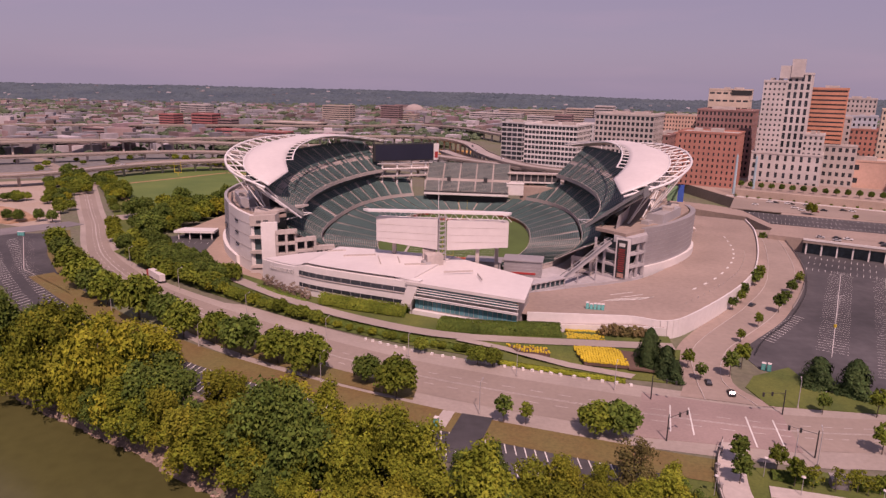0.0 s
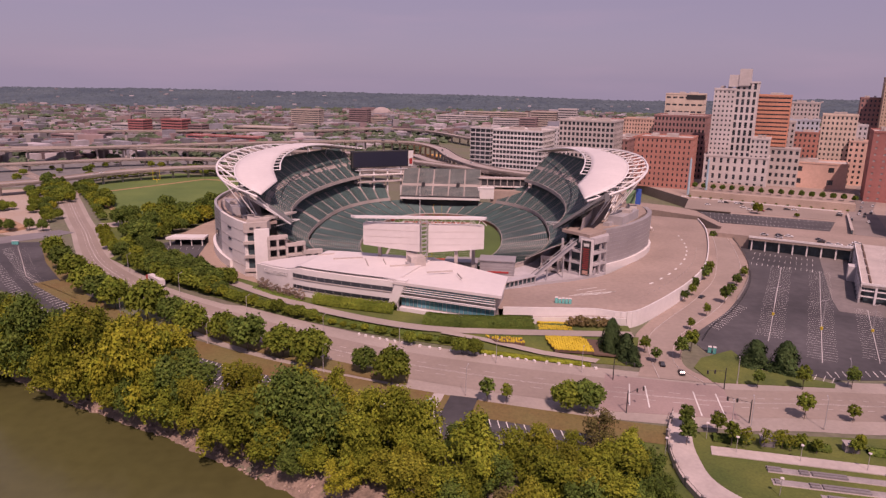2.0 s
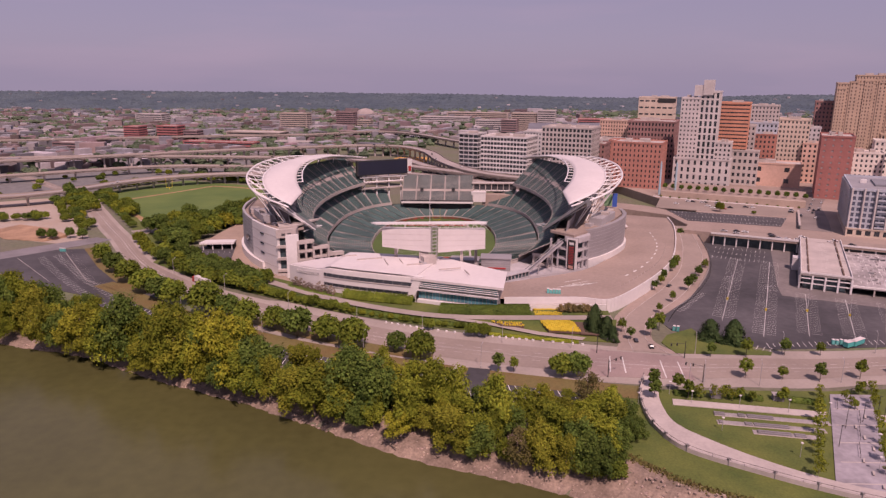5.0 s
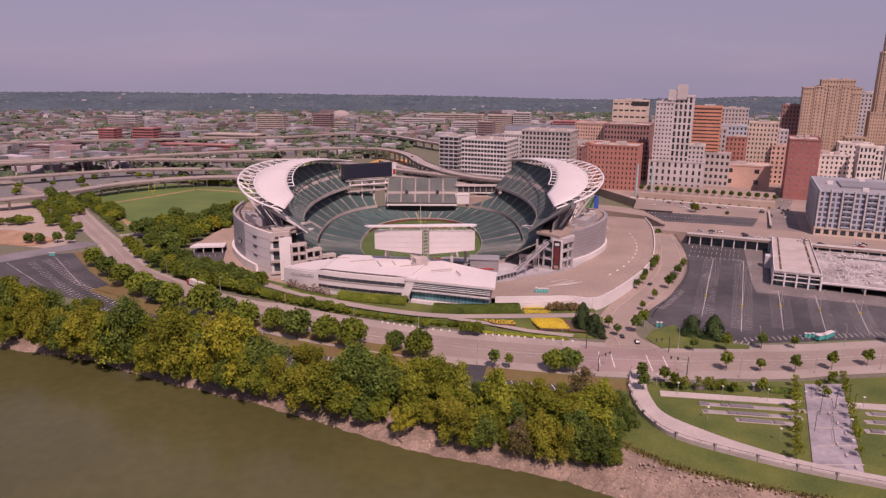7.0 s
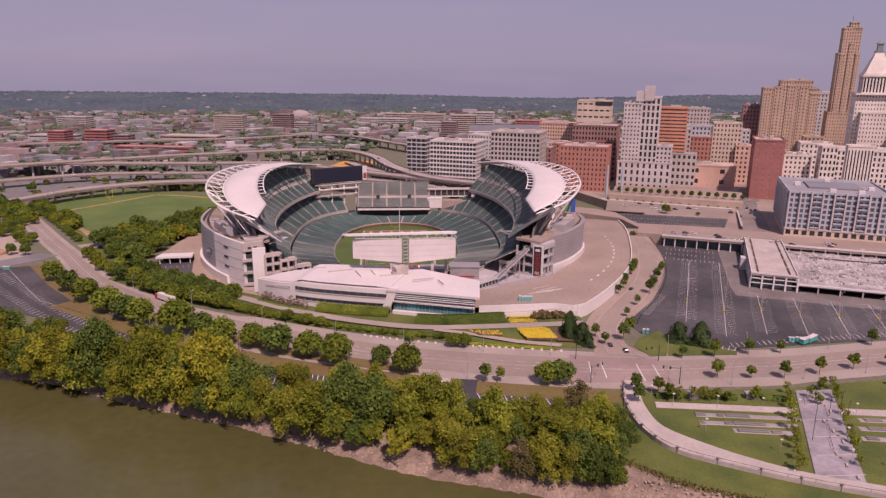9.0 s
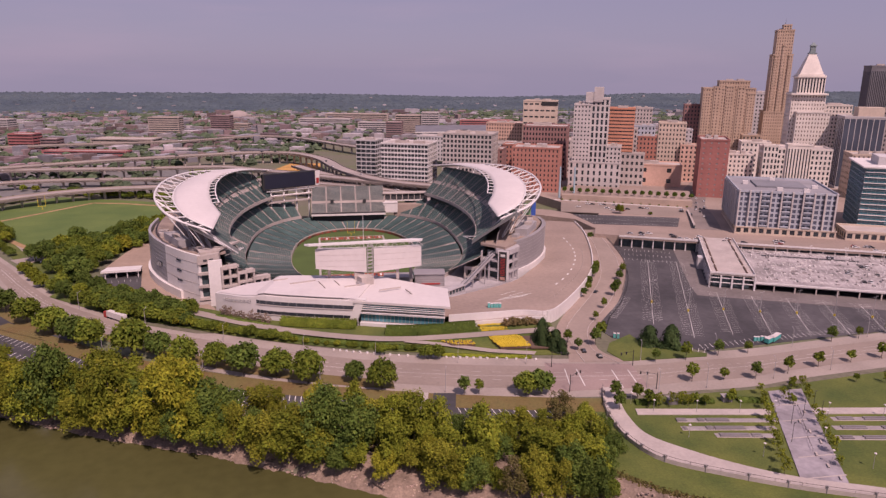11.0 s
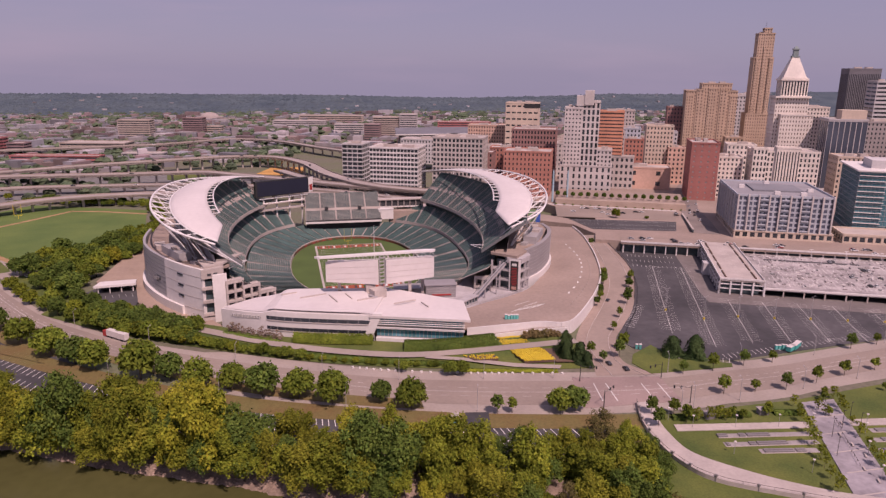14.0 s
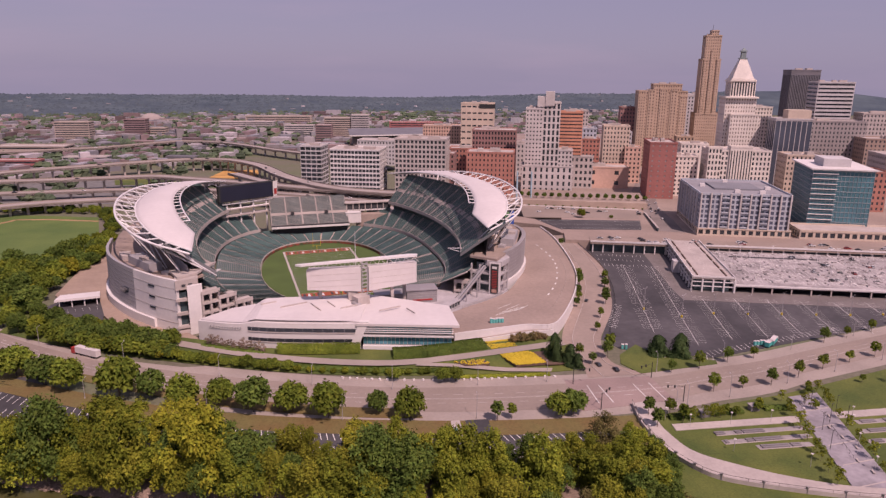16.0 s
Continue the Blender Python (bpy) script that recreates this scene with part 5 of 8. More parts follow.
# ---- trees ----
def crown(seed, r, h, n, leaf, lobes=7, low=0.36, ball=0.0):
    """Many small leaf tufts spread over clumps, with an uneven outline and gaps; ball: 1 for a clipped round crown."""
    rnd = random.Random(seed)
    mid = h * (0.5 + low * 0.4)
    half = h - mid
    L = [(Vector((0, 0, mid * (1 - 0.12 * (1 - ball)))), r * (0.46 + 0.26 * ball))]
    for i in range(lobes):
        a = 2.399963 * i + rnd.uniform(-0.4, 0.4)
        u = rnd.random()
        if ball:
            e = math.asin(-0.75 + 1.7 * (i + 0.5) / lobes)
            k, q = 0.66, r * rnd.uniform(0.28, 0.38)
            x, z = r * k * math.cos(e), mid + half * k * math.sin(e)
        else:
            q = r * rnd.uniform(0.19, 0.38)
            z = h * (low + 0.1 + (0.86 - low) * u)
            x = r * rnd.uniform(0.30, 0.92) * math.sqrt(max(0.1, 1 - (1.25 * u - 0.35) ** 2 * 0.9))
        L.append((Vector((x * math.cos(a), x * math.sin(a), z)), q))
    wsum = [q * q for _, q in L]
    vs, fs = [], []
    for i in range(n):
        c, q = rnd.choices(L, wsum)[0]
        tip = 1.0 if ball else 1.35
        d = Vector((rnd.gauss(0, 1), rnd.gauss(0, 1), rnd.gauss(0, 1))).normalized()
        if d.z < -0.5:
            d.z *= -0.7
        p = c + d * q * rnd.uniform(0.62, 1.08) * (1 + 0.22 * math.sin(7 * d.x + 5 * d.y + 6 * d.z + seed + q))
        p.z = c.z + (p.z - c.z) * tip
        s = leaf * rnd.uniform(0.6, 1.4)
        nrm = (d + Vector((rnd.gauss(0, 0.66), rnd.gauss(0, 0.66), rnd.gauss(0, 0.66) + 0.34))).normalized()
        u = nrm.orthogonal().normalized()
        u.rotate(Matrix.Rotation(rnd.uniform(0, 6.28), 3, nrm))
        w = nrm.cross(u)
        o = len(vs)
        vs += [p + u * s * 1.15, p - u * s * 0.8 + w * s * 0.9, p - u * s * 0.8 - w * s * 0.9]
        fs.append((o, o + 1, o + 2))
    m = Mesh()
    m.v, m.f = [tuple(v) for v in vs], fs
    return m


def tree_mesh(name, m, material):
    me = bpy.data.meshes.new(name)
    me.from_pydata(m.v, [], m.f)
    me.materials.append(material)
    return me


def trunk(seed, h, r, limbs=5):
    rnd = random.Random(seed)
    m = Mesh().tube((0, 0, -0.6), (0, 0, h * 0.5), r, r * 0.6, 7).tube((0, 0, h * 0.5), (rnd.uniform(-0.5, 0.5), rnd.uniform(-0.5, 0.5), h * 0.8), r * 0.6, r * 0.2, 6)
    for i in range(limbs):
        a = 6.283 * i / limbs + rnd.uniform(-0.3, 0.3)
        z = h * rnd.uniform(0.25, 0.5)
        m.tube((0, 0, z), (math.cos(a) * h * 0.28, math.sin(a) * h * 0.28, z + h * 0.24), r * 0.42, r * 0.12, 5)
    return m.mesh("trunk", M_BARK)


def make_tree(name, label, group, seed, r, h, n, leaf, material, tr=0.3, lobes=7, low=0.36, ball=0.0):
    t = thing(name, label, "tree", group, at=(0, -3000 - seed * 30, -40))
    part("trunk", trunk(seed, h, tr), M_BARK, t)
    part("crown", tree_mesh("crown", crown(seed, r, h, n, leaf, lobes, low, ball), material), material, t, "leafy crown")
    return t


PLANTED = set()


def plant(proto, x, y, z=0.0, s=1.0, turn=None, tall=1.0):
    m = Matrix.Translation((x, y, z)) @ Matrix.Rotation(random.uniform(0, 6.28) if turn is None else turn, 4, "Z")
    if proto.name in PLANTED:
        c = copy_thing(proto, m)
    else:
        PLANTED.add(proto.name)
        c = proto
        c.matrix_basis = m
    c.scale = (s * random.uniform(0.93, 1.07), s * random.uniform(0.93, 1.07), s * tall * random.uniform(0.9, 1.1))
    return c


BIG = [make_tree("bank_tree", lab, "river bank trees", 10 + i, 7.6, 15.5, 5900 if k != 4 else 2800, 0.35, M_LEAF[k], 0.4, 19 + 2 * i, 0.02) for i, (k, lab) in enumerate(((1, "tall olive green river bank tree"), (0, "tall green river bank tree"), (1, "broad olive river bank tree"), (2, "yellowing river bank tree"), (3, "dark green river bank tree"), (4, "thin brown river bank tree"), (0, "wide green river bank tree"), (3, "spreading dark green river bank tree")))]
ROUND = [make_tree("street_tree", "round full green street tree", "street trees", 30 + i, 4.2, 6.9, 2100, 0.35, M_LEAF[k], 0.18, 22, 0.16, 0.8) for i, k in enumerate((5, 3, 5))]
SMALL = [make_tree("young_tree", "small young green street tree", "young street trees", 40 + i, 1.75, 6.0, 700, 0.24, M_LEAF[k], 0.1, 14, 0.26, 0.5) for i, k in enumerate((5, 3))]
THIN = make_tree("feathery_tree", "thin light green tree with open feathery leaves", "promenade trees", 45, 2.3, 6.6, 420, 0.22, M_LEAF[0], 0.08, 16, 0.2)
DARKT = [make_tree("pine_tree", "dense dark green tree", "dark trees", 50 + i, 4.3, 10.5, 3000, 0.34, M_LEAF[3], 0.25, 20, 0.1, 0.3) for i in range(2)]
OLIVE = [make_tree("slope_tree", "olive green lawn tree", "slope trees", 60 + i, 3.8, 6.0, 1250, 0.39, M_LEAF[k], 0.2, 16, 0.16, 0.4) for i, k in enumerate((0, 5, 2))]

def conifer(seed, r, h, n, leaf, full=0.6):
    """A cone of drooping needle tufts in uneven whorls."""
    rc_ = random.Random(seed)
    m = Mesh()
    for i in range(n):
        u = rc_.random() ** 1.5
        a = rc_.uniform(0, 6.283)
        q = r * (1 - u) ** full * rc_.uniform(0.5, 1.1) * (0.93 + 0.07 * math.sin(u * 40 + 2 * a)) * (1 + 0.24 * math.sin(3 * a + seed + 7 * u) + 0.10 * math.sin(5 * a - 11 * u))
        c = Vector((q * math.cos(a), q * math.sin(a), h * (0.06 + 0.92 * u) - 0.12 * q))
        d = Vector((math.cos(a), math.sin(a), rc_.uniform(-0.2, 0.9))).normalized()
        w = d.orthogonal().normalized()
        w.rotate(Matrix.Rotation(rc_.uniform(0, 6.28), 3, d))
        v = d.cross(w)
        k = leaf * rc_.uniform(0.6, 1.4)
        m.add([c + w * k, c - w * k * 0.7 + v * k * 0.8, c - w * k * 0.7 - v * k * 0.8], ((0, 1, 2),))
    t = thing("conifer", "dark green cone-shaped conifer by the plaza wall", "tree", "conifers", at=(0, -3000 - seed * 30, -40))
    part("trunk", trunk(seed, h, 0.25, 0), M_BARK, t)
    part("crown", tree_mesh("crown", m, M_LEAF[6]), M_LEAF[6], t, "dense needle crown")
    return t


CONIFER = [conifer(71, 4.3, 12.4, 3800, 0.40, 0.46), conifer(72, 4.0, 10, 3200, 0.40, 0.44), conifer(73, 5.2, 10.6, 4400, 0.42, 0.38)]
WOODS_N = smooth_line([(-262, -90), (-210, -136), (-170, -156), (-128, -176), (-88, -196), (-45, -212), (0, -226), (40, -236), (66, -243)], 6)
WOODS_S = smooth_line([(-300, -133), (-239, -168), (-195, -185), (-151, -201), (-111, -219), (-73, -237), (-25, -260), (20, -277), (54, -289)], 6)
rnd = random.Random(5)
for i in range(len(WOODS_N) - 1):
    a, b, c, d = WOODS_N[i], WOODS_N[i + 1], WOODS_S[i], WOODS_S[i + 1]
    for v in (0.18, 0.38, 0.56, 0.70, 0.82):
        p = a.lerp(c, v + rnd.uniform(-0.12, 0.12)).lerp(b.lerp(d, v), rnd.uniform(0.2, 0.8))
        if rnd.random() < (0.42 if 0.2 < v < 0.7 else 0.25):
            continue
        k = rnd.choices(range(8), (3.0, 5, 3.0, 1.3, 4.2, 0.6, 5, 4.2))[0]
        if k == 3 and p[0] > 20:
            k = 6
        h = (0.78 if v < 0.3 else 1.0 if v < 0.8 else 0.85) * (0.78 if p[0] > -12 else 1.0)
        plant(BIG[k], p[0], p[1], -0.3 - 2.0 * max(0, v - 0.6), h * rnd.choice((rnd.uniform(0.6, 0.85), rnd.uniform(0.85, 1.1), rnd.uniform(1.05, 1.32))), None, rnd.choice((0.85, 1.0, 1.0, 1.2, 1.35)))
for x, y, k, s in ((-90, -196, 3, 1.15), (-83, -192, 3, 1.0), (62, -262, 4, 0.75), (64, -250, 0, 0.62), (66, -240, 1, 0.5), (58, -234, 5, 0.7)):
    plant(BIG[k], x, y, 0, s)

for x, y, k, s in ((34, -246, 6, 0.66), (46, -251, 0, 0.72), (28, -258, 7, 0.8), (42, -264, 1, 0.8), (54, -260, 6, 0.74), (50, -273, 4, 0.78), (36, -273, 0, 0.8), (63, -252, 5, 0.66), (12, -254, 1, 0.8), (66, -262, 7, 0.62), (58, -246, 6, 0.6), (18, -267, 6, 0.76), (-14, -240, 0, 0.8), (68, -250, 4, 0.6), (62, -270, 7, 0.62), (50, -239, 6, 0.5), (60, -237, 5, 0.52), (66, -242, 7, 0.5), (44, -243, 0, 0.55), (56, -253, 6, 0.62), (70, -257, 4, 0.55), (40, -254, 6, 0.7), (24, -248, 0, 0.66)):
    plant(BIG[k], x, y, -0.8, s)
for i in range(120):
    j = rnd.uniform(22, 60)
    q = offset([bank[int(j)], bank[int(j) + 1]], rnd.uniform(6.5, 15))[0]
    if -260 < q[0] < 60:
        plant((ROUND + OLIVE[:2])[rnd.randrange(5)], q[0], q[1], -2.0, rnd.uniform(0.45, 0.95))
for i, (x, y, r) in enumerate(((-215, -57, 6.8), (-197, -78, 6.8), (-179, -97, 7.4), (-160.5, -115, 8.8), (-147, -127, 7.2), (-136, -136, 7.6), (-114.5, -149.5, 9.0), (-102, -153, 6.4), (-89, -164, 7.4), (-75, -167.5, 6.6), (-62.5, -176, 7.7), (-48, -180, 7.0), (-35, -188.5, 7.0), (-16, -190, 4.9), (-5, -198.5, 6.8))):
    plant(ROUND[i % 3], x, y, 0.1, r / 4.3, None, rnd.uniform(1.0, 1.2))
plant(ROUND[0], 52, -211, 0.1, 1.4)
plant(ROUND[1], 58, -212, 0.1, 1.35)
def scatter(poly, n, kinds, weights, s0, s1, gap=6.0, z=0.1):
    """Plants n trees inside a plan, no two nearer than gap."""
    done, tries = [], 0
    xs, ys = [p[0] for p in poly], [p[1] for p in poly]
    while len(done) < n and tries < n * 60:
        tries += 1
        x, y = rnd.uniform(min(xs), max(xs)), rnd.uniform(min(ys), max(ys))
        c = False
        for (ax, ay), (bx, by) in zip(poly, poly[1:] + poly[:1]):
            if (ay > y) != (by > y) and x < (bx - ax) * (y - ay) / (by - ay) + ax:
                c = not c
        if c and all((x - p) ** 2 + (y - q) ** 2 > gap * gap for p, q in done):
            done.append((x, y))
            plant(kinds[rnd.choices(range(len(kinds)), weights)[0]], x, y, z, rnd.uniform(s0, s1))


# Lawn, path and trees between the west road and the practice field
lawn("road_lawn", [(-352, 184), (-316, 142), (-256, 56), (-227, 16), (-201, -21), (-174, -55), (-166, -49), (-182, -22), (-204, 14), (-220, 48), (-262, 108), (-300, 158)], 0.13, M_GRASS, "rough lawn under the trees beside the west road")
ground_piece("field_path", ribbon(smooth_line([(-312, 158), (-303, 145), (-271, 100), (-247, 65), (-228, 34)], 5), 1.8, -1.8, 0.17), M_WALK, "pale footpath between the trees and the practice field", "path")
lawn("field_drive", [(-240, 30), (-228, 16), (-214, 34), (-206, 46), (-214, 52), (-226, 40)], 0.19, M_WALK, "short pale driveway off the west road")
for i, (x, y) in enumerate(((-340, 158), (-330, 150), (-317, 137), (-308, 128), (-299, 116), (-288, 102), (-278, 88), (-268, 75), (-259, 62), (-250, 50), (-244, 42))):
    plant(ROUND[i % 3], x, y, 0.1, rnd.uniform(0.72, 0.95), None, 0.85)
for x, y in ((-217, -4), (-206, -20), (-196, -35)):
    plant(OLIVE[0], x, y, 0.1, 1.2)
for i, (x, y) in enumerate(((-184, -48), (-174, -60), (-164, -70), (-152, -80), (-142, -88), (-132, -97))):
    plant((ROUND[0], DARKT[0], OLIVE[1])[i % 3], x, y, 0.2, 1.15)

# Dense belt west of the stadium, rows along both sides of the west road, slope belt
KIN = OLIVE + ROUND[:2] + DARKT[:1]
KW = (4, 4, 0.6, 3, 3, 2)
scatter([(-230, 34), (-214, 60), (-190, 92), (-168, 140), (-156, 130), (-160, 60), (-172, 24), (-174, -10), (-172, -40), (-182, -40), (-192, -26), (-206, 0)], 70, KIN, KW, 1.1, 1.9, 6.5)
scatter([(-158, -50), (-130, -76), (-104, -95), (-96, -104), (-98, -115), (-120, -100), (-160, -68), (-170, -56)], 30, KIN, (3, 4, 0.5, 2, 2, 5), 0.9, 1.35, 6.0, 0.6)
for i in range(40):
    j = (i + rnd.uniform(-0.3, 0.3)) / 40 * (len(SLOPE_S) - 6) + 5
    j = min(max(j, 0), len(SLOPE_S) - 1.01)
    p = SLOPE_S[int(j)].lerp(SLOPE_S[int(j) + 1], j % 1)
    q = SLOPE_N[int(j)]
    p = p.lerp(q, 0.14)
    sz = 1.5 if p[0] < -100 else 0.85 if p[0] < -45 else 0.5
    plant(OLIVE[rnd.choices(range(3), (4, 6, 0.5))[0]], p[0], p[1], 0.4, sz * rnd.uniform(0.75, 1.1))
scatter([(-266, 78), (-300, 118), (-340, 168), (-336, 178), (-290, 126), (-258, 84)], 22, KIN, KW, 0.9, 1.4, 6)
scatter([(-312, 92), (-350, 142), (-372, 170), (-366, 176), (-340, 150), (-306, 104)], 20, KIN, KW, 1.0, 1.7, 6)
scatter([(-352, 140), (-334, 118), (-300, 76), (-268, 32), (-276, 28), (-312, 64), (-340, 100), (-360, 132)], 24, KIN, (4, 4, 0.3, 4, 3, 1), 0.85, 1.2, 6.5)
scatter([(-600, 150), (-440, 150), (-372, 196), (-338, 262), (-300, 312), (-420, 340), (-600, 240)], 24, ROUND[:2] + OLIVE[:2], (3, 2, 3, 2), 0.7, 1.2, 7)
scatter([(-365, 52), (-330, 62), (-328, 70), (-366, 62)], 8, KIN, KW, 0.8, 1.2, 6)
scatter([(-290, -4), (-262, 2), (-260, 8), (-290, 4)], 4, DARKT, (1, 1), 0.6, 0.9, 6)
scatter([(-352, 204), (-300, 284), (-186, 246), (-166, 160), (-160, 164), (-178, 254), (-300, 296), (-360, 208)], 90, KIN, (4, 4, 0.3, 3, 1, 0.5), 0.7, 1.15, 4.5)
for x, y, s in ((-3, -164, 0.8), (17, -171, 1.0), (22, -172, 0.9), (-140, -70, 1.2), (-168, -46, 1.3), (-176, -34, 1.2), (-128, -80, 1.1), (-118, -88, 1.1)):
    plant(DARKT[0] if y < -30 and x < -100 else ROUND[0], x, y, 0.8, s * 0.9)
for x, y, s in ((-127, -92, 1.15), (-119, -97, 1.25), (-111, -102, 1.2), (-103, -107, 1.15), (-124, -99, 1.0), (-114, -95, 1.0)):
    plant(DARKT[0 if s > 1.1 else 1], x, y, 0.6, s)
for x, y in ((124, -170), (132.5, -175)):
    plant(CONIFER[2], x, y, 0.2, 1.0)
for i, (x, y, s) in enumerate(((73.5, -162, 1.08), (77.5, -170, 1.0), (72, -167, 0.8), (79.5, -174, 0.75))):
    plant(CONIFER[i % 2], x, y, 0.6, s)
for x, y in ((143.6, -51), (140, -60), (137, -66), (127, -83), (124, -90), (118, -99), (158.8, -58.7), (150, -74), (141.7, -90), (136, -100), (122, -119), (110.5, -136), (168, 22.7), (104, -160), (98, -168), (86, -163), (88, -172), (117.6, -190), (132.5, -189.6), (149.5, -187.4), (164.8, -186.7), (213, -180), (229.5, -178), (249, -175), (270, -172), (124, -210.6), (138, -211.5), (152, -212.4), (169, -209.6), (186.7, -205.4), (205, -202.7), (222, -201), (240, -199), (262, -197), (33, -209), (27, -209), (85, -222), (94, -223), (83, -231), (96, -229)):
    plant(SMALL[rnd.randrange(2)], x, y, 0.1, rnd.uniform(1.05, 1.6))
for i in range(24):
    x = rnd.uniform(98, 260)
    plant((THIN, SMALL[0])[i % 2], x, -224 - rnd.uniform(0, 10) - (x - 98) * 0.08 + (12 if x > 160 else 0), 0.1, rnd.uniform(0.7, 1.0))
for i in range(9):
    p = Vector((148, -226)).lerp(Vector((121, -280)), (i + rnd.uniform(-0.3, 0.3)) / 8)
    plant(THIN, p[0] - 3, p[1], 0.1, rnd.uniform(0.8, 1.25))
    plant(THIN, p[0] + 17 + i * 0.2, p[1] + 2, 0.1, rnd.uniform(0.7, 1.1))

# Bare shrubs and clipped hedges by the office wing
def hedge(pts, h, material, label, n=2600, wd=3.4, z0=2.2, ragged=0.33):
    m = Mesh()
    line = smooth_line(pts, 6)
    vs, fs = [], []
    for i in range(n):
        j = rnd.uniform(0, len(line) - 1.001)
        p = line[int(j)].lerp(line[int(j) + 1], j % 1)
        a = rnd.uniform(0, math.pi)
        w = (line[int(j) + 1] - line[int(j)]).normalized()
        q = Vector((p[0] - w[1] * math.cos(a) * wd, p[1] + w[0] * math.cos(a) * wd, z0 + h * (0.25 + 0.75 * math.sin(a)) * rnd.uniform(1.08 - ragged, 1.08)))
        s = rnd.uniform(0.25, 0.5)
        nrm = Vector((-w[1] * math.cos(a), w[0] * math.cos(a), math.sin(a) + 0.2)).normalized()
        u = (nrm.orthogonal() + Vector((rnd.gauss(0, 0.5), rnd.gauss(0, 0.5), 0))).normalized()
        v = nrm.cross(u)
        o = len(vs)
        vs += [q + u * s, q + v * s + nrm * 0.1, q - u * s, q - v * s]
        fs.append((o, o + 1, o + 2, o + 3))
    m.v, m.f = [tuple(v) for v in vs], fs
    hd = tagged(part("hedge", tree_mesh("hedge", m, material), material), label, "hedge")
    c = Mesh()
    for a, b in zip(line, line[1:]):
        wi, zt, zb = wd * 0.88, z0 + h * 0.85, z0 - 0.2
        c.strip([(*offset([a, b], wi)[0], zb), (*offset([a, b], wi)[1], zb)], [(*a, zt), (*b, zt)]).strip([(*a, zt), (*b, zt)], [(*offset([a, b], -wi)[0], zb), (*offset([a, b], -wi)[1], zb)])
    part("hedge_core", c, M_LEAF[3], hd)
    return hd


hedge([(-50, -124.5), (-32, -130), (-13, -134.5)], 4.6, M_LEAF[5], "tall clipped green hedge before the office wing", 3600, 3.4)
hedge([(1, -142.5), (16, -144.6), (32, -143.2), (45, -142.4)], 3.9, M_LEAF[3], "broad dark green ivy slope below the glass wing", 7000, 5.4, 1.6, 0.12)
hedge([(-84, -106), (-70, -116), (-56, -123.5)], 1.3, M_LEAF[3], "low green ground cover under the bare shrubs", 1500, 2.2, 1.6)
SHRUB = [make_tree("bare_shrub", "leafless pinkish brown shrub before the white wall", "bare shrubs", 80 + i, 1.7, 4.4, 420, 0.17, M_LEAF[7], 0.07, 9, 0.05) for i in range(2)]
for i in range(15):
    q = Vector((-82, -104.5)).lerp(Vector((-56, -122)), (i + rnd.uniform(-0.3, 0.3)) / 14)
    plant(SHRUB[i % 2], q[0], q[1] + rnd.uniform(-0.6, 0.6), 1.8, rnd.uniform(0.8, 1.2))
TANS = make_tree("tan_shrub", "tall rounded olive tan shrub by the ramp wall", "tan shrubs", 84, 2.7, 5.6, 1000, 0.26, leafmat("leaf_tan", (0.165, 0.145, 0.055), (0.21, 0.15, 0.07)), 0.1, 12, 0.08, 0.3)
for i, (x, s_) in enumerate(((61, 1.0), (64.4, 1.12), (67.6, 1.0), (71, 1.08), (74.2, 0.92), (77, 0.85))):
    plant(TANS, x, -142.6 - 0.5 * (i % 2), 1.2, s_)
for j0, j1 in ((0.28, 0.63), (0.68, 0.9)):
    n_s = len(SLOPE_S) - 1
    mid = [SLOPE_S[int(n_s * (j0 + (j1 - j0) * i / 6))].lerp(SLOPE_N[int(n_s * (j0 + (j1 - j0) * i / 6))], 0.55) for i in range(7)]
    hedge(mid, 1.1, M_LEAF[3], "dense dark green ground cover on the roadside slope", 4200, 2.6, 0.9)
for pts_ in ([(92, -225.5), (97, -226), (102, -226.5)], [(110, -227), (117, -228), (123, -229)], [(133, -229.5), (138, -230.5), (144, -232)]):
    hedge(pts_, 1.5, M_LEAF[3], "low dark green shrubs beside the park path", 500, 1.8, 0.2)

def bed(pts, material, label, n=900):
    m = Mesh().prism([(p[0], p[1]) for p in pts], 1.2, 2.3)
    b = tagged(part("flower_bed", m, M_MULCH), label, "flower bed")
    x0, x1 = min(p[0] for p in pts), max(p[0] for p in pts)
    y0, y1 = min(p[1] for p in pts), max(p[1] for p in pts)
    f = Mesh()
    def inside(x, y):
        c = False
        for (ax, ay), (bx, by) in zip(pts, pts[1:] + pts[:1]):
            if (ay > y) != (by > y) and x < (bx - ax) * (y - ay) / (by - ay) + ax:
                c = not c
        return c
    for i in range(n):
        x, y = rnd.uniform(x0, x1), rnd.uniform(y0, y1)
        if inside(x, y):
            x = round(x / 0.9) * 0.9 + rnd.uniform(-0.2, 0.2)
            f.box((x, y, 2.5), (0.55, 0.55, rnd.uniform(0.3, 0.6)), rnd.uniform(0, 1.5))
    part("blossom", f, material, b, "bright yellow blossom")
    return b


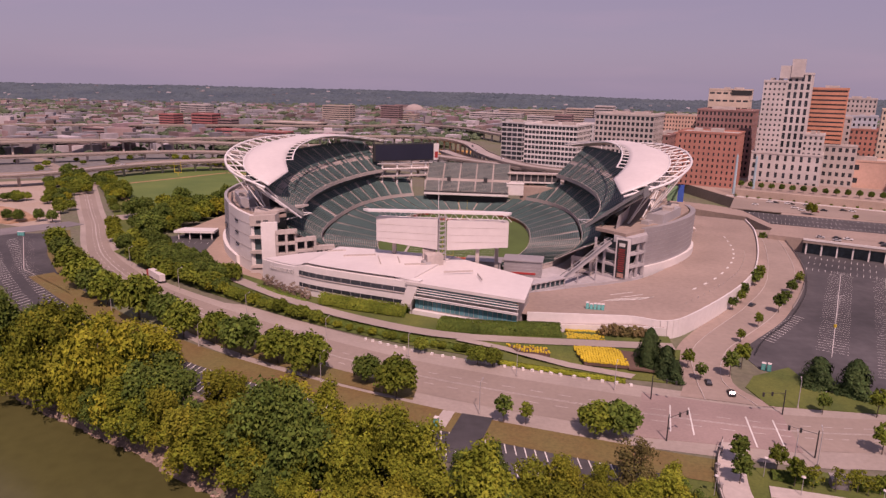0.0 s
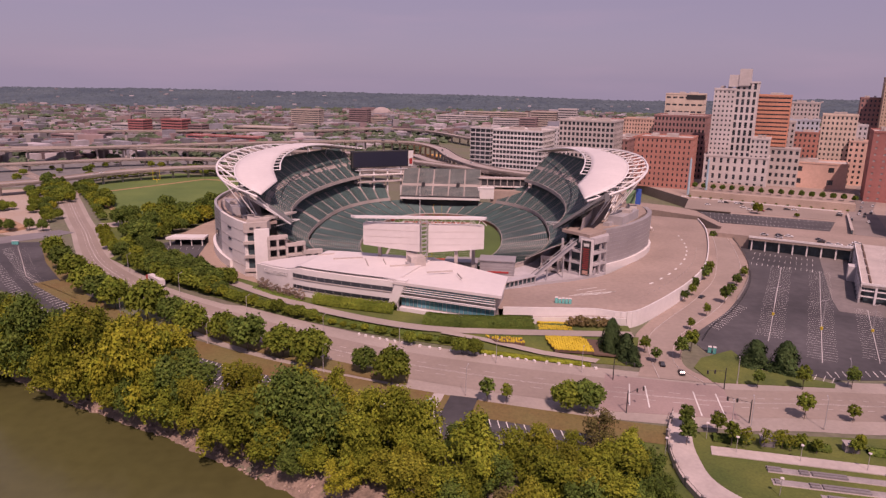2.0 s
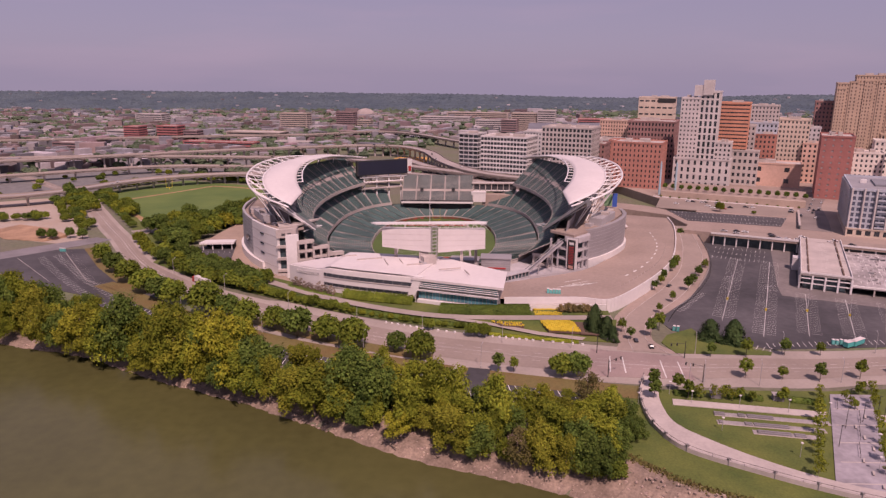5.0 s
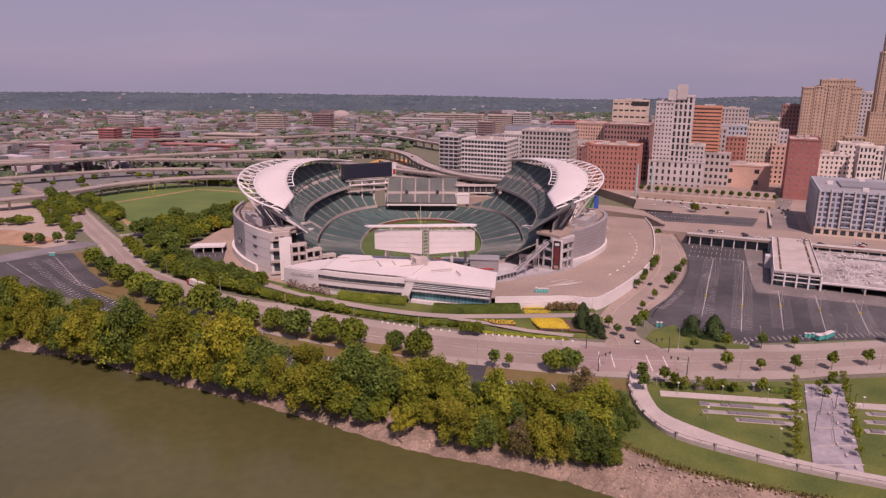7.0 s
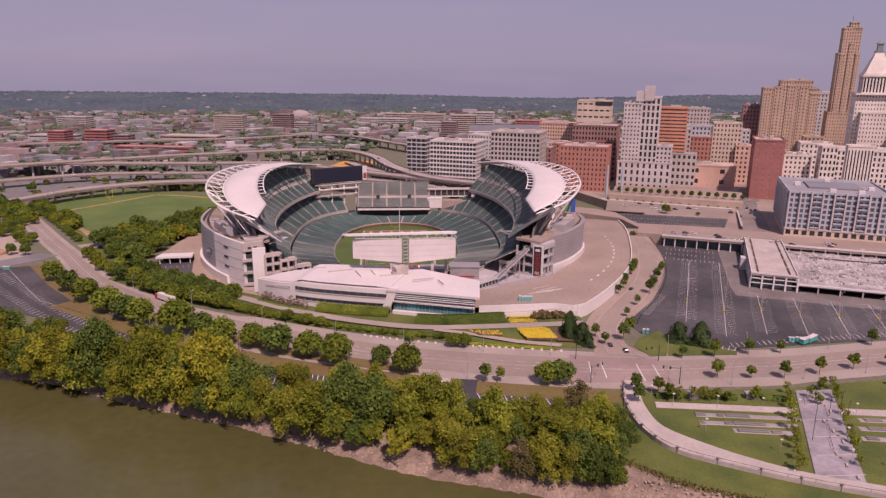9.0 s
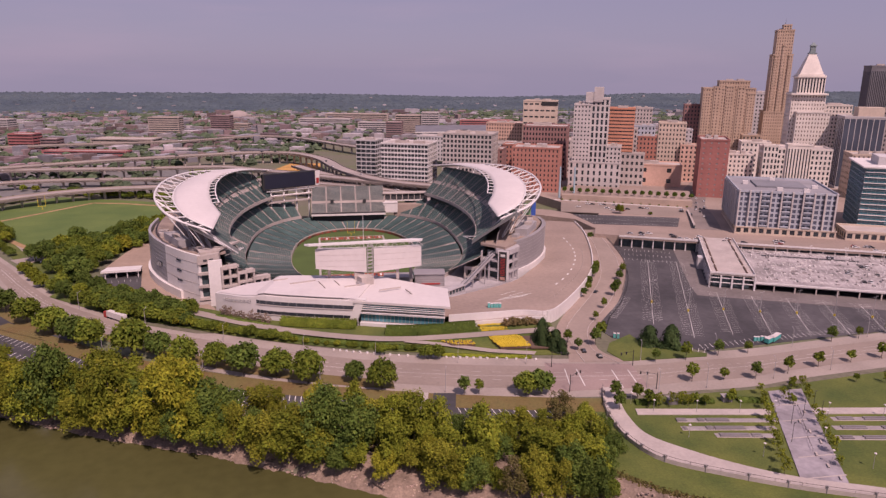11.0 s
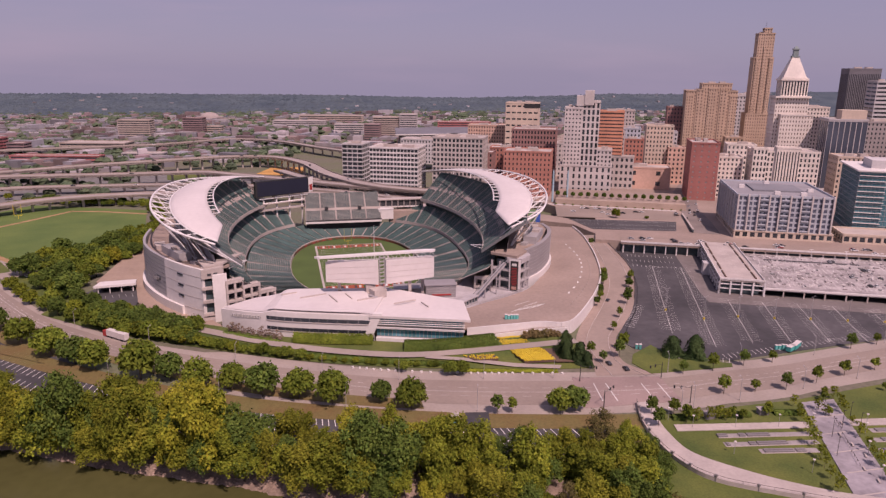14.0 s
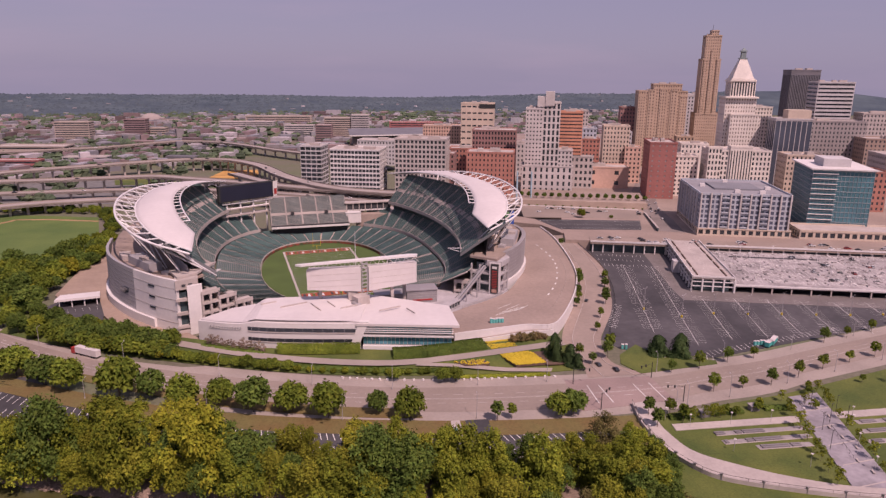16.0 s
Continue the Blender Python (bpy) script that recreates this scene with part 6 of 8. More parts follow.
bed([(49, -155), (64, -155), (66, -169), (52, -168)], M_YELLOW, "dense square bed of yellow flowers", 1500)
bed([(47, -142.5), (61, -143.5), (60, -148), (47, -148)], M_YELLOW, "narrow bed of yellow flowers", 340)
bed([(47, -139.2), (63, -139.0), (63, -141.0), (49, -141.0)], M_YELLOW, "thin bed of yellow flowers under the wall", 260)
bed([(26, -157), (40, -158), (41, -163), (30, -162)], M_YELLOW, "loose bed of yellow flower clumps", 120)
lawn("mulch_bed", [(64, -155), (76, -157), (80, -172), (66, -170)], 2.0, M_MULCH, "bare brown mulch bed")

# Rough scrub along the top of the bank below the park
sc = Mesh()
edge = smooth_line([(58, -262), (67, -271.5), (78, -282.5), (95, -291.5), (116, -299.5), (160, -315), (240, -346)], 8)
for i in range(2600):
    j = rnd.uniform(0, len(edge) - 1.001)
    p = edge[int(j)].lerp(edge[int(j) + 1], j % 1)
    x, y = p[0] + rnd.gauss(0, 0.9), p[1] + rnd.gauss(0, 0.9)
    h_ = rnd.uniform(0.2, 0.9)
    a_ = rnd.uniform(0, 3.14)
    u_ = Vector((math.cos(a_), math.sin(a_))) * rnd.uniform(0.25, 0.6)
    sc.add([(x - u_[0], y - u_[1], 0.1), (x + u_[0], y + u_[1], 0.1), (x + rnd.uniform(-0.3, 0.3), y + rnd.uniform(-0.3, 0.3), 0.1 + h_)], ((0, 1, 2),))
tagged(part("bank_scrub", tree_mesh("bank_scrub", sc, M_LEAF[4]), M_LEAF[4]), "rough dry scrub along the top of the bank", "scrub", kind="stuff")

# ---- downtown ----
def facade(m, o, u, W, z0, z1, cols, rows, fw, fh, depth=0.35):
    """Wall from o along u with recessed window openings; returns the openings' centres and size."""
    nrm = Vector((u[1], -u[0]))
    cw, ch = W / cols, (z1 - z0) / rows
    ww, wh = cw * fw, ch * fh
    P = lambda s, z, d=0.0: (o[0] + u[0] * s - nrm[0] * d, o[1] + u[1] * s - nrm[1] * d, z)
    spots = []
    for r in range(rows):
        za, zb = z0 + r * ch, z0 + (r + 1) * ch
        wa, wb = za + (ch - wh) * 0.55, za + (ch - wh) * 0.55 + wh
        m.quad(P(0, za), P(W, za), P(W, wa), P(0, wa))
        m.quad(P(0, wb), P(W, wb), P(W, zb), P(0, zb))
        for c in range(cols + 1):
            s0 = 0 if c == 0 else c * cw - (cw - ww) / 2
            s1 = W if c == cols else c * cw + (cw - ww) / 2
            m.quad(P(s0, wa), P(s1, wa), P(s1, wb), P(s0, wb))
        for c in range(cols):
            s0, s1 = c * cw + (cw - ww) / 2, (c + 1) * cw - (cw - ww) / 2
            for a, b in (((s0, wa), (s1, wa)), ((s1, wa), (s1, wb)), ((s1, wb), (s0, wb)), ((s0, wb), (s0, wa))):
                m.quad(P(*a), P(*b), P(*b, depth), P(*a, depth))
            spots.append(P((s0 + s1) / 2, (wa + wb) / 2, depth))
    return spots, ww, wh


def block(name, label, corner, W, D, z0, z1, material, cols, rows, fw=0.55, fh=0.55, dcols=None, rot=-24.0, glass=None, parapet=1.2, joined=False, plant_=True, thing_=None, roofmat=None):
    """A building: corner is the front left one. Recessed windows on front and both sides."""
    glass = glass or M_GLASS
    a = radians(rot)
    u, v = Vector((math.cos(a), math.sin(a))), Vector((-math.sin(a), math.cos(a)))
    c = Vector(corner)
    t = thing_ or thing(name, label, "building", at=(corner[0], corner[1], z0))
    base = Vector((t.location[0], t.location[1]))
    tz = t.location[2]
    c = c - base
    z0, z1 = z0 - tz, z1 - tz
    m = Mesh()
    dcols = dcols or max(2, round(cols * D / W))
    faces = [(c, u, W, cols), (c + u * W, v, D, dcols), (c + v * D, -v, D, dcols)]
    wins = []
    for o, w, L, k in faces:
        wins.append((*facade(m, o, w, L, z0, z1, k, rows, fw, fh), w))
    B, C = c + v * D, c + u * W + v * D
    m.quad((*C, z0), (*B, z0), (*B, z1), (*C, z1))
    body = part("wall", m, material, t)
    r = Mesh()
    q = [c, c + u * W, C, B]
    r.prism([tuple(p) for p in q], z1 - 0.6, z1 - 0.05)
    part("roof", r, roofmat or M_CONC, t)
    pm = Mesh()
    for p, w, L in ((c, u, W), (c + u * W, v, D), (C, -u, W), (B, -v, D)):
        nn = Vector((-w[1], w[0]))
        pm.prism([tuple(p - nn * 0.3), tuple(p + w * L - nn * 0.3), tuple(p + w * L + nn * 0.4), tuple(p + nn * 0.4)], z1 - 0.4, z1 + parapet)
    part("parapet", pm, material, t)
    if plant_ and W > 14:
        rr = random.Random(int(W * 10))
        for k in range(3):
            p = c + u * W * rr.uniform(0.25, 0.75) + v * D * rr.uniform(0.35, 0.75)
            part("roof_unit", Mesh().box((*p, z1 + 1.4), (W * rr.uniform(0.1, 0.25), D * rr.uniform(0.1, 0.25), 3.2), a), M_CONC, t)
    total = sum(len(w[0]) for w in wins)
    if joined or total > 300:
        g = Mesh()
        for spots, ww, wh, w in wins:
            for s in spots:
                g.box(s, (ww, 0.12, wh), math.atan2(w[1], w[0]))
        tagged(part("glazing", g, glass, t), "rows of dark windows", kind="stuff")
    else:
        for spots, ww, wh, w in wins:
            me = Mesh().box((0, 0, 0), (ww, 0.12, wh), math.atan2(w[1], w[0])).mesh("window", glass)
            for s in spots:
                o = part("window", me, glass, t)
                o.location = s
    return t


def bmat(name, rgb, rough=0.85, vary=0.1, **k):
    return mat(name, rgb, rough, vary=vary, big=0.06, fine=0.5, **k)


M_GREIGE = bmat("grey_stone", (0.46, 0.41, 0.385))
M_PALE = bmat("pale_concrete_wall", (0.52, 0.48, 0.46))
M_BRICK = bmat("red_brick", (0.42, 0.185, 0.14))
M_MAROON = bmat("dark_red_brick", (0.30, 0.165, 0.15))
M_TAN = bmat("tan_brick", (0.47, 0.345, 0.255))
M_BEIGE = bmat("beige_stone", (0.55, 0.45, 0.365))
M_SALMON = bmat("salmon_stucco", (0.58, 0.38, 0.30))
M_DARKB = bmat("dark_tower_wall", (0.16, 0.135, 0.135))
M_LGREY = bmat("light_grey_wall", (0.50, 0.48, 0.48))
M_BLUEG = bmat("blue_grey_cladding", (0.39, 0.42, 0.465))
M_CREAM = bmat("cream_stone", (0.70, 0.64, 0.575))
M_BGLASS = mat("bronze_window_glass", (0.13, 0.095, 0.08), 0.2, vary=0.2, island=0.3)

TZ = 8.0
a24 = radians(-24)
block("office_building", "grey stone office block with a grid of square windows", (90, 246), 52, 34, TZ - 8, 63, M_GREIGE, 13, 13, 0.62, 0.6)
block("office_building", "white framed office building with wide dark windows", (28, 273), 52, 36, 0, 51, bmat("white_office_frame", (0.66, 0.63, 0.615)), 14, 11, 0.84, 0.62)
block("office_building", "grey glass office block with pale floor bands", (4, 340), 24, 26, 0, 48, M_LGREY, 4, 10, 0.9, 0.7, glass=M_GLASS)
block("warehouse_building", "red brick warehouse with small windows", (156, 214), 47, 34, TZ, 51.5, M_BRICK, 12, 9, 0.34, 0.5)
block("office_building", "dark red brick office block with tall windows", (186, 284), 48, 38, TZ, 67, M_MAROON, 14, 11, 0.5, 0.55)
block("office_tower", "tan office tower with a dark sign band", (262, 556), 49, 30, TZ, 83, M_BEIGE, 6, 8, 0.7, 0.25)
part("sign_band", Mesh().box((298, 540, 79.5), (24, 1.0, 6), radians(-24)), M_BLACK, bpy.data.objects["office_tower"]).matrix_parent_inverse = Matrix.Translation((-262, -556, -TZ))
apt = block("apartment_tower", "pale apartment tower stepping up to a penthouse", (236, 211), 17.5, 24, TZ, 99.5, M_PALE, 4, 14, 0.5, 0.74)
block("apartment_tower", "", (220, 217), 17, 24, TZ, 93.5, M_PALE, 5, 21, 0.42, 0.42, thing_=apt)
block("apartment_tower", "", (217, 216.5), 52, 26, TZ, 36, M_PALE, 9, 4, 0.36, 0.62, thing_=apt)
block("apartment_tower", "", (252, 206), 15, 20, TZ, 52, M_PALE, 4, 10, 0.45, 0.5, thing_=apt)
part("penthouse", Mesh().box((4, 4, 93), (16, 12, 10), radians(-24)).box((8, 2, 96), (9, 13, 14), radians(-24)), M_PALE, apt)
block("office_tower", "orange brick slab tower with ribbon windows", (266, 246), 30, 22, TZ, 88, mat("orange_brick", (0.55, 0.25, 0.16), 0.85), 1, 22, 0.96, 0.34)
block("store_building", "low grey brick block behind the salmon store", (262, 240), 44, 10, TZ, 42, M_GREIGE, 9, 5, 0.5, 0.5, plant_=False)
block("office_tower", "slim beige stone tower", (336, 263), 29, 22, TZ, 71, M_BEIGE, 8, 13, 0.42, 0.5)
block("store_building", "low salmon stucco block beside the tower", (271, 243), 76, 30, TZ, 30, M_SALMON, 3, 2, 0.18, 0.4)
hot = block("hotel_tower", "broad tan brick hotel tower with close windows", (446, 371), 62, 30, TZ, 106, M_TAN, 20, 25, 0.34, 0.5, joined=True, glass=M_BGLASS)
block("hotel_tower", "", (463, 364), 36, 24, 106, 115, M_TAN, 12, 2, 0.34, 0.5, glass=M_BGLASS, thing_=hot, joined=True)
for s0_, w_, zt in ((0, 9, 100), (13, 8, 107.5), (27, 9, 109), (41, 8, 107.5), (53, 9, 100)):
    o_ = U24 * s0_ - N24 * 0.8
    block("hotel_tower", "", (446 + o_[0], 371 + o_[1]), w_, 3, TZ, zt, M_TAN, max(2, w_ // 3), 25, 0.34, 0.5, dcols=1, thing_=hot, joined=True, glass=M_BGLASS, plant_=False)
cw = block("skyscraper", "very tall tan brick art deco skyscraper", (520, 346), 23, 22, TZ, 147, M_TAN, 9, 36, 0.32, 0.52, joined=True, glass=M_BGLASS)
block("skyscraper", "", (522, 345), 19, 19, 147, 176, M_TAN, 7, 8, 0.34, 0.52, glass=M_BGLASS, thing_=cw, joined=True)
block("skyscraper", "", (528, 343), 9, 11, 176, 182, M_TAN, 3, 2, 0.38, 0.55, thing_=cw, joined=True)
block("skyscraper", "", (515, 343), 33, 28, TZ, 78, M_TAN, 12, 18, 0.32, 0.52, glass=M_BGLASS, thing_=cw, joined=True)
for s0_ in (2, 10, 18):
    o_ = U24 * s0_ - N24 * 1.2
    block("skyscraper", "", (520 + o_[0], 346 + o_[1]), 4, 2.5, 70, 158 if s0_ == 10 else 146, M_TAN, 2, 24, 0.32, 0.52, dcols=1, thing_=cw, joined=True, glass=M_BGLASS, plant_=False)
part("flag_mast", Mesh().tube((13, 2, 173.5), (13, 2, 183), 0.3, 0.1), M_BLACK, cw)
pn = block("skyscraper", "white stone tower with a pyramid roof", (477, 240), 34, 27, TZ, 103, M_CREAM, 12, 22, 0.34, 0.46, joined=True, glass=M_BGLASS, plant_=False)
block("skyscraper", "", (481.5, 239), 27, 23, 103, 122, M_CREAM, 9, 1, 0.5, 0.8, thing_=pn, joined=True, plant_=False)
block("skyscraper", "", (479, 231), 33, 24, TZ, 84, M_CREAM, 11, 17, 0.36, 0.48, glass=M_BGLASS, thing_=pn, joined=True, plant_=False)
pc = Vector((20.5, 4))
pyr, lan = Mesh(), Mesh()
rotm = Matrix.Rotation(a24, 3, "Z")
for tgt, z0, z1, r0, r1 in ((pyr, 94.6, 96.4, 18.2, 18.2), (pyr, 113.2, 114.6, 14.2, 14.2), (pyr, 114.6, 116.4, 13.0, 12.8), (pyr, 116.4, 138, 11.8, 3.5), (lan, 138, 139.2, 4.2, 4.2), (lan, 139.2, 146, 2.7, 2.5), (lan, 146, 147.2, 3.4, 3.2), (lan, 147.2, 150, 2.6, 0.5)):
    vs = [((rotm @ Vector((x * r, y * r * 0.85, 0))).xy + pc).to_3d() + Vector((0, 0, z)) for z, r in ((z0, r0), (z1, r1)) for x, y in ((-1, -1), (1, -1), (1, 1), (-1, 1))]
    tgt.add(vs, ((0, 3, 2, 1), (4, 5, 6, 7), (0, 1, 5, 4), (1, 2, 6, 5), (2, 3, 7, 6), (3, 0, 4, 7)))
part("pyramid_roof", pyr, M_CREAM, pn, "white stone pyramid roof and cornices")
part("lantern", lan, bmat("weathered_copper", (0.20, 0.25, 0.25)), pn, "grey-green lantern on the peak")
block("office_tower", "plain dark grey office tower", (626, 306), 36, 30, TZ, 134, bmat("dark_grey_ribs", (0.17, 0.165, 0.18)), 18, 1, 0.5, 0.9, joined=True)
block("office_tower", "grey office tower with ribbon windows and a sign", (611, 245), 42, 30, TZ, 120, M_LGREY, 1, 24, 0.96, 0.45, joined=True)
rib = block("office_tower", "dark glass tower with white vertical ribs", (500, 184), 38, 28, TZ, 82, M_LGREY, 7, 1, 0.88, 0.95, joined=True, plant_=False, glass=mat("blue_dark_glass", (0.07, 0.085, 0.11), 0.15, vary=0.15, rand=0.2))
part("plant_room", Mesh().box((*(U24 * 25 + N24 * 12), 79), (24, 16, 10), a24), M_BEIGE, rib)
block("office_tower", "long grey stone office block", (545, 186), 62, 30, TZ, 79, bmat("weathered_grey_stone", (0.33, 0.295, 0.285)), 16, 15, 0.4, 0.5, joined=True)
block("office_tower", "brown stepped office tower", (580, 140), 50, 30, TZ, 63, bmat("brown_brick", (0.34, 0.25, 0.205)), 12, 12, 0.4, 0.5, joined=True)
block("brick_building", "red brick tower block with small white windows", (327, 156), 26, 40, TZ, 63, bmat("deep_red_brick", (0.34, 0.135, 0.115)), 4, 11, 0.26, 0.34, glass=mat("pale_blinds", (0.30, 0.26, 0.25), 0.5))
dc = block("office_building", "cream stone deco block with stepped roofline", (384, 139), 58, 34, TZ, 56, M_CREAM, 16, 10, 0.45, 0.6)
q_ = Vector((384, 139)) + U24 * 19 - N24 * 1.6
block("office_building", "", tuple(q_), 21, 12, TZ, 60, M_CREAM, 8, 1, 0.42, 0.86, thing_=dc, plant_=False)
q_ = Vector((384, 139)) - U24 * 1.5 - N24 * 1.0
block("office_building", "", tuple(q_), 13, 12, TZ, 58.5, M_CREAM, 4, 9, 0.5, 0.6, thing_=dc, plant_=False)
block("office_building", "", (352, 168), 34, 26, TZ, 48, M_CREAM, 9, 9, 0.42, 0.5, thing_=dc)
rs = block("apartment_block", "wide blue-grey apartment block with white balcony columns", (277, 8), 67, 74, TZ + 5.4, 40, M_BLUEG, 18, 7, 0.66, 0.66, rot=-24, glass=mat("blue_grey_pane", (0.085, 0.105, 0.135), 0.15, vary=0.2, rand=0.5), roofmat=bmat("grey_gravel_roof", (0.27, 0.265, 0.28)), plant_=False)
block("apartment_block", "", (276, 6.5), 69, 77, TZ, TZ + 5.6, M_BEIGE, 13, 1, 0.62, 0.6, rot=-24, thing_=rs, parapet=0.3, plant_=False)
RZ = rs.location[2]
for k in range(10):
    part("balcony_column", Mesh().box((*(U24 * (0.6 + 7.3 * k) - N24 * 0.7), (40 - RZ) / 2 + 0.8), (1.0, 1.4, 40 - RZ + 1.0), a24), M_PALE, rs, "white vertical balcony column")
for k in range(8):
    part("balcony_column", Mesh().box((*(N24 * (8 + 9 * k) - U24 * 0.7), (40 - RZ) / 2), (1.2, 1.5, 40 - RZ), a24), M_LGREY, rs)
for j, k0 in enumerate((2, 4, 6)):
    for f in range(7):
        q = U24 * (0.6 + 7.3 * (k0 + 0.5)) - N24 * 0.9
        part("balcony", Mesh().box((*q, 1.6 + f * 3.78), (5.4, 1.5, 0.9), a24), M_BLUEG, rs, "blue-grey railed balcony")
part("court_roof", Mesh().prism([tuple(U24 * 16 + N24 * 24), tuple(U24 * 52 + N24 * 24), tuple(U24 * 52 + N24 * 56), tuple(U24 * 16 + N24 * 56)], 40 - RZ - 0.1, 40 - RZ + 1.2), bmat("slate_roof", (0.20, 0.205, 0.225)), rs, "low slate roof over the court")
for x_, y_ in ((30, 12), (48, 10), (58, 30), (10, 40), (34, 64)):
    part("roof_unit", Mesh().box((*(U24 * x_ + N24 * y_), 40 - RZ + 1.2), (4, 3, 2.4), a24), M_WHITE, rs)
tb = block("office_building", "teal glass curtain-wall office block", (371, -3), 44, 58, TZ, 57, bmat("teal_grey_mullion", (0.22, 0.29, 0.31)), 15, 12, 0.93, 0.86, glass=M_TEAL, rot=-30, joined=True)
a30 = radians(-30)
T30, S30 = Vector((math.cos(a30), math.sin(a30))), Vector((-math.sin(a30), math.cos(a30)))
for f in range(11):
    part("floor_band", Mesh().box((*(T30 * 9 - S30 * 0.5), 6 + f * 4.05), (18.5, 1.0, 0.5), a30), M_WHITE, tb, "white horizontal floor band")
part("roof_slab", Mesh().prism([tuple(-T30 * 2 - S30 * 2), tuple(T30 * 45 - S30 * 2), tuple(T30 * 45 + S30 * 60), tuple(-T30 * 2 + S30 * 60)], 49.6, 50.6), M_WHITE, tb, "overhanging pale roof slab")
part("roof_house", Mesh().box((*(T30 * 20 + S30 * 26), 53.5), (20, 26, 6.5), a30), M_LGREY, tb)
block("store_building", "long low tan shop front row under the offices", (345, -24), 74, 26, TZ, 14, M_BEIGE, 14, 1, 0.66, 0.6, plant_=False)
for x, y, W, D, h, mm in ((300, 300, 26, 20, 62, M_GREIGE), (336, 330, 30, 20, 50, M_BRICK), (380, 330, 30, 24, 58, M_LGREY), (400, 270, 26, 22, 40, M_SALMON), (420, 235, 30, 22, 52, M_CREAM), (250, 330, 34, 24, 46, M_PALE), (180, 350, 40, 26, 40, M_BRICK), (330, 430, 40, 26, 70, M_PALE), (390, 470, 34, 26, 76, M_GREIGE), (560, 430, 30, 24, 100, M_LGREY), (660, 220, 40, 26, 84, M_GREIGE), (700, 160, 46, 30, 70, M_DARKB), (470, 130, 36, 28, 50, M_BEIGE), (150, 420, 60, 30, 36, M_PALE), (90, 470, 50, 30, 40, M_LGREY), (220, 620, 70, 30, 46, M_SALMON), (620, 380, 40, 30, 84, M_CREAM), (437, 398, 20, 20, 84, M_MAROON), (334, 344, 34, 24, 62, M_BLUEG), (545, 424, 26, 22, 98, M_LGREY), (356, 248, 18, 20, 48, M_SALMON), (481, 330, 22, 18, 50, M_TAN), (140, 270, 20, 26, 44, M_MAROON), (455, 60, 50, 30, 44, M_BRICK), (520, 60, 50, 40, 56, M_GREIGE)):
    block("city_building", "plain city block with rows of windows", (x, y), W, D, TZ, h, mm, max(4, W // 4), max(4, (h - 8) // 5), 0.42, 0.5, joined=True)

# Viaduct street, parking deck and retaining wall
via = thing("viaduct", "concrete street viaduct on columns along the car park", "viaduct")
V0 = Vector((186, 11))
a = radians(-24)
part("deck_slab", Mesh().prism([tuple(V0 - N24 * 3), tuple(V0 + U24 * 260 - N24 * 3), tuple(V0 + U24 * 260 + N24 * 14), tuple(V0 + N24 * 14)], 6.6, 8.2), M_SIDE, via)
part("rail_wall", Mesh().prism([tuple(V0 - N24 * 3.2), tuple(V0 + U24 * 260 - N24 * 3.2), tuple(V0 + U24 * 260 - N24 * 2.7), tuple(V0 - N24 * 2.7)], 8.1, 9.2), M_WHITE, via)
for k in range(34):
    p = V0 + U24 * (2 + 7.5 * k) - N24 * 1.8
    part("column", Mesh().box((*p, 3.3), (0.8, 0.8, 7), a), M_WHITE, via)
# Dark teal strip that paints in the shade under the viaduct
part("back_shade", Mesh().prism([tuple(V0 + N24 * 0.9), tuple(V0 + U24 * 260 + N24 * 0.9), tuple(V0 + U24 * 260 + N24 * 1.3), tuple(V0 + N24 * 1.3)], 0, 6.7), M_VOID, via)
dk = thing("parking_deck", "low white-topped open parking deck", "parking deck")
DQ = [(240, -5), (200, -91.5), (223, -102), (262, -14.5)]
part("deck_top", Mesh().prism(DQ[::1], 8.0, 9.2), M_CONC, dk, "pale parking deck roof")
# Solid dark teal block standing for the shaded space under the deck
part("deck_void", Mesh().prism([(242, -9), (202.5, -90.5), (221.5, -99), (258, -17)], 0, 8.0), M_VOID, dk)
for k in range(13):
    p = Vector(DQ[0]).lerp(Vector(DQ[1]), k / 12)
    part("column", Mesh().box((*p, 4), (0.9, 0.9, 8.4), a), M_STEEL, dk)
for k in range(5):
    p = Vector(DQ[1]).lerp(Vector(DQ[2]), k / 4)
    part("column", Mesh().box((*p, 4), (0.9, 0.9, 8.4), a), M_STEEL, dk)
for z in (3.4, 6.2):
    part("spandrel", Mesh().prism([tuple(Vector(DQ[0]) + U24 * 0.3), tuple(Vector(DQ[1]) + U24 * 0.3), tuple(Vector(DQ[1]) - U24 * 0.3), tuple(Vector(DQ[0]) - U24 * 0.3)], z, z + 0.5).prism([DQ[1], DQ[2], tuple(Vector(DQ[2]) + N24 * 0.6), tuple(Vector(DQ[1]) + N24 * 0.6)], z, z + 0.5), M_STEEL, dk)
bl = Mesh()
for k in range(26):
    for f in (0.02, 0.42, 0.78):
        p = Vector(DQ[0]).lerp(Vector(DQ[1]), (k + 0.5) / 26).lerp(Vector(DQ[3]).lerp(Vector(DQ[2]), (k + 0.5) / 26), f)
        q = p + U24 * 4.6
        bl.strip([p + N24 * 0.1, q + N24 * 0.1], [p - N24 * 0.1, q - N24 * 0.1], 9.24)
part("bay_lines", bl, M_PAINT, dk, "white painted bay lines")
for e0, e1 in ((0, 1), (1, 2), (2, 3)):
    p, q = Vector(DQ[e0]), Vector(DQ[e1])
    w = (q - p).normalized() * 0.35
    part("edge_wall", Mesh().prism([tuple(p), tuple(q), (q[0] - w[1], q[1] + w[0]), (p[0] - w[1], p[1] + w[0])], 8.0, 10.2), M_WHITE, dk)
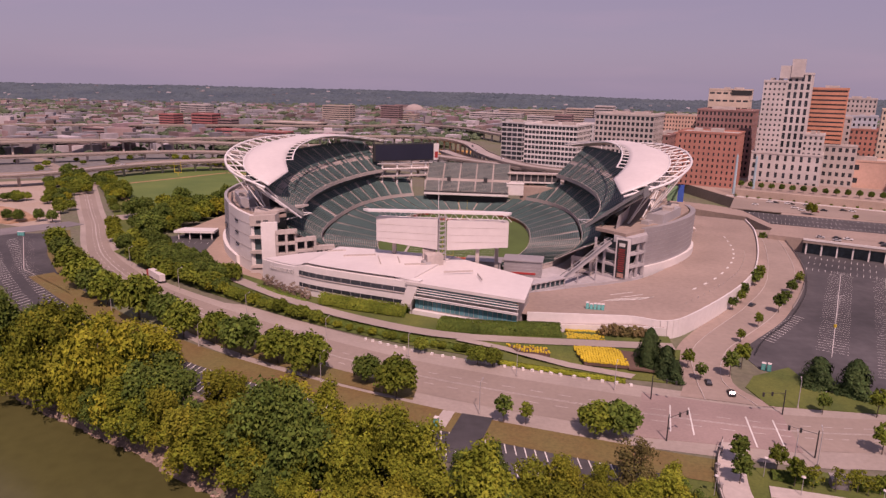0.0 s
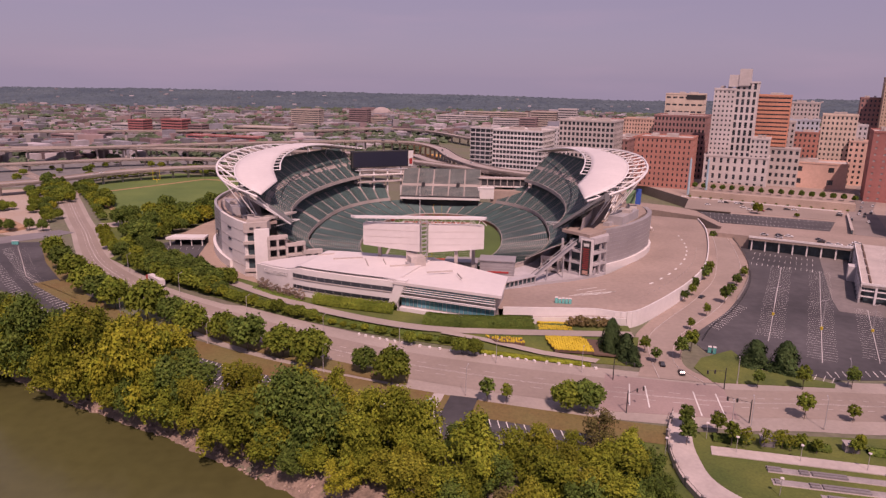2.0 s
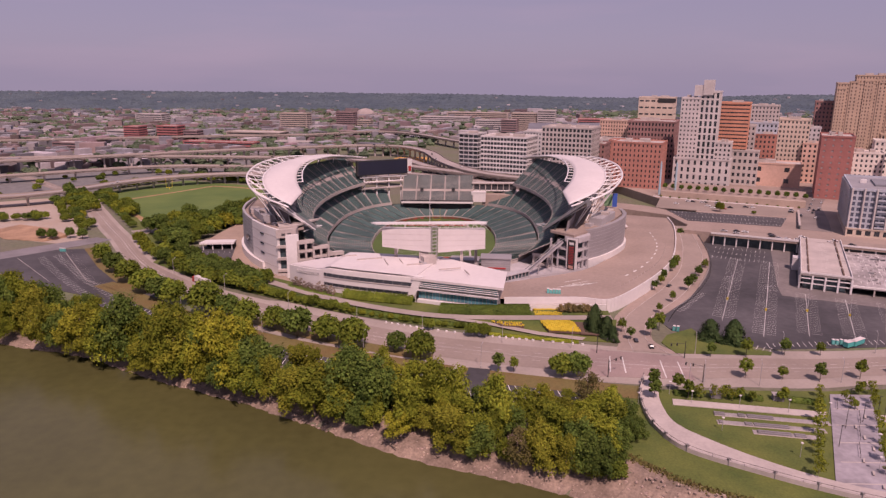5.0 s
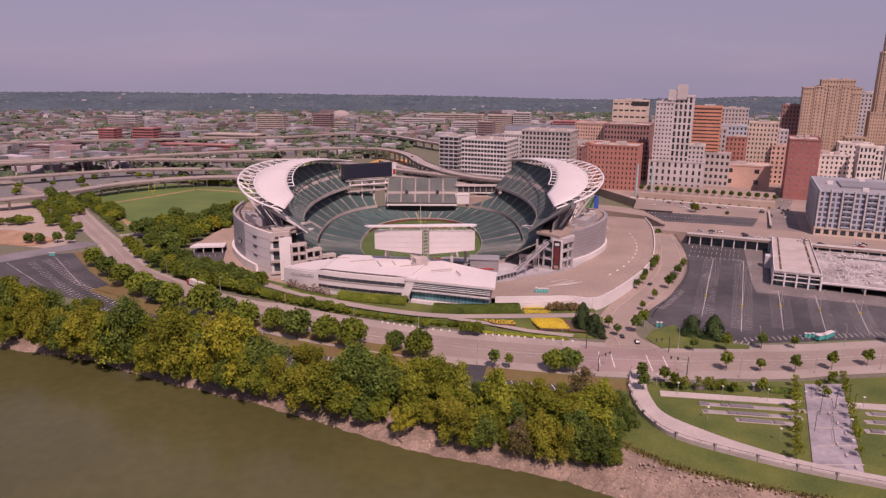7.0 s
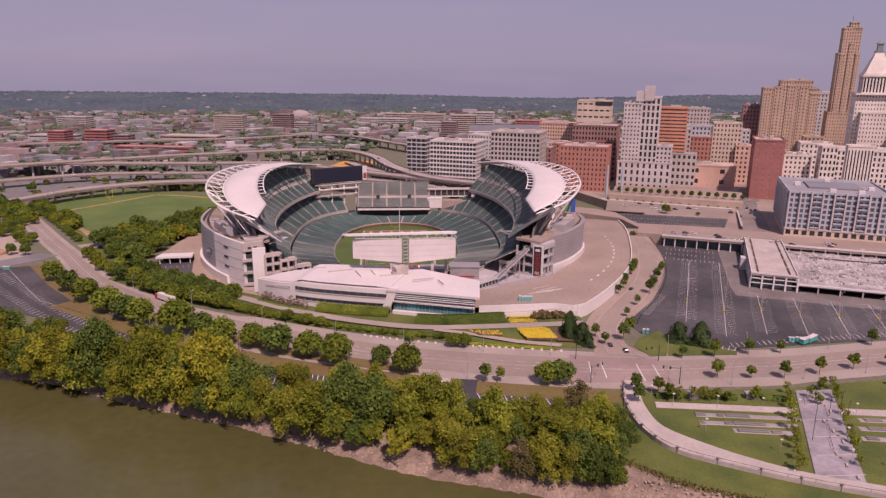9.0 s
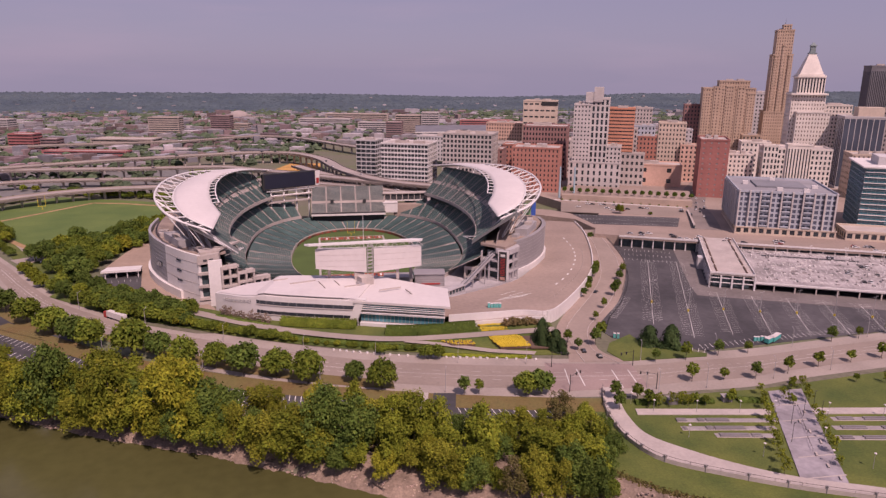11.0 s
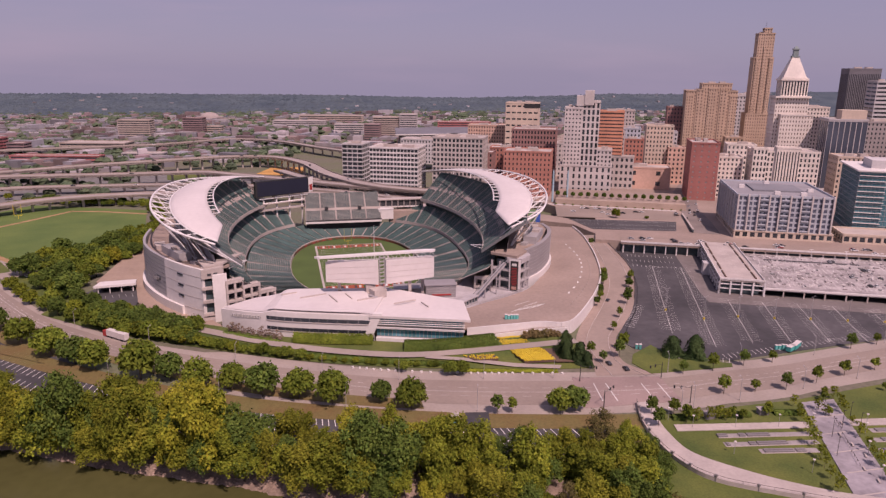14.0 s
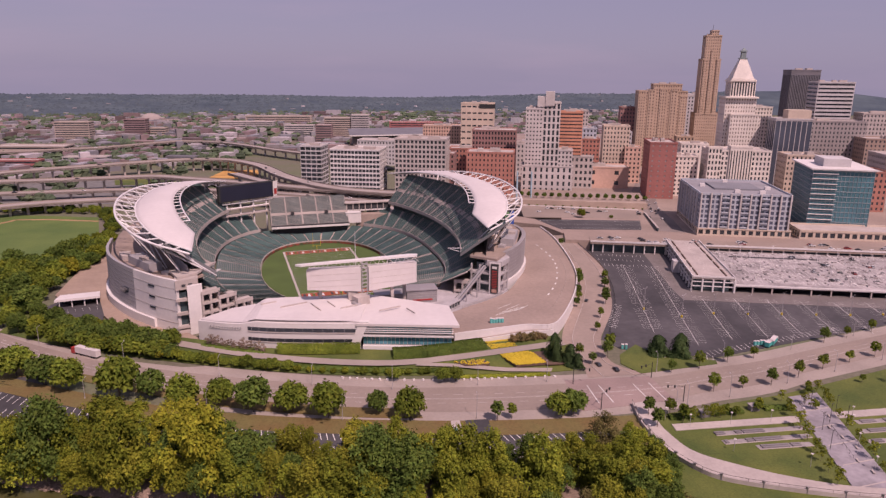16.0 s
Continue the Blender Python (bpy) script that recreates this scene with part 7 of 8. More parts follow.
for f in (0.16, 0.84):
    for k in range(5):
        p = Vector(DQ[0]).lerp(Vector(DQ[1]), 0.04 + 0.19 * k).lerp(Vector(DQ[3]).lerp(Vector(DQ[2]), 0.04 + 0.19 * k), f)
        q = Vector(DQ[0]).lerp(Vector(DQ[1]), 0.19 + 0.19 * k).lerp(Vector(DQ[3]).lerp(Vector(DQ[2]), 0.19 + 0.19 * k), f)
        part("planter", Mesh().tube((*p, 9.45), (*q, 9.45), 0.55, k=4), M_MULCH, dk, "long low brown planter")
part("stair_block", Mesh().box((*(Vector(DQ[0]).lerp(Vector(DQ[1]), 0.55) - U24 * 1.5), 4), (5, 7, 8), a), M_LGREY, dk, "grey glazed stair block")
d2 = thing("parking_roof", "wide grey parking roof full of small vehicles", "parking deck")
part("deck_top", Mesh().prism([(223.5, -101), (262, -20), (420, -90), (420, -187)][::1], 3.6, 4.6), mat("stained_deck", (0.34, 0.31, 0.305), 0.9, vary=0.3, big=0.08, fine=0.5), d2)
bl = Mesh()
for r_ in range(6):
    for k in range(52):
        p = Vector((228, -97)) + N24 * (3 + r_ * 13.5) + U24 * (3 + 2.8 * k)
        if p[0] < 412:
            bl.strip([p - U24 * 0.12, p + N24 * 5 - U24 * 0.12], [p + U24 * 0.12, p + N24 * 5 + U24 * 0.12], 4.64)
rz_ = random.Random(9)
for nm_, mt_, nn_ in (("pale", M_WHITE, 150), ("grey", M_GRAVEL, 240), ("dark", M_DARKS, 60)):
    cl = Mesh()
    for k in range(nn_):
        p = Vector((230, -97)) + U24 * rz_.uniform(4, 150) + N24 * rz_.uniform(3, 78)
        if 266 + 0.42 * (p[1] + 20) < p[0] < 412:
            cl.box((*p, 4.6 + 0.3), (rz_.uniform(0.5, 3.0), rz_.uniform(0.3, 0.9), rz_.uniform(0.4, 0.9)), a24 + rz_.choice((0, 1.57)))
    tagged(part("deck_clutter", cl, mt_, d2), "%s kerbs and stacked blocks on the parking roof" % nm_, kind="stuff")
part("bay_lines", bl, M_PAINT, d2)
part("deck_edge", Mesh().prism([(222.5, -101.6), (420, -188), (420, -187), (223, -100.6)], 4.4, 5.4), M_WHITE, d2)
for k in range(20):
    p = Vector((223, -101)).lerp(Vector((420, -187.5)), k / 19)
    part("column", Mesh().box((*p, 2), (0.7, 0.7, 4.2), a), M_CONC, d2)
for k in range(7):
    p = Vector((246, -60)) + U24 * (22 * k)
    for d in (0, 22, 44):
        q = p + N24 * (d - 10)
        if q[0] < 262 + 0.42 * (q[1] + 20) + 2 or q[0] > 418:
            continue
        part("light_column", Mesh().tube((*q, 4.5), (*q, 11), 0.16, 0.1).box((*q, 11), (2.4, 0.4, 0.25), a), M_STEEL, d2)
for row in range(5):
    pm = Mesh()
    for k in range(50):
        p = Vector((238, -96)) + U24 * (3 * k) + N24 * (row * 16)
        if p[0] < 400:
            pm.strip([p - U24 * 0.09, p + N24 * 9.6 - U24 * 0.09], [p + U24 * 0.09, p + N24 * 9.6 + U24 * 0.09], 4.66)
    tagged(part("bay_markings_roof", pm, M_PAINT), "white bay lines on the parking roof", "road marking", kind="stuff")
# Flat dark slab on the deck, in place of a shaded opening
part("ramp_slot", Mesh().prism([tuple(Vector((262, -52)) + N24 * 8), tuple(Vector((262, -52)) + U24 * 60 + N24 * 8), tuple(Vector((262, -52)) + U24 * 60 + N24 * 11), tuple(Vector((262, -52)) + N24 * 11)], 4.5, 4.75), M_DARK, d2, "dark slab painted as a shaded ramp opening")
ground_piece("upper_lot", Mesh().prism([(182, 52), (244, 33), (262, 64), (178, 92)], 7.5, 8.14), M_ASPHALT, "narrow dark car park beside the viaduct", "car park")
pm = Mesh()
for r_ in (0.12, 0.5, 0.88):
    for k in range(30):
        p = Vector((182, 52)).lerp(Vector((244, 33)), (k + 0.5) / 30).lerp(Vector((178, 92)).lerp(Vector((262, 64)), (k + 0.5) / 30), r_)
        w = Vector((0.25, 0.97)) * 2.6
        pm.strip([p - w + Vector((-0.1, 0)), p + w + Vector((-0.1, 0))], [p - w + Vector((0.1, 0)), p + w + Vector((0.1, 0))], 8.19)
tagged(part("bay_markings_upper", pm, M_PAINT), "white bay lines on the upper car park", "road marking", kind="stuff")
ground_piece("upper_street", Mesh().prism([(172, 104), (265, 70), (286, 104), (188, 150)], 7.5, 8.12), M_ROAD, "wide pale street before the downtown blocks", "road")
ground_piece("retaining_wall", Mesh().prism([(190, 155), (296, 106), (297, 109), (191, 158)], 7, 13.5), mat("beige_block_wall", (0.40, 0.31, 0.25), 0.9, vary=0.15), "beige retaining wall below the towers", "wall")
ground_piece("upper_terrace", Mesh().prism([(191, 158), (297, 109), (322, 160), (216, 212)], 7, 13.0), M_PLAZA, "paved terrace above the retaining wall")
for k in range(17):
    p = Vector((197, 168)).lerp(Vector((302, 120)), k / 16)
    plant(DARKT[k % 2], p[0], p[1], 13.0, 0.55)
ground_piece("cross_street", Mesh().prism([(272, 16), (290, 56), (312, 112), (358, 190), (472, 345), (455, 360), (338, 200), (300, 128), (285, 92), (255, 26)], 7.5, 8.1), mat("worn_street", (0.205, 0.172, 0.158), 0.9, vary=0.18, big=0.05), "worn brown street running between the downtown blocks", "road")
rw = thing("ramp_wall", "low dark teal retaining wall with a concrete coping", "wall")
part("wall_face", Mesh().prism([(253.6, 26), (254.4, 25.6), (283.4, 90), (282.6, 90.4)], 7.6, [10.6, 10.6, 9.2, 9.2]), M_VOID, rw)
part("coping", Mesh().prism([(253.3, 26), (254.7, 25.4), (283.7, 90), (282.3, 90.6)], [10.6, 10.6, 9.2, 9.2], [10.95, 10.95, 9.55, 9.55]), M_CONC, rw)
ground_piece("kerb_line", Mesh().line([(184, 157.5, 8.3), (236, 130, 8.3), (286, 105, 8.3)], 0.55, 4), M_WHITE, "pale concrete kerb below the retaining wall", "kerb")
for k in range(15):
    p = Vector((190, 154)).lerp(Vector((290, 104.5)), k / 14)
    plant(OLIVE[1], p[0], p[1], 8.1, 0.28)
plant(OLIVE[0], 219, 88, 8.0, 1.05, None, 1.2)
plant(OLIVE[1], 243, 79, 8.0, 0.5)
for x, y, h in ((192, 168, 30), (205, 164, 30)):
    tagged(part("light_pylon", Mesh().tube((x, y, 7), (x, y, h + 7), 1.1, 0.8, 8).tube((x, y, h + 7), (x, y, h + 9), 0.8, 0.1, 8), mat("pale_blue_metal", (0.32, 0.46, 0.52), 0.5)), "pale blue metal pylon by the street", "pylon", "pylons")

# ---- vehicles ----
def car(label, material, group="parked cars"):
    t = thing("car", label, "car", group)
    b = Mesh()
    prof = [(-2.2, 0.35), (-2.25, 0.8), (-1.5, 0.95), (1.25, 0.95), (2.2, 0.75), (2.2, 0.35)]
    vs = [(x, y, z) for y in (-0.88, 0.88) for x, z in prof]
    b.add(vs, [(0, 1, 2, 3, 4, 5), (11, 10, 9, 8, 7, 6)] + [(i, 6 + i, 6 + (i + 1) % 6, (i + 1) % 6) for i in range(6)])
    part("body", b, material, t)
    c = Mesh()
    vs = [(-1.7, -0.8, 0.95), (0.9, -0.8, 0.95), (0.9, 0.8, 0.95), (-1.7, 0.8, 0.95), (-1.2, -0.65, 1.48), (0.15, -0.65, 1.48), (0.15, 0.65, 1.48), (-1.2, 0.65, 1.48)]
    c.add(vs, ((4, 5, 6, 7), (0, 1, 5, 4), (1, 2, 6, 5), (2, 3, 7, 6), (3, 0, 4, 7)))
    part("cabin", c, M_GLASS, t)
    part("roof_panel", Mesh().box((-0.52, 0, 1.5), (1.3, 1.28, 0.05)), material, t)
    for x in (-1.35, 1.35):
        for y in (-0.8, 0.8):
            part("wheel", Mesh().tube((x, y - 0.1, 0.33), (x, y + 0.1, 0.33), 0.33, k=10), M_TYRE, t)
    return t


CARS = [car(lab, mat("car_" + k, c, 0.3, vary=0.05)) for k, c, lab in (("white", (0.7, 0.7, 0.7), "white car parked on pale concrete"), ("silver", (0.4, 0.41, 0.43), "silver car parked on pale concrete"), ("dark", (0.03, 0.03, 0.035), "dark grey car parked on concrete"), ("red", (0.3, 0.03, 0.03), "red car parked on pale concrete"))]
rc = random.Random(21)
def park_car(x, y, z, turn):
    plant(CARS[rc.choices(range(4), (4, 3, 4, 1))[0]], x, y, z, 1.0, turn)
for k in range(36):
    p = V0 + U24 * rc.uniform(0, 230) + N24 * rc.choice((1, 4.5, 8, 11))
    park_car(p[0], p[1], 8.22, a24)
for k in range(30):
    row = k % 4
    p = Vector((246, -92)) + U24 * rc.uniform(40, 150) + N24 * (row * 18 + 2)
    park_car(p[0], p[1], 4.62, a24 + math.pi / 2)
for x, y, tn in ((90, -174, 1.5), (95, -181, 1.5), (128, -92, 0.9), (-217, 22, 2.2)):
    plant(CARS[2 if x > 0 else 0], x, y, 0.22, 1.0, tn)
for k in range(22):
    f_ = rc.random()
    p = Vector((276, 62)).lerp(Vector((350, 194)), f_) + Vector((rc.choice((-5, -1, 3, 7)), 0))
    park_car(p[0], p[1], 8.12, math.atan2(132, 74))
for k in range(14):
    p = Vector((180, 112)).lerp(Vector((276, 74)), rc.random()) + N24 * rc.choice((4, 12, 20, 28))
    park_car(p[0], p[1], 8.14, a24)
tr_ = thing("truck", "white box trailer with a red cab on the road", "truck", at=(-135, -100, 0.2))
part("trailer", Mesh().box((0, 0, 2.5), (14, 2.6, 3.0), -0.72), M_ROOFW, tr_)
part("cab", Mesh().box((-6.4, 5.6, 1.7), (2.6, 2.4, 2.8), -0.72), M_RED, tr_)
for x in (-6.5, -3.5, 3.5, 4.8):
    w_ = Vector((math.cos(-0.72), math.sin(-0.72))) * x
    part("wheel", Mesh().tube((w_[0] - 0.8, w_[1] - 0.9, 0.5), (w_[0] + 0.8, w_[1] + 0.9, 0.5), 0.5, k=10), M_TYRE, tr_)

M_DECK = mat("deck_concrete", (0.33, 0.285, 0.265), 0.9, vary=0.12, big=0.03, fine=0.4)

# ---- elevated roads behind the stadium ----
LANES = []


def highway(line, width, z, label):
    t = thing("elevated_road", label, "viaduct", "elevated roads")
    ln = smooth_line(line, 5)
    zs = z if isinstance(z, list) else [z] * len(line)
    zz = [zs[min(len(zs) - 1, i // 5)] * (1 - (i % 5) / 5) + zs[min(len(zs) - 1, i // 5 + 1)] * ((i % 5) / 5) for i in range(len(ln))]
    l, r = offset(ln, width / 2), offset(ln, -width / 2)
    m, e = Mesh(), Mesh()
    for i in range(len(ln) - 1):
        m.add([(*l[i], zz[i] - 1.6), (*r[i], zz[i] - 1.6), (*r[i + 1], zz[i + 1] - 1.6), (*l[i + 1], zz[i + 1] - 1.6), (*l[i], zz[i]), (*r[i], zz[i]), (*r[i + 1], zz[i + 1]), (*l[i + 1], zz[i + 1])], ((0, 3, 2, 1), (4, 5, 6, 7), (0, 4, 7, 3), (1, 2, 6, 5)))
        for s in (l, r):
            e.quad((*s[i], zz[i] - 1.8), (*s[i + 1], zz[i + 1] - 1.8), (*s[i + 1], zz[i + 1] + 1.0), (*s[i], zz[i] + 1.0))
    part("deck", m, M_DECK, t)
    part("barrier", e, M_WALK, t)
    LANES.append((ln, zz, width))
    for i in range(1, len(ln) - 1):
        part("pier", Mesh().box((*ln[i], zz[i] / 2 - 1), (2.0, 2.0, zz[i]), 0.5).box((*ln[i], zz[i] - 2.2), (2.2, width * 0.85, 1.7), math.atan2((ln[i + 1] - ln[i - 1])[1], (ln[i + 1] - ln[i - 1])[0])), M_CONC, t)
    return t


highway([(-760, -40), (-520, 70), (-379, 124), (-322, 212), (-262, 256), (-190, 268), (-90, 262), (0, 225), (70, 160), (112, 126)], 15, [10, 10, 10, 10, 10, 10, 10, 10, 9.4, 8.4], "curved concrete elevated road behind the playing field")
highway([(-800, 250), (-620, 340), (-440, 386), (-359, 390), (-244, 388), (-160, 392), (-120, 368), (-60, 322), (0, 274), (60, 228), (110, 190)], 15, 13, "long concrete motorway viaduct")
highway([(-900, 120), (-700, 220), (-500, 335), (-367, 414), (-291, 458), (-200, 497), (-132, 520), (-76, 506), (-38, 441), (-14, 345), (22, 262), (73, 214), (150, 180)], 15, 15, "curved concrete motorway viaduct behind the scoreboard")
highway([(-900, 520), (-500, 660), (-292, 716), (-238, 742), (-155, 800), (-78, 755), (-8, 640), (60, 540), (110, 470)], 14, 12, "far concrete motorway viaduct")
highway([(-70, 430), (-33, 352), (14, 296), (54, 237), (92, 202), (150, 160)], 13, 8, "low slip road behind the stadium")
highway([(-640, 150), (-480, 250), (-360, 330), (-250, 338), (-150, 330), (-70, 300), (10, 250), (70, 196)], 12, 8, "low concrete approach road")
MOVERS = [car(lab, mat("road_" + k, c, 0.3, vary=0.05), "cars on the elevated roads") for k, c, lab in (("white_paint", (0.72, 0.72, 0.72), "white car on an elevated concrete road"), ("silver_paint", (0.38, 0.39, 0.41), "silver car on an elevated concrete road"), ("dark_paint", (0.03, 0.03, 0.035), "dark car on an elevated concrete road"))]
for ln, zz, wd in LANES:
    for k in range(7):
        i = rc.randrange(1, len(ln) - 1)
        w = (ln[i + 1] - ln[i]).normalized()
        u = rc.random()
        side = rc.choice((-1, 1)) * wd * rc.choice((0.12, 0.32))
        p = ln[i].lerp(ln[i + 1], u) + Vector((-w[1], w[0])) * side
        plant(MOVERS[rc.choices(range(3), (5, 3, 4))[0]], p[0], p[1], zz[i] * (1 - u) + zz[i + 1] * u + 0.01, 1.05, math.atan2(w[1], w[0]))
ground_piece("rail_yard", Mesh().prism([(-900, 60), (-520, 120), (-380, 175), (-330, 262), (-262, 292), (-190, 300), (-90, 292), (-20, 262), (20, 330), (-40, 420), (-120, 400), (-220, 470), (-420, 520), (-900, 520)], -0.5, 0.12), mat("rail_yard_gravel", (0.22, 0.215, 0.205), 0.95, vary=0.3, big=0.015, fine=0.15, second=(0.17, 0.165, 0.16)), "grey gravel and asphalt yards under the elevated roads")
ground_piece("construction_yard", Mesh().prism([(-98, 452), (-58, 432), (-38, 464), (-39, 506), (-82, 506)], -0.5, 0.6), mat("orange_sand", (0.50, 0.27, 0.08), 0.95, vary=0.2), "orange sand yard between the ramps")
ground_piece("ramp_lot", Mesh().prism([(-113, 403), (-68, 384), (-58.5, 421), (-95, 450)], -0.5, 0.4), M_ASPHALT, "dark car park between the ramps", "car park")
ground_piece("ramp_lawn", Mesh().prism([(-200, 420), (-130, 400), (-118, 450), (-150, 500), (-210, 480)], -0.5, 0.3), M_GRASS, "green patch between the motorway ramps")

# ---- practice field ----
lawn("practice_field", [(-348, 190), (-284, 110), (-232, 48), (-200, 66), (-170, 140), (-186, 232), (-298, 276)], 0.35, M_FIELD, "green practice football field")
m = Mesh()
for a_, b_ in (((-308, 153), (-280, 195)), ((-280, 195), (-253, 238)), ((-253, 238), (-225, 232)), ((-225, 232), (-183, 214)), ((-300, 128), (-240, 60))):
    a_, b_ = Vector(a_), Vector(b_)
    m.strip(offset([a_, b_], 2.2), offset([a_, b_], -2.2), 0.40)
ground_piece("clay_track", m, M_CLAY, "worn brown track across the practice field", "path")
for x, y in ((-288, 211),):
    tagged(part("goal_post", Mesh().tube((x, y, 0.3), (x, y, 3.3), 0.2).tube((x - 2.8, y - 1, 3.3), (x + 2.8, y + 1, 3.3), 0.18).tube((x - 2.8, y - 1, 3.3), (x - 2.8, y - 1, 13), 0.16).tube((x + 2.8, y + 1, 3.3), (x + 2.8, y + 1, 13), 0.16), M_YELLOW), "yellow practice goal post", "goal post", "practice goals")

# ---- far city and hills ----
rnd = random.Random(11)
# Wall colours lightened and greyed so that distance haze is included
FARM = [mat("far_wall_" + k, c, 0.9, vary=0.2, big=0.01, fine=0.1, island=0.45) for k, c in (("pale", (0.33, 0.30, 0.31)), ("brick", (0.22, 0.155, 0.155)), ("grey", (0.21, 0.205, 0.225)))]
fars = [Mesh(), Mesh(), Mesh()]
for i in range(3200):
    y = 330 + 1330 * rnd.random() ** 1.0
    x = rnd.uniform(-1.0, 0.75) * (y + 520)
    if y < 700 and x > -60:
        continue
    if y < 620 and -560 < x < 0 and y < 300 + 0.7 * (x + 560):
        continue
    w, d, h = rnd.uniform(8, 15) * rnd.choice((1, 1, 1.5, 3)), rnd.uniform(8, 20), rnd.uniform(4, 10) * (1.6 if rnd.random() < 0.1 else 1)
    fars[rnd.choices(range(3), (4, 4, 4))[0]].box((x, y, h / 2 - 0.5), (w, d, h + 1), rnd.choice((-0.42, -0.42, 0.3, 1.15)))
for k, f in enumerate(fars):
    tagged(part("far_city", f, FARM[k]), "low far city blocks of %s walls" % ("pale", "brick", "grey")[k], "city", kind="stuff")
FB = [bmat("far_tan", (0.40, 0.33, 0.29)), bmat("far_maroon", (0.24, 0.16, 0.16)), bmat("far_red", (0.36, 0.13, 0.125)), bmat("far_pale", (0.42, 0.385, 0.38))]
for x, y, w, d, h, mm in ((-384, 987, 62, 24, 33, FB[0]), (-270, 1018, 40, 24, 34, FB[1]), (-226, 1030, 30, 20, 16, FB[0]), (-520, 700, 40, 24, 27, FB[2]), (-588, 720, 30, 24, 24, FB[2]), (-470, 690, 26, 20, 20, FB[1]), (-416, 747, 104, 36, 14, FB[0]), (-441, 616, 126, 18, 10, FB[2]), (-300, 640, 60, 20, 8, FB[3]), (-640, 760, 80, 30, 14, FB[3]), (-620, 560, 60, 26, 12, FB[1]), (100, 905, 52, 30, 40, FB[0]), (150, 890, 34, 30, 46, FB[3]), (78, 860, 30, 30, 30, FB[1]), (30, 1000, 60, 24, 20, FB[3]), (240, 960, 110, 30, 26, FB[2]), (-100, 1180, 120, 30, 16, FB[3]), (-40, 1330, 160, 30, 18, FB[0]), (-760, 1120, 70, 30, 22, FB[3])):
    block("far_building", "long plain far city building with window bands", (x, y), w, d, 0, h, mm, 1, max(2, h // 4), 0.96, 0.42, joined=True, rot=-12, plant_=False)
ar = thing("arena", "wide low building with a sloping white roof", "building", at=(120, 690, 8))
part("hall", Mesh().prism([(0, 0), (130, -20), (138, 40), (8, 60)], 0, [16, 16, 20, 20]), M_DARKB, ar, "dark glazed hall wall")
part("roof", Mesh().prism([(-6, -6), (136, -28), (144, 46), (2, 66)], [17, 19, 25, 23], [18.2, 20.2, 26.2, 24.2]), bmat("grey_metal_roof", (0.16, 0.16, 0.18)), ar, "sloping grey metal roof")
part("roof_edge", Mesh().prism([(-7, -7.5), (137, -29.5), (137, -27.5), (-7, -5.5)], [17.5, 19.5, 19.5, 17.5], [19.2, 21.2, 21.2, 19.2]), M_WHITE, ar, "white roof edge")
dm = thing("domed_station", "far pale half-domed railway station", "building", at=(-262, 1400, 0))
v_, f_ = [], []
for i in range(9):
    for k in range(17):
        ph, th_ = math.pi / 2 * i / 8, math.pi * k / 16
        v_.append((27 * math.cos(ph) * math.cos(th_), -27 * math.cos(ph) * math.sin(th_) * 0.6, 4 + 20 * math.sin(ph)))
for i in range(8):
    for k in range(16):
        f_.append((i * 17 + k, i * 17 + k + 1, (i + 1) * 17 + k + 1, (i + 1) * 17 + k))
M_STATION = bmat("weathered_limestone", (0.33, 0.275, 0.26))
part("dome", Mesh().add(v_, f_), M_STATION, dm, smooth=True)
part("station_front", Mesh().box((0, 0, 6), (64, 20, 14)).box((-46, 4, 4), (40, 16, 9)).box((46, 4, 4), (40, 16, 9)), M_STATION, dm)

M_FARTREE = mat("far_foliage", (0.064, 0.093, 0.050), 0.9, vary=0.3, big=0.01, fine=0.08, island=0.35)
f = Mesh()
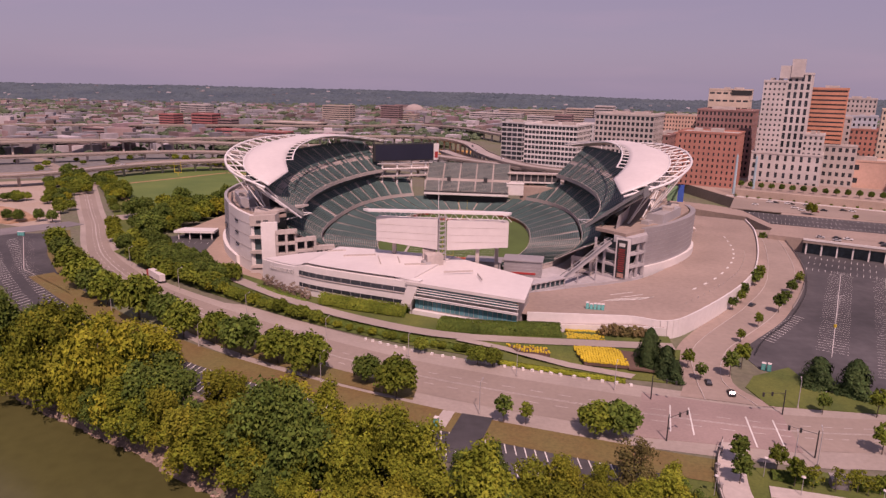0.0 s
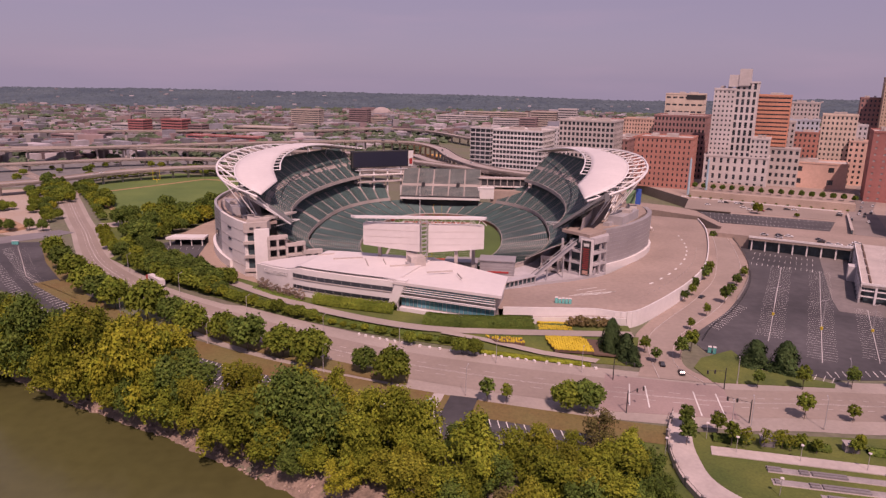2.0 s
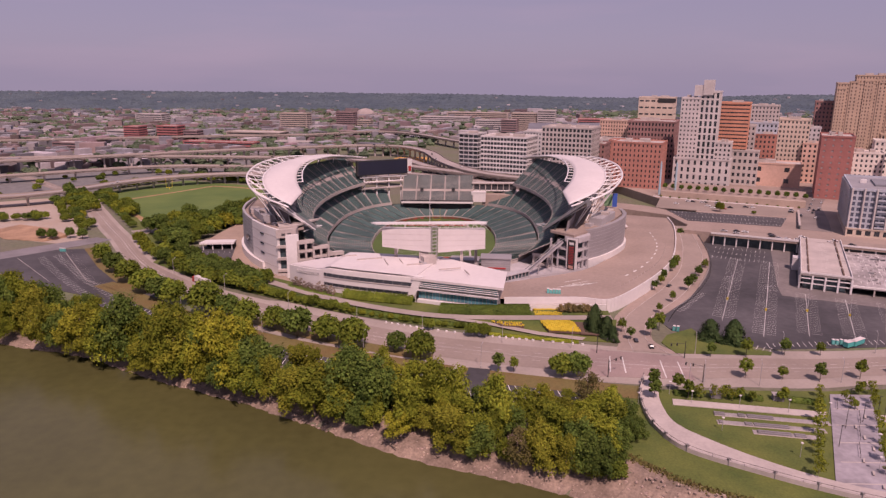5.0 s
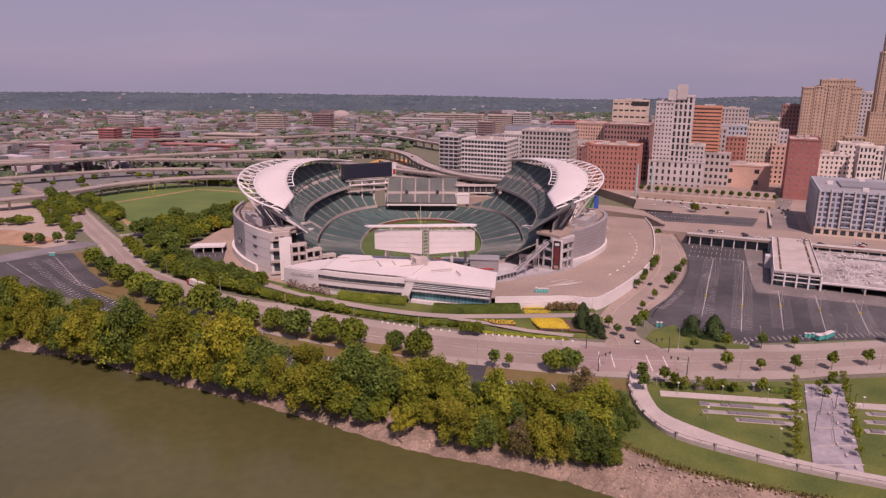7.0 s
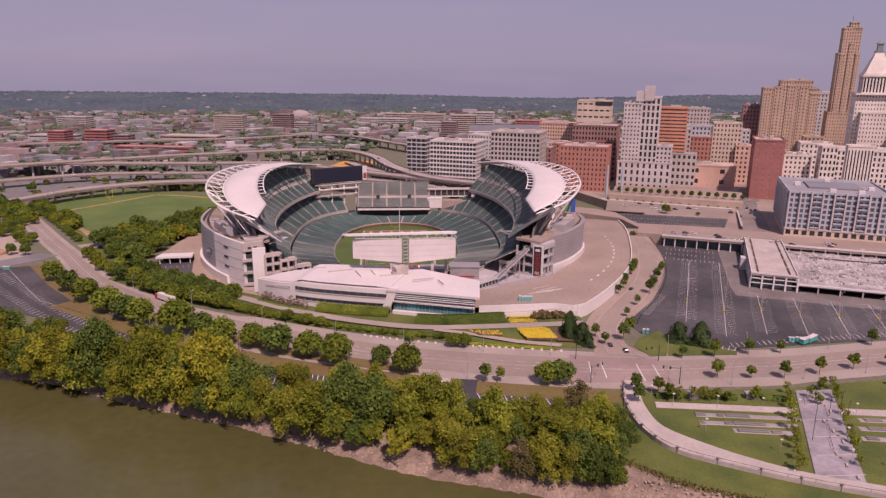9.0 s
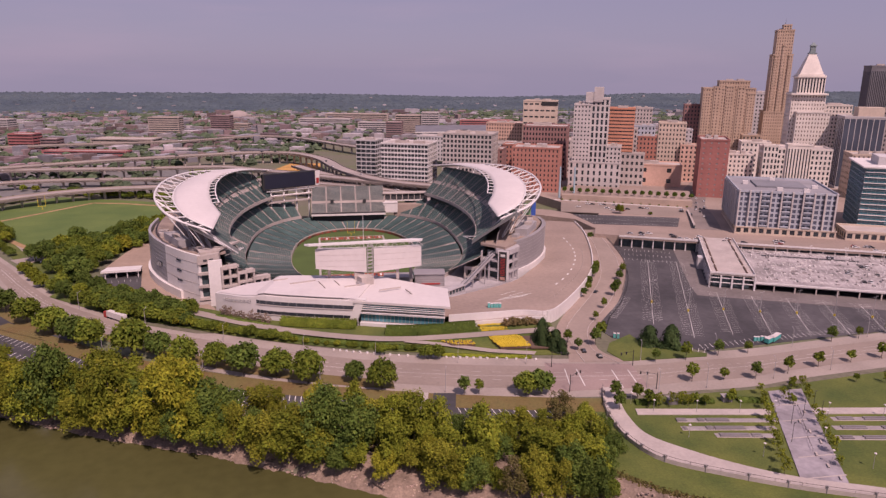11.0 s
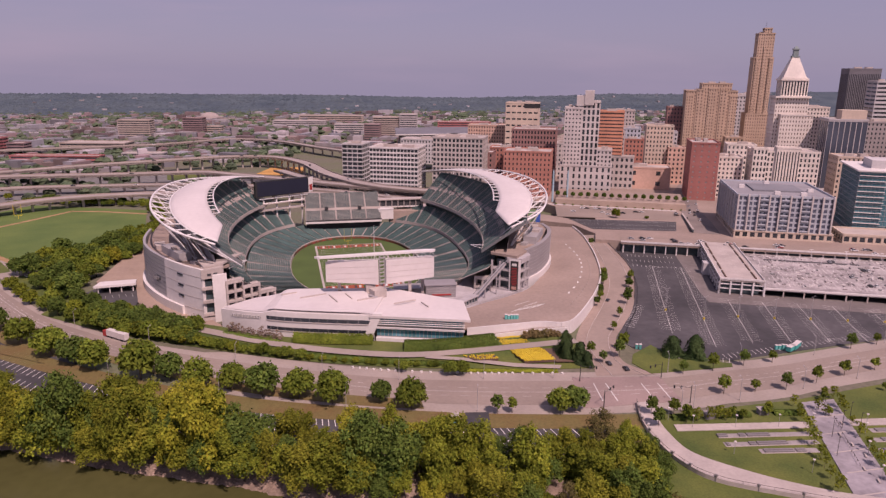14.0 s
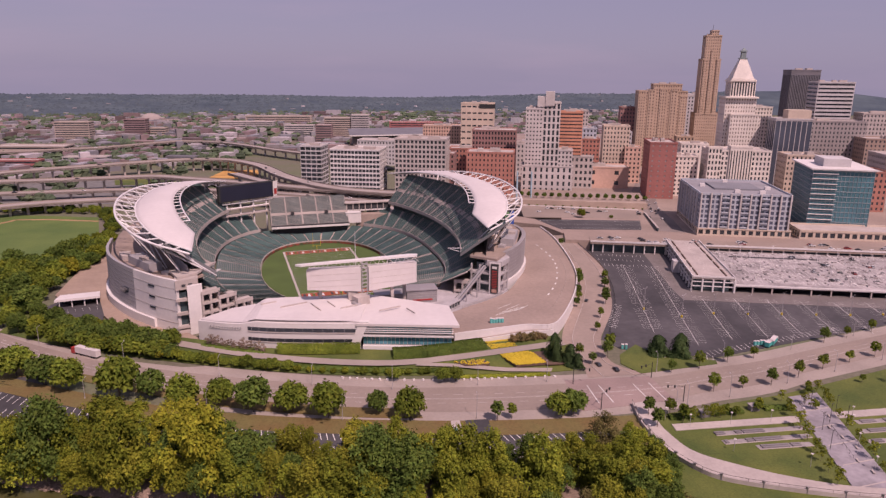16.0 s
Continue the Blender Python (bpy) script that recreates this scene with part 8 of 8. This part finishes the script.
for i in range(13000):
    y = 300 + 1500 * rnd.random() ** 1.05
    x = rnd.uniform(-1.0, 0.8) * (y + 520)
    if (y < 760 and x > -40) or (-360 < x < -150 and y < 285) or (-130 < x < -30 and 370 < y < 520):
        continue
    if y < 620 and rnd.random() < 0.62:
        continue
    if noise.noise(Vector((x * 0.006, y * 0.004, 3.3))) < -0.08 and rnd.random() < 0.8:
        continue
    s = rnd.uniform(3.5, 8.5)
    for k in range(2):
        c = Vector((x + rnd.uniform(-s, s), y + rnd.uniform(-s, s), 0))
        if y < 720:
            q = s * rnd.uniform(0.75, 1.05)
            ring = [c + Vector((q * g * rnd.uniform(0.8, 1.15) * math.cos(1.047 * i_ + h_), q * g * rnd.uniform(0.8, 1.15) * math.sin(1.047 * i_ + h_), q * h_)) for g, h_ in ((0.75, 0.0), (1.0, 0.55), (0.62, 1.05)) for i_ in range(6)] + [c + Vector((0, 0, q * 1.25))]
            f.add(ring, [(r_ * 6 + i_, r_ * 6 + (i_ + 1) % 6, r_ * 6 + 6 + (i_ + 1) % 6, r_ * 6 + 6 + i_) for r_ in range(2) for i_ in range(6)] + [(12 + i_, 12 + (i_ + 1) % 6, 18) for i_ in range(6)])
            continue
        c.z = s * 0.55
        f.add([c + Vector((s * rnd.uniform(0.7, 1.2), 0, 0)), c + Vector((0, s * rnd.uniform(0.7, 1.2), 0)), c - Vector((s * rnd.uniform(0.7, 1.2), 0, 0)), c - Vector((0, s * rnd.uniform(0.7, 1.2), 0)), c + Vector((rnd.uniform(-1, 1), rnd.uniform(-1, 1), s * 0.6)), c - Vector((0, 0, s * 0.6))], ((0, 1, 4), (1, 2, 4), (2, 3, 4), (3, 0, 4), (1, 0, 5), (2, 1, 5), (3, 2, 5), (0, 3, 5)))
tagged(part("far_trees", f, M_FARTREE), "scattered far city trees", "trees", kind="stuff")

CREST = ([-2600, -1095, -310, 122, 583, 951, 1233, 1583, 2295, 2400], [1.3, 1.18, 1.02, 0.9, 0.62, 0.8, 1.2, 1.16, 1.6, 1.6])
hill = Mesh()
NX, NY = 150, 16
for j in range(NY + 1):
    for i in range(NX + 1):
        x = -2600 + 5000 * i / NX
        v = j / NY
        y = 1560 + 800 * v - 0.00006 * (x + 100) ** 2
        e = 35 * float(np.interp(x, *CREST)) * (3 * v * v - 2 * v * v * v) * (1 + 0.10 * noise.noise(Vector((x * 0.0022, 2.0, 0.5))) + 0.05 * noise.noise(Vector((x * 0.012, y * 0.01, 0.0)))) - 3 + 4
        hill.v.append((x, y, e if v < 1 else e))
for j in range(NY):
    for i in range(NX):
        q = j * (NX + 1) + i
        hill.f.append((q, q + 1, q + NX + 2, q + NX + 1))
# Woods coloured bluer than leaves: distance haze is in the base colour
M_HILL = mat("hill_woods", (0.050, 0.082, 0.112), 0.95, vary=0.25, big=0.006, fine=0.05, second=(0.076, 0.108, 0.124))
ground_piece("backdrop_hills", hill, M_HILL, "long wooded hills on the horizon, tinted with blue haze", "hills")

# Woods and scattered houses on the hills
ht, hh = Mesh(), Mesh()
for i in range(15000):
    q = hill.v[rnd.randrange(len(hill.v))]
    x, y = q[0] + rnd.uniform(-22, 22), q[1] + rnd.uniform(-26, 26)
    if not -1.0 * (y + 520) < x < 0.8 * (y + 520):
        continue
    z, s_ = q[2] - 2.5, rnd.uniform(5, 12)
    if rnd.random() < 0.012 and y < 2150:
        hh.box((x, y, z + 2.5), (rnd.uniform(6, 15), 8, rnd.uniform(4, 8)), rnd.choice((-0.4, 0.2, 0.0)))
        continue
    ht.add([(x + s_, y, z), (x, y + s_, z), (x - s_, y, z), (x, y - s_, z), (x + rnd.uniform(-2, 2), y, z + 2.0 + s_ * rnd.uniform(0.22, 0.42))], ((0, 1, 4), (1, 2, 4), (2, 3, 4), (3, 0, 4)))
# Hill trees share the blue haze tint in their colour
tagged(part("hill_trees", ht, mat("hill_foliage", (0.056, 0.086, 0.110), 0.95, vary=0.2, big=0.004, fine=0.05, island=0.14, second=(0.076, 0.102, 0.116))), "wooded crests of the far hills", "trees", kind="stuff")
tagged(part("hill_houses", hh, FARM[0]), "scattered pale houses on the far hills", "houses", kind="stuff")

# ---- street furniture ----
lf = thing("lot_fence", "low dark rail fence along the car park edge", "fence")
LF = smooth_line([(112, -148), (120, -133), (138, -107.5), (157.5, -71), (169.5, -40)], 7)
for z in (0.75, 1.35):
    part("rail", Mesh().line([(*q, z) for q in LF], 0.07, 4), M_BLACK, lf)
for q in LF:
    part("post", Mesh().box((*q, 0.75), (0.14, 0.14, 1.4)), M_BLACK, lf)
rq = random.Random(42)


def lamp(h=9.0, arm=2.2, label="slim grey street lamp with one arm", group="street lamps", heads=1):
    t = thing("street_lamp", label, "street lamp", group)
    part("pole", Mesh().tube((0, 0, 0), (0, 0, h), 0.13, 0.08, 7), M_SILVER, t)
    part("base", Mesh().tube((0, 0, 0), (0, 0, 0.7), 0.28, 0.24, 8), M_CONC, t)
    for k in range(heads):
        sg_ = 1 - 2 * k
        part("arm", Mesh().tube((0, 0, h - 0.2), (sg_ * arm, 0, h + 0.2), 0.07, 0.05, 5), M_SILVER, t)
        part("head", Mesh().box((sg_ * arm, 0, h + 0.2), (0.8, 0.3, 0.16)), M_SILVER, t)
    return t


def lay(proto, spots, z=0.2, turn=0.0):
    for x, y in spots:
        plant(proto, x, y, z, 1.0, turn)


LAMP = lamp()
lay(LAMP, [(99, -220), (105, -219), (127, -217), (160, -213), (190, -209), (222, -205), (255, -201), (-6, -172), (-38, -159), (-76, -139), (-118, -112), (-160, -80), (30, -178), (60, -183), (-30, -192), (20, -205), (-80, -171), (-128, -146), (112, -187), (150, -184), (190, -183), (235, -177)], 0.2, 1.3)
PLAMP = lamp(12.0, 1.6, "tall two-armed car park lamp on a yellow base", "car park lamps", 2)
part("guard", Mesh().tube((0, 0, 0), (0, 0, 1.1), 0.5, 0.5, 8), M_YELLOW, PLAMP, "yellow concrete guard")
for k, (top, bot) in enumerate(ROWS_E):
    for f in (0.72,) if k < 2 else (0.45,):
        p = top.lerp(bot, f)
        plant(PLAMP, p[0], p[1], 0.2, 1.0, 0.4)
PK = thing("park_lamp", "short park lamp with a white disc head", "park lamp", "park lamps")
part("pole", Mesh().tube((0, 0, 0), (0, 0, 5.0), 0.09, 0.07, 6), M_SILVER, PK)
part("head", Mesh().tube((0, 0, 5.0), (0, 0, 5.2), 0.5, 0.42, 10), M_ROOFW, PK)
lay(PK, [(100, -252.5), (118.6, -268), (96, -233), (112, -236), (128, -239), (141, -241), (160, -246), (180, -250), (150, -280), (170, -288), (90, -226), (76, -236), (146, -262), (138, -276), (156, -250)], 0.3)


def signal(x, y, turn):
    t = thing("traffic_signal", "dark mast-arm traffic signal at the crossing", "traffic signal", "traffic signals", at=(x, y, 0.2))
    part("pole", Mesh().tube((0, 0, 0), (0, 0, 7.6), 0.2, 0.14, 7), M_BLACK, t)
    w = Vector((math.cos(turn), math.sin(turn)))
    part("mast_arm", Mesh().tube((0, 0, 6.6), (w[0] * 7, w[1] * 7, 7.1), 0.08, 0.05, 6), M_BLACK, t)
    for d in (4.0, 6.7):
        part("signal_head", Mesh().box((w[0] * d, w[1] * d, 6.6), (0.45, 0.45, 1.2)), M_BLACK, t)
    return t


signal(70, -188, -0.3)
signal(106, -192, 3.4)
signal(70, -212, 0.6)
signal(106, -215, 2.8)

TOI = thing("portable_toilet", "teal plastic portable toilet with white roof", "toilet", "portable toilets")
part("cabin", Mesh().box((0, 0, 1.1), (1.15, 1.15, 2.2)), M_TEALP, TOI)
part("roof", Mesh().prism([(-0.6, -0.6), (0.6, -0.6), (0.6, 0.6), (-0.6, 0.6)], 2.2, [2.3, 2.3, 2.45, 2.45]), M_ROOFW, TOI)
part("door", Mesh().box((0, -0.59, 1.05), (0.75, 0.05, 1.9)), mat("pale_teal_plastic", (0.10, 0.40, 0.37), 0.6), TOI)
for k in range(2):
    plant(TOI, 111 + 1.5 * k, -160 - 0.8 * k, 0.2, 1.0, -0.5)
for k in range(4):
    plant(TOI, 177 + 1.6 * k, -173.5 - 0.3 * k, 0.2, 1.0, -0.2)
for k in range(5):
    plant(TOI, 56.2 + 1.45 * k, -124.4 - 0.15 * k, 6.05, 1.0, -0.1)
plant(TOI, 8.8, -213.4, 0.37, 1.0, -0.3)
for k in range(3):
    plant(TOI, -257 + 1.4 * k, -32, 0.25, 1.0, 0.3)
for x, y, an, L in ((187, -174.5, 0.6, 8), (182, -177, 0.5, 5)):
    t = thing("site_trailer", "white and teal equipment trailer at the car park edge", "trailer", "trailers", at=(x, y, 0.2))
    part("body", Mesh().box((0, 0, 1.7), (L, 2.2, 2.2), an), M_TEALP, t)
    part("roof", Mesh().box((0, 0, 2.86), (L + 0.2, 2.4, 0.14), an), M_ROOFW, t)
    w = Vector((math.cos(an), math.sin(an)))
    for d in (-1, 1):
        part("wheel", Mesh().tube((w[0] * d - w[1] * -0.9, w[1] * d + w[0] * -0.9, 0.35), (w[0] * d - w[1] * 0.9, w[1] * d + w[0] * 0.9, 0.35), 0.35, k=8), M_TYRE, t)
TENT = thing("tent", "small white peaked tent in the service yard", "tent", "yard tents")
part("canvas", Mesh().add([(-2, -2, 2.4), (2, -2, 2.4), (2, 2, 2.4), (-2, 2, 2.4), (0, 0, 4.0)], ((0, 1, 4), (1, 2, 4), (2, 3, 4), (3, 0, 4))), M_ROOFW, TENT)
for x in (-1.9, 1.9):
    for y in (-1.9, 1.9):
        part("leg", Mesh().tube((x, y, 0), (x, y, 2.4), 0.06, k=5), M_STEEL, TENT)
lay(TENT, [(98, -8), (130, 30)], 5.7)

# Low hedge with white boundary stones on the stadium side of the road
hedge([(24, -168.5), (44, -173), (64, -177)], 0.9, M_LEAF[0], "low clipped hedge along the pavement", 1400, 1.3, 0.3)
hedge([tuple(p) for p in offset(SLOPE_S, 3.2)[24:]], 1.2, M_LEAF[3], "low dark hedge across the lawn", 1800, 1.8, 0.9)
STONE = tagged(part("boundary_stone", Mesh().prism([(-0.5, -0.4), (0.5, -0.4), (0.5, 0.4), (-0.5, 0.4)], 0, 0.7), M_WHITE), "white boundary stone beside the pavement", "stone", "boundary stones")
SE = offset(ROAD_N, 3.2)
for p, q in zip(SE, SE[1:]):
    n_ = int((q - p).length / 3)
    if -28 < p[0] < 66:
        for k in range(n_):
            r = p.lerp(q, k / n_)
            plant(STONE, r[0], r[1], 0.08, 1.0, rq.uniform(0, 3))

# Benches and planters on the granite stair, bollards along the plaza edge
BN = thing("bench", "pale stone park bench on the promenade", "bench", "promenade benches")
part("seat", Mesh().box((0, 0, 0.45), (2.4, 0.6, 0.12)), M_CONC, BN)
for x in (-0.9, 0.9):
    part("leg", Mesh().box((x, 0, 0.2), (0.2, 0.5, 0.42)), M_CONC, BN)
for k in range(9):
    p = Vector((152, -228)).lerp(Vector((128, -284)), k / 8)
    plant(BN, p[0] + 3 + (k % 3) * 2, p[1], 0.5, 1.0, 1.1)
for k in range(5):
    p = Vector((155, -230)).lerp(Vector((129, -288)), (k + 0.5) / 5)
    ground_piece("stair_joint", Mesh().box((p[0], p[1], 0.47), (14, 0.5, 0.12), 0.0), M_CONC, "pale band across the granite stair", "pavement")
BOL = tagged(part("bollard", Mesh().tube((0, 0, 0), (0, 0, 1.0), 0.14, 0.12, 8), M_CONC), "short concrete plaza bollard", "bollard", "plaza bollards")
for k in range(22):
    p = Vector((100, -112)).lerp(Vector((150, -18)), k / 21) + Vector((7 * math.sin(math.pi * k / 21), 0))
    plant(BOL, p[0] - 4, p[1], 6.02, 1.0, 0)
